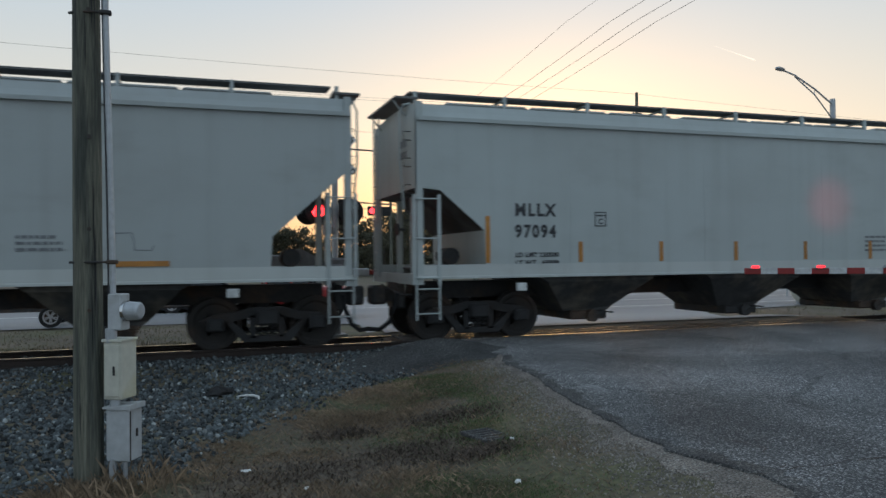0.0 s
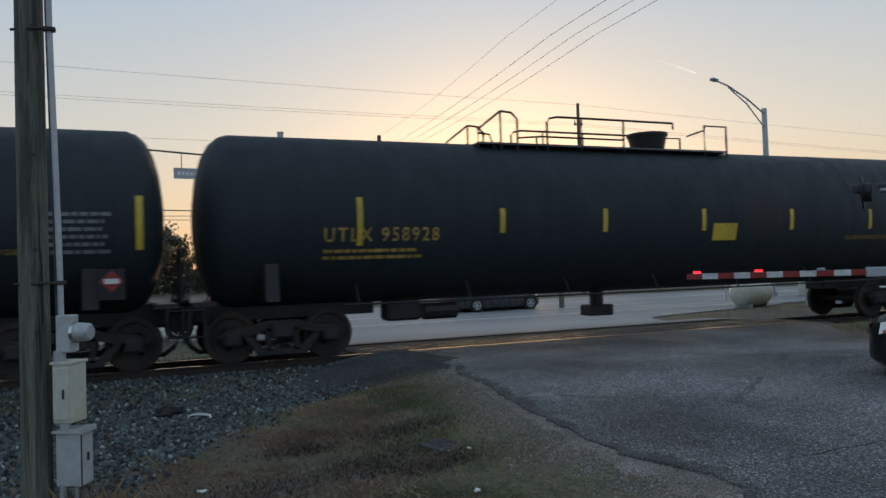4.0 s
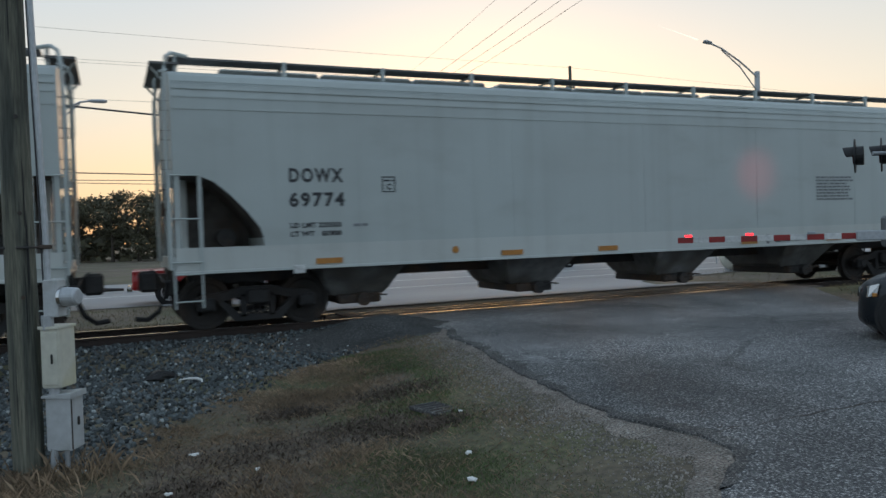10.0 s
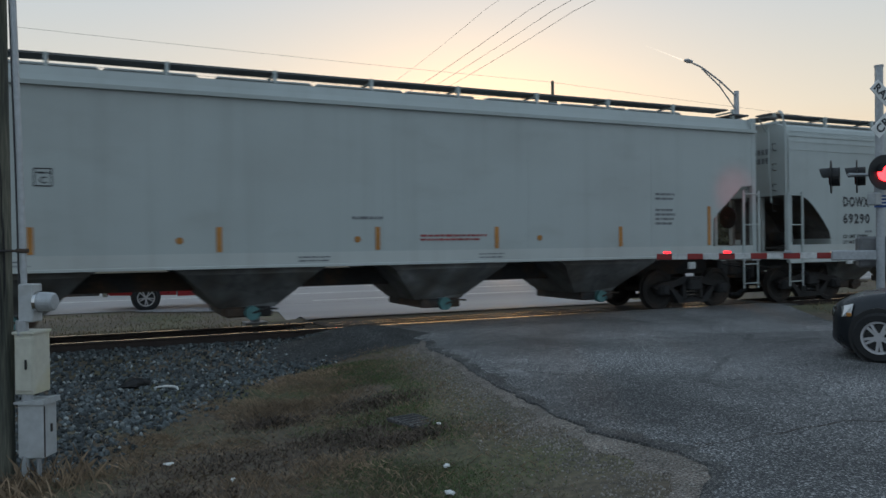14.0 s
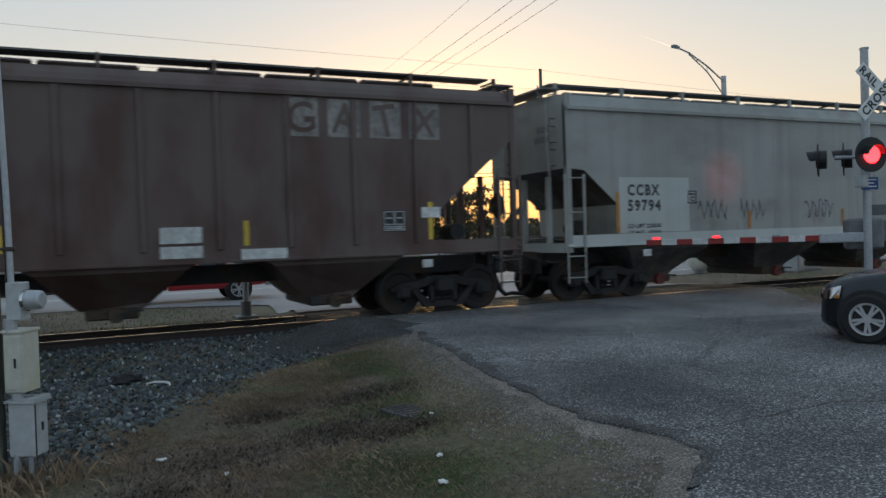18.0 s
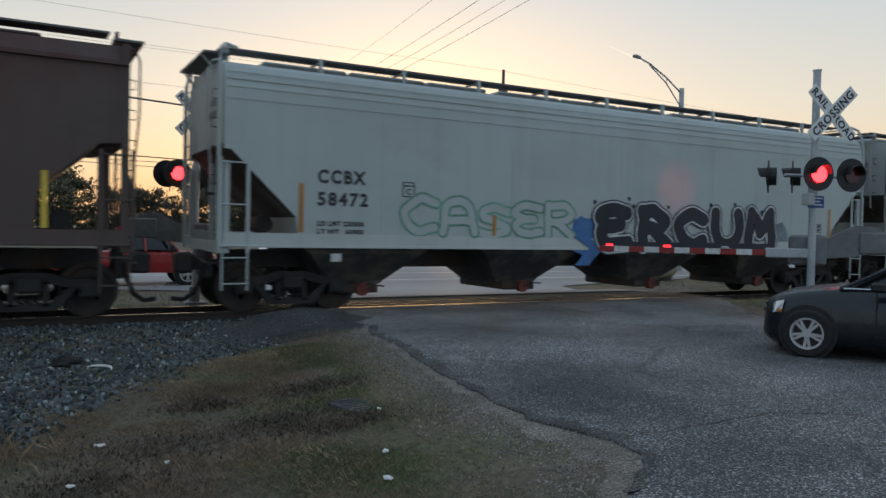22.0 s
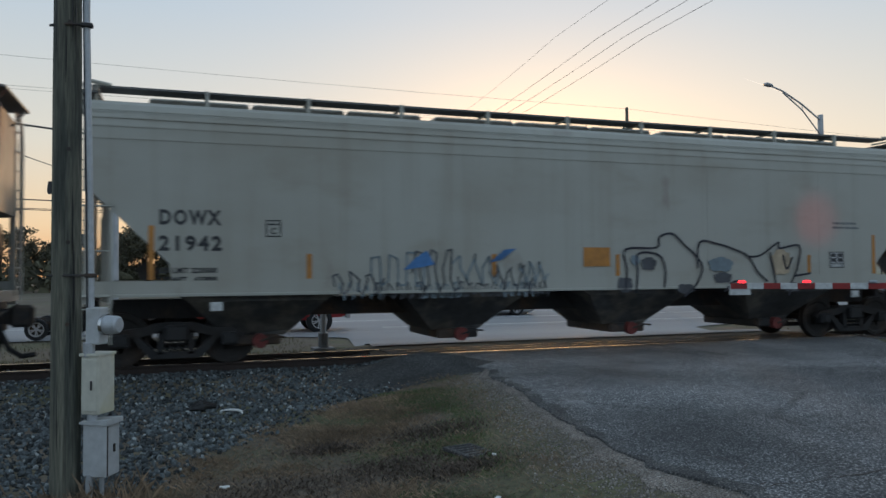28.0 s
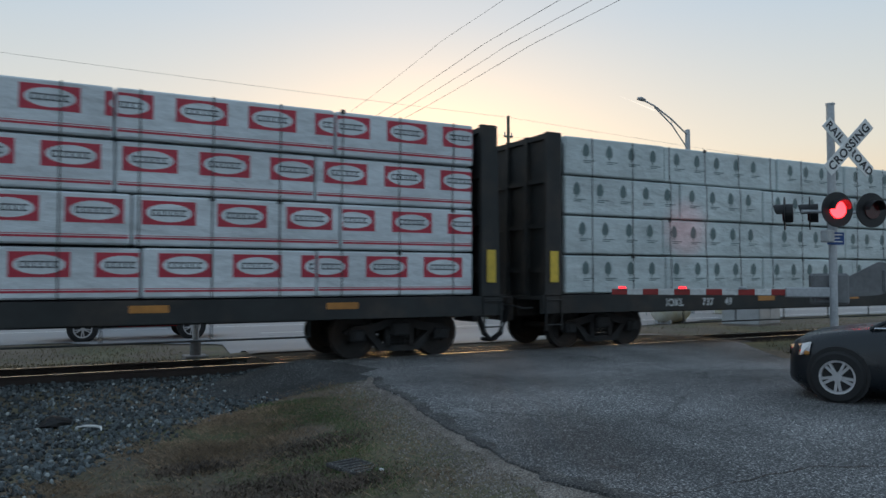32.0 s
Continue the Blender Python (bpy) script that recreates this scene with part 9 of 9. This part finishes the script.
def sedan(x, y, rz, paint, label, L=5.0, moving=False):
    """Faces -x before it is turned."""
    t = thing("car", x, y, height(x, y) + 0.03, label, "car", rz=rz)
    bm = B()
    section_body(bm, [(-0.67, 0.44, 0.34, 0.5, 0.6, 0.38), (-0.63, 0.64, 0.24, 0.57, 0.7, 0.56), (-0.52, 0.8, 0.21, 0.62, 0.78, 0.69), (-0.34, 0.88, 0.2, 0.67, 0.845, 0.74), (0.0, 0.91, 0.2, 0.71, 0.905, 0.76), (0.5, 0.92, 0.2, 0.75, 0.965, 0.78), (1.4, 0.93, 0.2, 0.8, 0.96, 0.8), (2.9, 0.93, 0.2, 0.84, 0.98, 0.8), (3.5, 0.92, 0.22, 0.86, 1.02, 0.76), (3.95, 0.86, 0.28, 0.84, 1.0, 0.7), (4.1, 0.7, 0.42, 0.8, 0.92, 0.6)])
    bmesh.ops.subdivide_edges(bm, edges=[e for e in bm.edges], cuts=1, smooth=0.5)
    body = part("body", bm, paint, t, smooth=True)
    bm = B()
    section_body(bm, [(0.35, 0.78, 0.85, 0.9, 0.95, 0.74), (0.95, 0.8, 0.85, 0.98, 1.3, 0.62), (1.35, 0.8, 0.85, 1.0, 1.43, 0.58), (2.1, 0.8, 0.85, 1.0, 1.46, 0.58), (2.7, 0.8, 0.85, 1.0, 1.38, 0.58), (3.5, 0.76, 0.85, 0.95, 1.02, 0.66)])
    part("cabin_glass", bm, M["glass"], t, smooth=True)
    bm = B()
    section_body(bm, [(1.15, 0.56, 1.385, 1.4, 1.425, 0.5), (1.4, 0.6, 1.41, 1.43, 1.465, 0.56), (2.1, 0.6, 1.43, 1.45, 1.49, 0.56), (2.75, 0.58, 1.36, 1.38, 1.405, 0.54)])
    part("roof", bm, paint, t, smooth=True)
    for s in (-1, 1):
        bm = B()
        for a, b in (((0.35, s * 0.77, 0.93), (1.22, s * 0.62, 1.4)), ((2.65, s * 0.6, 1.38), (3.5, s * 0.74, 0.98)), ((2.05, s * 0.79, 0.98), (2.0, s * 0.62, 1.44)), ((1.2, s * 0.62, 1.405), (2.7, s * 0.6, 1.38))):
            tube(bm, (a, b), 0.028, 6)
        part("pillar", bm, paint, t)
        bm = B()
        tube(bm, ((0.4, s * 0.79, 0.945), (3.4, s * 0.8, 0.99)), 0.014, 6)
        part("window_trim", bm, M["chrome"], t)
        bm = B()
        loft(bm, [[(px, s * py, pz) for px, py, pz in q] for q in (((-0.65, 0.6, 0.56), (-0.64, 0.58, 0.68), (-0.58, 0.62, 0.71), (-0.6, 0.68, 0.56)), ((-0.46, 0.845, 0.57), (-0.44, 0.815, 0.72), (-0.32, 0.845, 0.75), (-0.34, 0.9, 0.6)))])
        part("headlight", fixn(bm), M["chrome"], t, "clear headlight with an amber corner")
        bm = B()
        rbox(bm, -0.4, -0.34, min(s * 0.86, s * 0.905), max(s * 0.86, s * 0.905), 0.58, 0.63, 0.01)
        part("turn_lamp", bm, M["orange"], t)
        bm = B()
        rbox(bm, 0.75, 0.92, min(s * 0.92, s * 1.08), max(s * 0.92, s * 1.08), 0.93, 1.06, 0.03)
        part("mirror", bm, paint, t)
        for a, b in ((0.8, 2.0), (2.04, 3.1)):
            bm = B()
            for x0, x1, z0, z1 in ((a, a + 0.012, 0.35, 0.93), (b - 0.012, b, 0.35, 0.95), (a, b, 0.34, 0.352)):
                box(bm, x0, x1, min(s * 0.925, s * 0.935), max(s * 0.925, s * 0.935), z0, z1)
            d = part("door_seam", bm, M["black"], t)
            bm = B()
            rbox(bm, b - 0.3, b - 0.12, min(s * 0.93, s * 0.965), max(s * 0.93, s * 0.965), 0.8, 0.84, 0.01)
            part("handle", bm, paint, d)
        for wx in (0.0, 2.85):
            bm = B()
            disc(bm, (wx, s * 0.84, 0.34), (0, 1, 0), 0.37, 0.18, 24)
            part("wheel_arch", bm, M["black"], t)
            wheel_parts(t, wx, s * 0.875, 0.325, 0.215, M["alloy"], 5)
    bm = B()
    rbox(bm, -0.69, -0.54, -0.4, 0.4, 0.27, 0.4, 0.03)
    part("lower_grille", bm, M["black"], t)
    bm = B()
    rbox(bm, 4.08, 4.14, -0.75, -0.45, 0.65, 0.82, 0.02)
    rbox(bm, 4.08, 4.14, 0.45, 0.75, 0.65, 0.82, 0.02)
    part("tail_light", bm, M["red"], t)
    return t


sedan(10.53, 8.64, -66.0, M["navy"], "dark navy sedan waiting at the gate with its parking light on")


def pickup(x, y, rz):
    """Faces +x before it is turned; origin at the rear axle."""
    t = thing("pickup_truck", x, y, height(x, y) + 0.03, "red pickup truck waiting beyond the track", "pickup truck", rz=rz)
    P = M["redcar"]
    bm = B()
    section_body(bm, [(-1.15, 0.9, 0.55, 1.0, 1.12, 0.9), (-1.1, 0.95, 0.5, 1.0, 1.15, 0.92), (0.95, 0.96, 0.45, 1.0, 1.15, 0.92)])
    part("bed", bm, P, t)
    bm = B()
    section_body(bm, [(1.0, 0.96, 0.42, 1.0, 1.14, 0.92), (2.9, 0.97, 0.42, 1.02, 1.15, 0.92), (3.1, 0.97, 0.45, 1.02, 1.14, 0.9), (4.1, 0.95, 0.5, 1.0, 1.08, 0.86), (4.25, 0.85, 0.55, 0.95, 1.0, 0.78)])
    part("body", bm, P, t)
    bm = B()
    section_body(bm, [(1.05, 0.88, 1.1, 1.15, 1.75, 0.72), (1.25, 0.9, 1.1, 1.2, 1.84, 0.74), (2.35, 0.9, 1.1, 1.2, 1.84, 0.74), (3.0, 0.88, 1.1, 1.14, 1.2, 0.8)])
    part("cab_glass", bm, M["glass"], t, smooth=True)
    bm = B()
    section_body(bm, [(1.1, 0.74, 1.78, 1.8, 1.83, 0.7), (1.3, 0.78, 1.82, 1.85, 1.88, 0.74), (2.4, 0.78, 1.82, 1.85, 1.88, 0.74)])
    part("roof", bm, P, t)
    for s in (-1, 1):
        bm = B()
        for a, b in (((1.05, s * 0.9, 1.13), (1.15, s * 0.76, 1.8)), ((2.4, s * 0.77, 1.83), (3.0, s * 0.88, 1.15)), ((1.95, s * 0.91, 1.14), (1.9, s * 0.77, 1.83))):
            tube(bm, (a, b), 0.045, 6)
        part("pillar", bm, P, t)
        bm = B()
        rbox(bm, 4.15, 4.3, min(s * 0.55, s * 0.88), max(s * 0.55, s * 0.88), 0.72, 0.92, 0.02)
        part("headlight", bm, M["chrome"], t)
        bm = B()
        rbox(bm, 2.7, 2.85, min(s * 0.98, s * 1.15), max(s * 0.98, s * 1.15), 1.15, 1.35, 0.03)
        part("mirror", bm, M["black"], t)
        for wx in (0.0, 3.3):
            bm = B()
            disc(bm, (wx, s * 0.86, 0.4), (0, 1, 0), 0.46, 0.21, 24)
            part("wheel_arch", bm, M["black"], t)
            wheel_parts(t, wx, s * 0.9, 0.39, 0.25, M["alloy"], 5)
    bm = B()
    rbox(bm, 4.22, 4.42, -0.95, 0.95, 0.45, 0.66, 0.04)
    part("front_bumper", bm, M["chrome"], t, "chrome front bumper")
    bm = B()
    rbox(bm, -1.32, -1.15, -0.92, 0.92, 0.45, 0.62, 0.03)
    part("rear_bumper", bm, M["chrome"], t)
    bm = B()
    box(bm, 4.24, 4.28, -0.52, 0.52, 0.7, 0.95)
    part("grille", bm, M["black"], t)


pickup(2.15, 29.7, -2)


def trailer(x, y):
    t = thing("trailer", x, y, height(x, y) + 0.03, "low empty flatbed trailer behind the red pickup", "trailer")
    bm = B()
    box(bm, -5.2, 0, -1.0, -0.9, 0.5, 0.62)
    box(bm, -5.2, 0, 0.9, 1.0, 0.5, 0.62)
    for k in range(9):
        box(bm, -5.1 + k * 0.62, -5.0 + k * 0.62, -0.9, 0.9, 0.5, 0.58)
    tube(bm, ((0, -0.9, 0.55), (1.3, 0, 0.5)), 0.05, 6)
    tube(bm, ((0, 0.9, 0.55), (1.3, 0, 0.5)), 0.05, 6)
    part("frame", bm, M["steel_dark"], t)
    for wx in (-2.9, -2.0):
        for s in (-1, 1):
            wheel_parts(t, wx, s * 1.1, 0.34, 0.2, M["alloy"], 5)
        bm = B()
        tube(bm, ((wx, -1.1, 0.34), (wx, 1.1, 0.34)), 0.05, 8)
        part("axle", bm, M["steel_dark"], t)
    bm = B()
    for k in range(4):
        rbox(bm, -0.9 + k * 0.22, -0.75 + k * 0.22, -0.5, 0.5, 0.6, 0.75 + 0.08 * (k % 2), 0.02)
    part("winch_gear", bm, M["black"], t)


trailer(-0.6, 29.75)


# ---- cars on and behind the far street ----
PARKED = [(42.0, 62, 0, M["greycar"], "dark car parked far behind the street"), (45.8, 62, 0, M["whitecar"], "pale car parked far behind the street"), (31.5, 62, 180, M["whitecar"], "white car parked far behind the street")]
far_white = sedan(14.5, 38.0, 180.0, M["whitecar"], "white car driving along the street")
far_van = sedan(11.6, 38.6, 180.0, M["whitecar"], "long white car driving along the street")
far_slow = sedan(11.4, 36.0, 0.0, M["whitecar"], "white car rolling to a stop on the street")
far_dark = sedan(22.0, 39.5, 180.0, M["greycar"], "dark grey car driving along the street")
for px, py, rz, paint, lab in PARKED:
    sedan(px, py, rz, paint, lab)


# ---- trees ----
def tree_meshes(seed, h, spread, crown_lo, limbs, clumps, leaf=0.22, style="broad", per=9, stray=0.085):
    r = random.Random(seed)
    bm = B()
    tr = 0.028 * h
    lean = (r.uniform(-0.3, 0.3), r.uniform(-0.3, 0.3))
    axis = [(lean[0] * f * f, lean[1] * f * f, h * 0.93 * f) for f in (0, 0.15, 0.35, 0.55, 0.75, 1.0)]
    tube(bm, axis, [tr * 1.3, tr, tr * 0.85, tr * 0.65, tr * 0.4, tr * 0.08], 8)
    tips = []
    for k in range(limbs):
        f = crown_lo + (0.97 - crown_lo) * (k + r.random()) / limbs
        z = h * 0.93 * f
        a = r.uniform(0, 6.28)
        if style == "broad":
            q = (f - crown_lo) / (1 - crown_lo)
            l = spread * (0.55 + 0.6 * math.sin(math.pi * min(1, 0.18 + q * 0.85))) * r.uniform(0.75, 1.05)
            rise = r.uniform(0.15, 0.55)
        else:
            q = (f - crown_lo) / (1 - crown_lo)
            l = spread * (1.05 - 0.75 * q) * r.uniform(0.5, 1.1)
            rise = r.uniform(-0.05, 0.3)
        p0 = Vector((lean[0] * f * f, lean[1] * f * f, z))
        d = Vector((math.cos(a), math.sin(a), rise))
        p1 = p0 + d * l * 0.5 + Vector((0, 0, 0.05 * l))
        p2 = p0 + d * l
        tube(bm, (p0, p1, p2), [tr * 0.35, tr * 0.2, tr * 0.05], 5)
        for g in range(3):
            e = p1.lerp(p2, 0.2 + 0.4 * g) + Vector((r.uniform(-1, 1), r.uniform(-1, 1), r.uniform(-0.1, 0.6))) * l * 0.28
            tube(bm, (p1.lerp(p2, 0.1 + 0.35 * g), e), [tr * 0.12, tr * 0.03], 4)
            tips.append(e)
        tips += [p2, p1]
    trunk = bpy.data.meshes.new("trunk")
    bm.to_mesh(trunk)
    bm.free()
    trunk.materials.append(M["bark"])
    verts, faces = [], []
    for _ in range(clumps):
        c = r.choice(tips) + Vector((r.gauss(0, 1), r.gauss(0, 1), r.gauss(0.1, 0.6))) * spread * stray
        rad = spread * r.uniform(0.05, 0.12)
        for _ in range(per):
            p = c + Vector((r.gauss(0, 1), r.gauss(0, 1), r.gauss(0, 0.7))) * rad
            u = Vector((r.gauss(0, 1), r.gauss(0, 1), r.gauss(0, 1))).normalized() * leaf * r.uniform(0.6, 1.3)
            w = u.cross(Vector((r.gauss(0, 1), r.gauss(0, 1), r.gauss(0, 1)))).normalized() * leaf * 0.6
            o = len(verts)
            verts += [tuple(p - u), tuple(p + w), tuple(p + u), tuple(p - w)]
            faces.append((o, o + 1, o + 2, o + 3))
    crown = bpy.data.meshes.new("crown")
    crown.from_pydata(verts, [], faces)
    crown.materials.append(M["leaf"])
    return trunk, crown


def tree(meshes, x, y, s, rz, label, group=""):
    t = thing("tree", x, y, height(x, y) - 0.1, label, "tree", group, rz=rz)
    t.scale = (s, s, s)
    share("trunk", meshes[0], t)
    if meshes[1] is not None:
        share("crown", meshes[1], t)
    return t


OAK = tree_meshes(3, 10.9, 5.0, 0.27, 46, 2000, 0.105, per=16, stray=0.05)
OAK2 = tree_meshes(5, 8.6, 4.6, 0.2, 30, 1100, 0.11, per=14, stray=0.05)
PINES = [tree_meshes(11 + k, 10.0, 2.6, 0.4 + 0.08 * (k % 3), 22, 420, 0.14, "pine", per=13, stray=0.06) for k in range(4)]
ROUND = [tree_meshes(31 + k, 7.0, 4.2, 0.12, 22, 420, 0.17, per=14, stray=0.07) for k in range(3)]
BARE = tree_meshes(45, 8.0, 4.4, 0.25, 30, 40, 0.12)
tree(OAK, 52.5, 70, 1.08, 40, "large dark spreading tree against the sunset")
tree(OAK2, 62.2, 60, 0.98, 10, "dark bushy tree beside the street lamp")
tree(BARE, 57.0, 115, 1.15, 0, "bare winter tree on the skyline")
rt = random.Random(8)
HILL = [(-90, 7.5), (-45, 8.5), (-25, 8.0), (-12, 6.5), (-4, 9.5), (2, 9.3), (8, 6.0), (20, 6.2), (27, 8.5), (36, 9.6), (41, 9.4), (48, 8.0), (55, 7.5), (70, 7.0), (100, 7.5), (170, 8)]
x = -88.0
while x < 168:
    y = rt.uniform(100, 124)
    h = lerp_table(HILL, x) * rt.uniform(0.62, 1.14)
    k = rt.random()
    if k < 0.62:
        m, b = rt.choice(PINES), 10.0
    else:
        m, b = rt.choice(ROUND), 7.0
    tree(m, x, y, h / b, rt.uniform(0, 360), "dark pine on the wooded skyline" if b == 10 else "dark leafy tree on the wooded skyline", "skyline trees")
    x += rt.uniform(1.6, 3.4)
# undergrowth that closes the wood below the crowns
rs = random.Random(12)
und = []
for _ in range(16000):
    x = rs.uniform(-150, 260)
    y = rs.uniform(104, 128)
    h = 2.6 + 1.6 * noise.noise((x * 0.12, 0, 0)) + rs.uniform(-0.4, 0.9)
    z = rs.uniform(-0.6, h)
    a = rs.uniform(0, 6.28)
    u = rs.uniform(0.3, 0.8)
    und.append(([(x - u * math.cos(a), y - u * math.sin(a), z), (x + u * math.cos(a), y + u * math.sin(a), z), (x + 0.5 * u * math.cos(a), y, z + u), (x - 0.4 * u * math.cos(a), y, z + u * 0.8)], [(0, 1, 2, 3)]))
scatter_mesh("undergrowth", und, M["leaf"], "dark undergrowth and far woods along the skyline", "woods")

# contrail high in the sky
bm = B()
tube(bm, [(-160, 0, 34), (-110, 0, 24), (-40, 0, 9), (-8, 0, 2), (0, 0, 0)], [0.2, 0.6, 1.6, 2.4, 0.6], 6)
# the vapour's own glow stands in for low sunlight on it
contrail = tagged(part("contrail", bm, glow("glowing_vapour", (1.0, 0.86, 0.7), 0.85)), "short bright contrail in the evening sky", "contrail", kind="structure")


# ---- what moves ----
def train_way(t):
    """Metres that the train has gone by a time."""
    return lerp_table(WAY, t)


WAY = [(0.0, 0.00), (1.0, 15.75), (2.0, 32.51), (3.0, 48.06), (6.0, 95.68), (7.0, 112.50), (8.0, 128.87), (9.0, 145.72), (10.0, 161.70), (11.0, 178.59), (12.0, 194.79), (13.0, 211.28), (14.0, 227.78), (17.0, 277.34), (18.0, 293.86), (19.0, 310.58), (20.0, 326.59), (21.0, 343.54), (22.0, 359.50), (23.0, 376.65), (24.0, 393.39), (25.0, 409.78), (28.0, 460.78), (29.0, 477.62), (30.0, 494.53), (31.0, 511.57), (32.0, 528.42)]


def motions():
    times = [t for t, _ in WAY]
    for ob, mid in CARS:
        walk(ob, [(t, pose(mid - train_way(t), 16.577, 0)) for t in times])
    # each wheelset rolls while it is near the crossing
    for ob, dx, car in WHEELS:
        mid = [m for c, m in CARS if c == car][0] + ob.parent.matrix_basis.translation.x + dx
        near = [k * 0.04 for k in range(801) if -14 < mid - train_way(k * 0.04) < 42]
        if not near:
            continue
        rows = [(t, pose(dx, 0, 0.455, 0, -math.degrees((train_way(t) - train_way(near[0])) / 0.455), 0)) for t in near]
        if near[0] > 0:
            rows.insert(0, (0, rows[0][1]))
        if near[-1] < 32:
            rows.append((32, rows[-1][1]))
        walk(ob, rows)
    # the contrail drifts on
    walk(contrail, [(0, pose(1728, 1980, 627)), (12, pose(1802, 1980, 607)), (32, pose(1900, 1980, 580))])
    # street traffic
    zs = height(0, 38) + 0.034
    walk(far_white, [(0, pose(14.5 - 8.6 * 9, 38.0, zs, 0, 0, 180)), (32, pose(14.5 + 8.6 * 23, 38.0, zs, 0, 0, 180))])
    walk(far_van, [(0, pose(11.6 - 6.4 * 21.5, 38.6, zs, 0, 0, 180)), (32, pose(11.6 + 6.4 * 10.5, 38.6, zs, 0, 0, 180))])
    walk(far_dark, [(0, pose(2.9, 35.0, zs, 0, 0, 180)), (3.0, pose(14.6, 35.0, zs, 0, 0, 180)), (32, pose(127, 35.0, zs, 0, 0, 180))])
    walk(far_slow, [(0, pose(180, 36.0, zs)), (16, pose(180, 36.0, zs)), (26, pose(28, 36.0, zs)), (28.8, pose(11.45, 36.0, zs)), (29.3, pose(11.2, 36.0, zs)), (32, pose(3.0, 36.0, zs))])


motions()
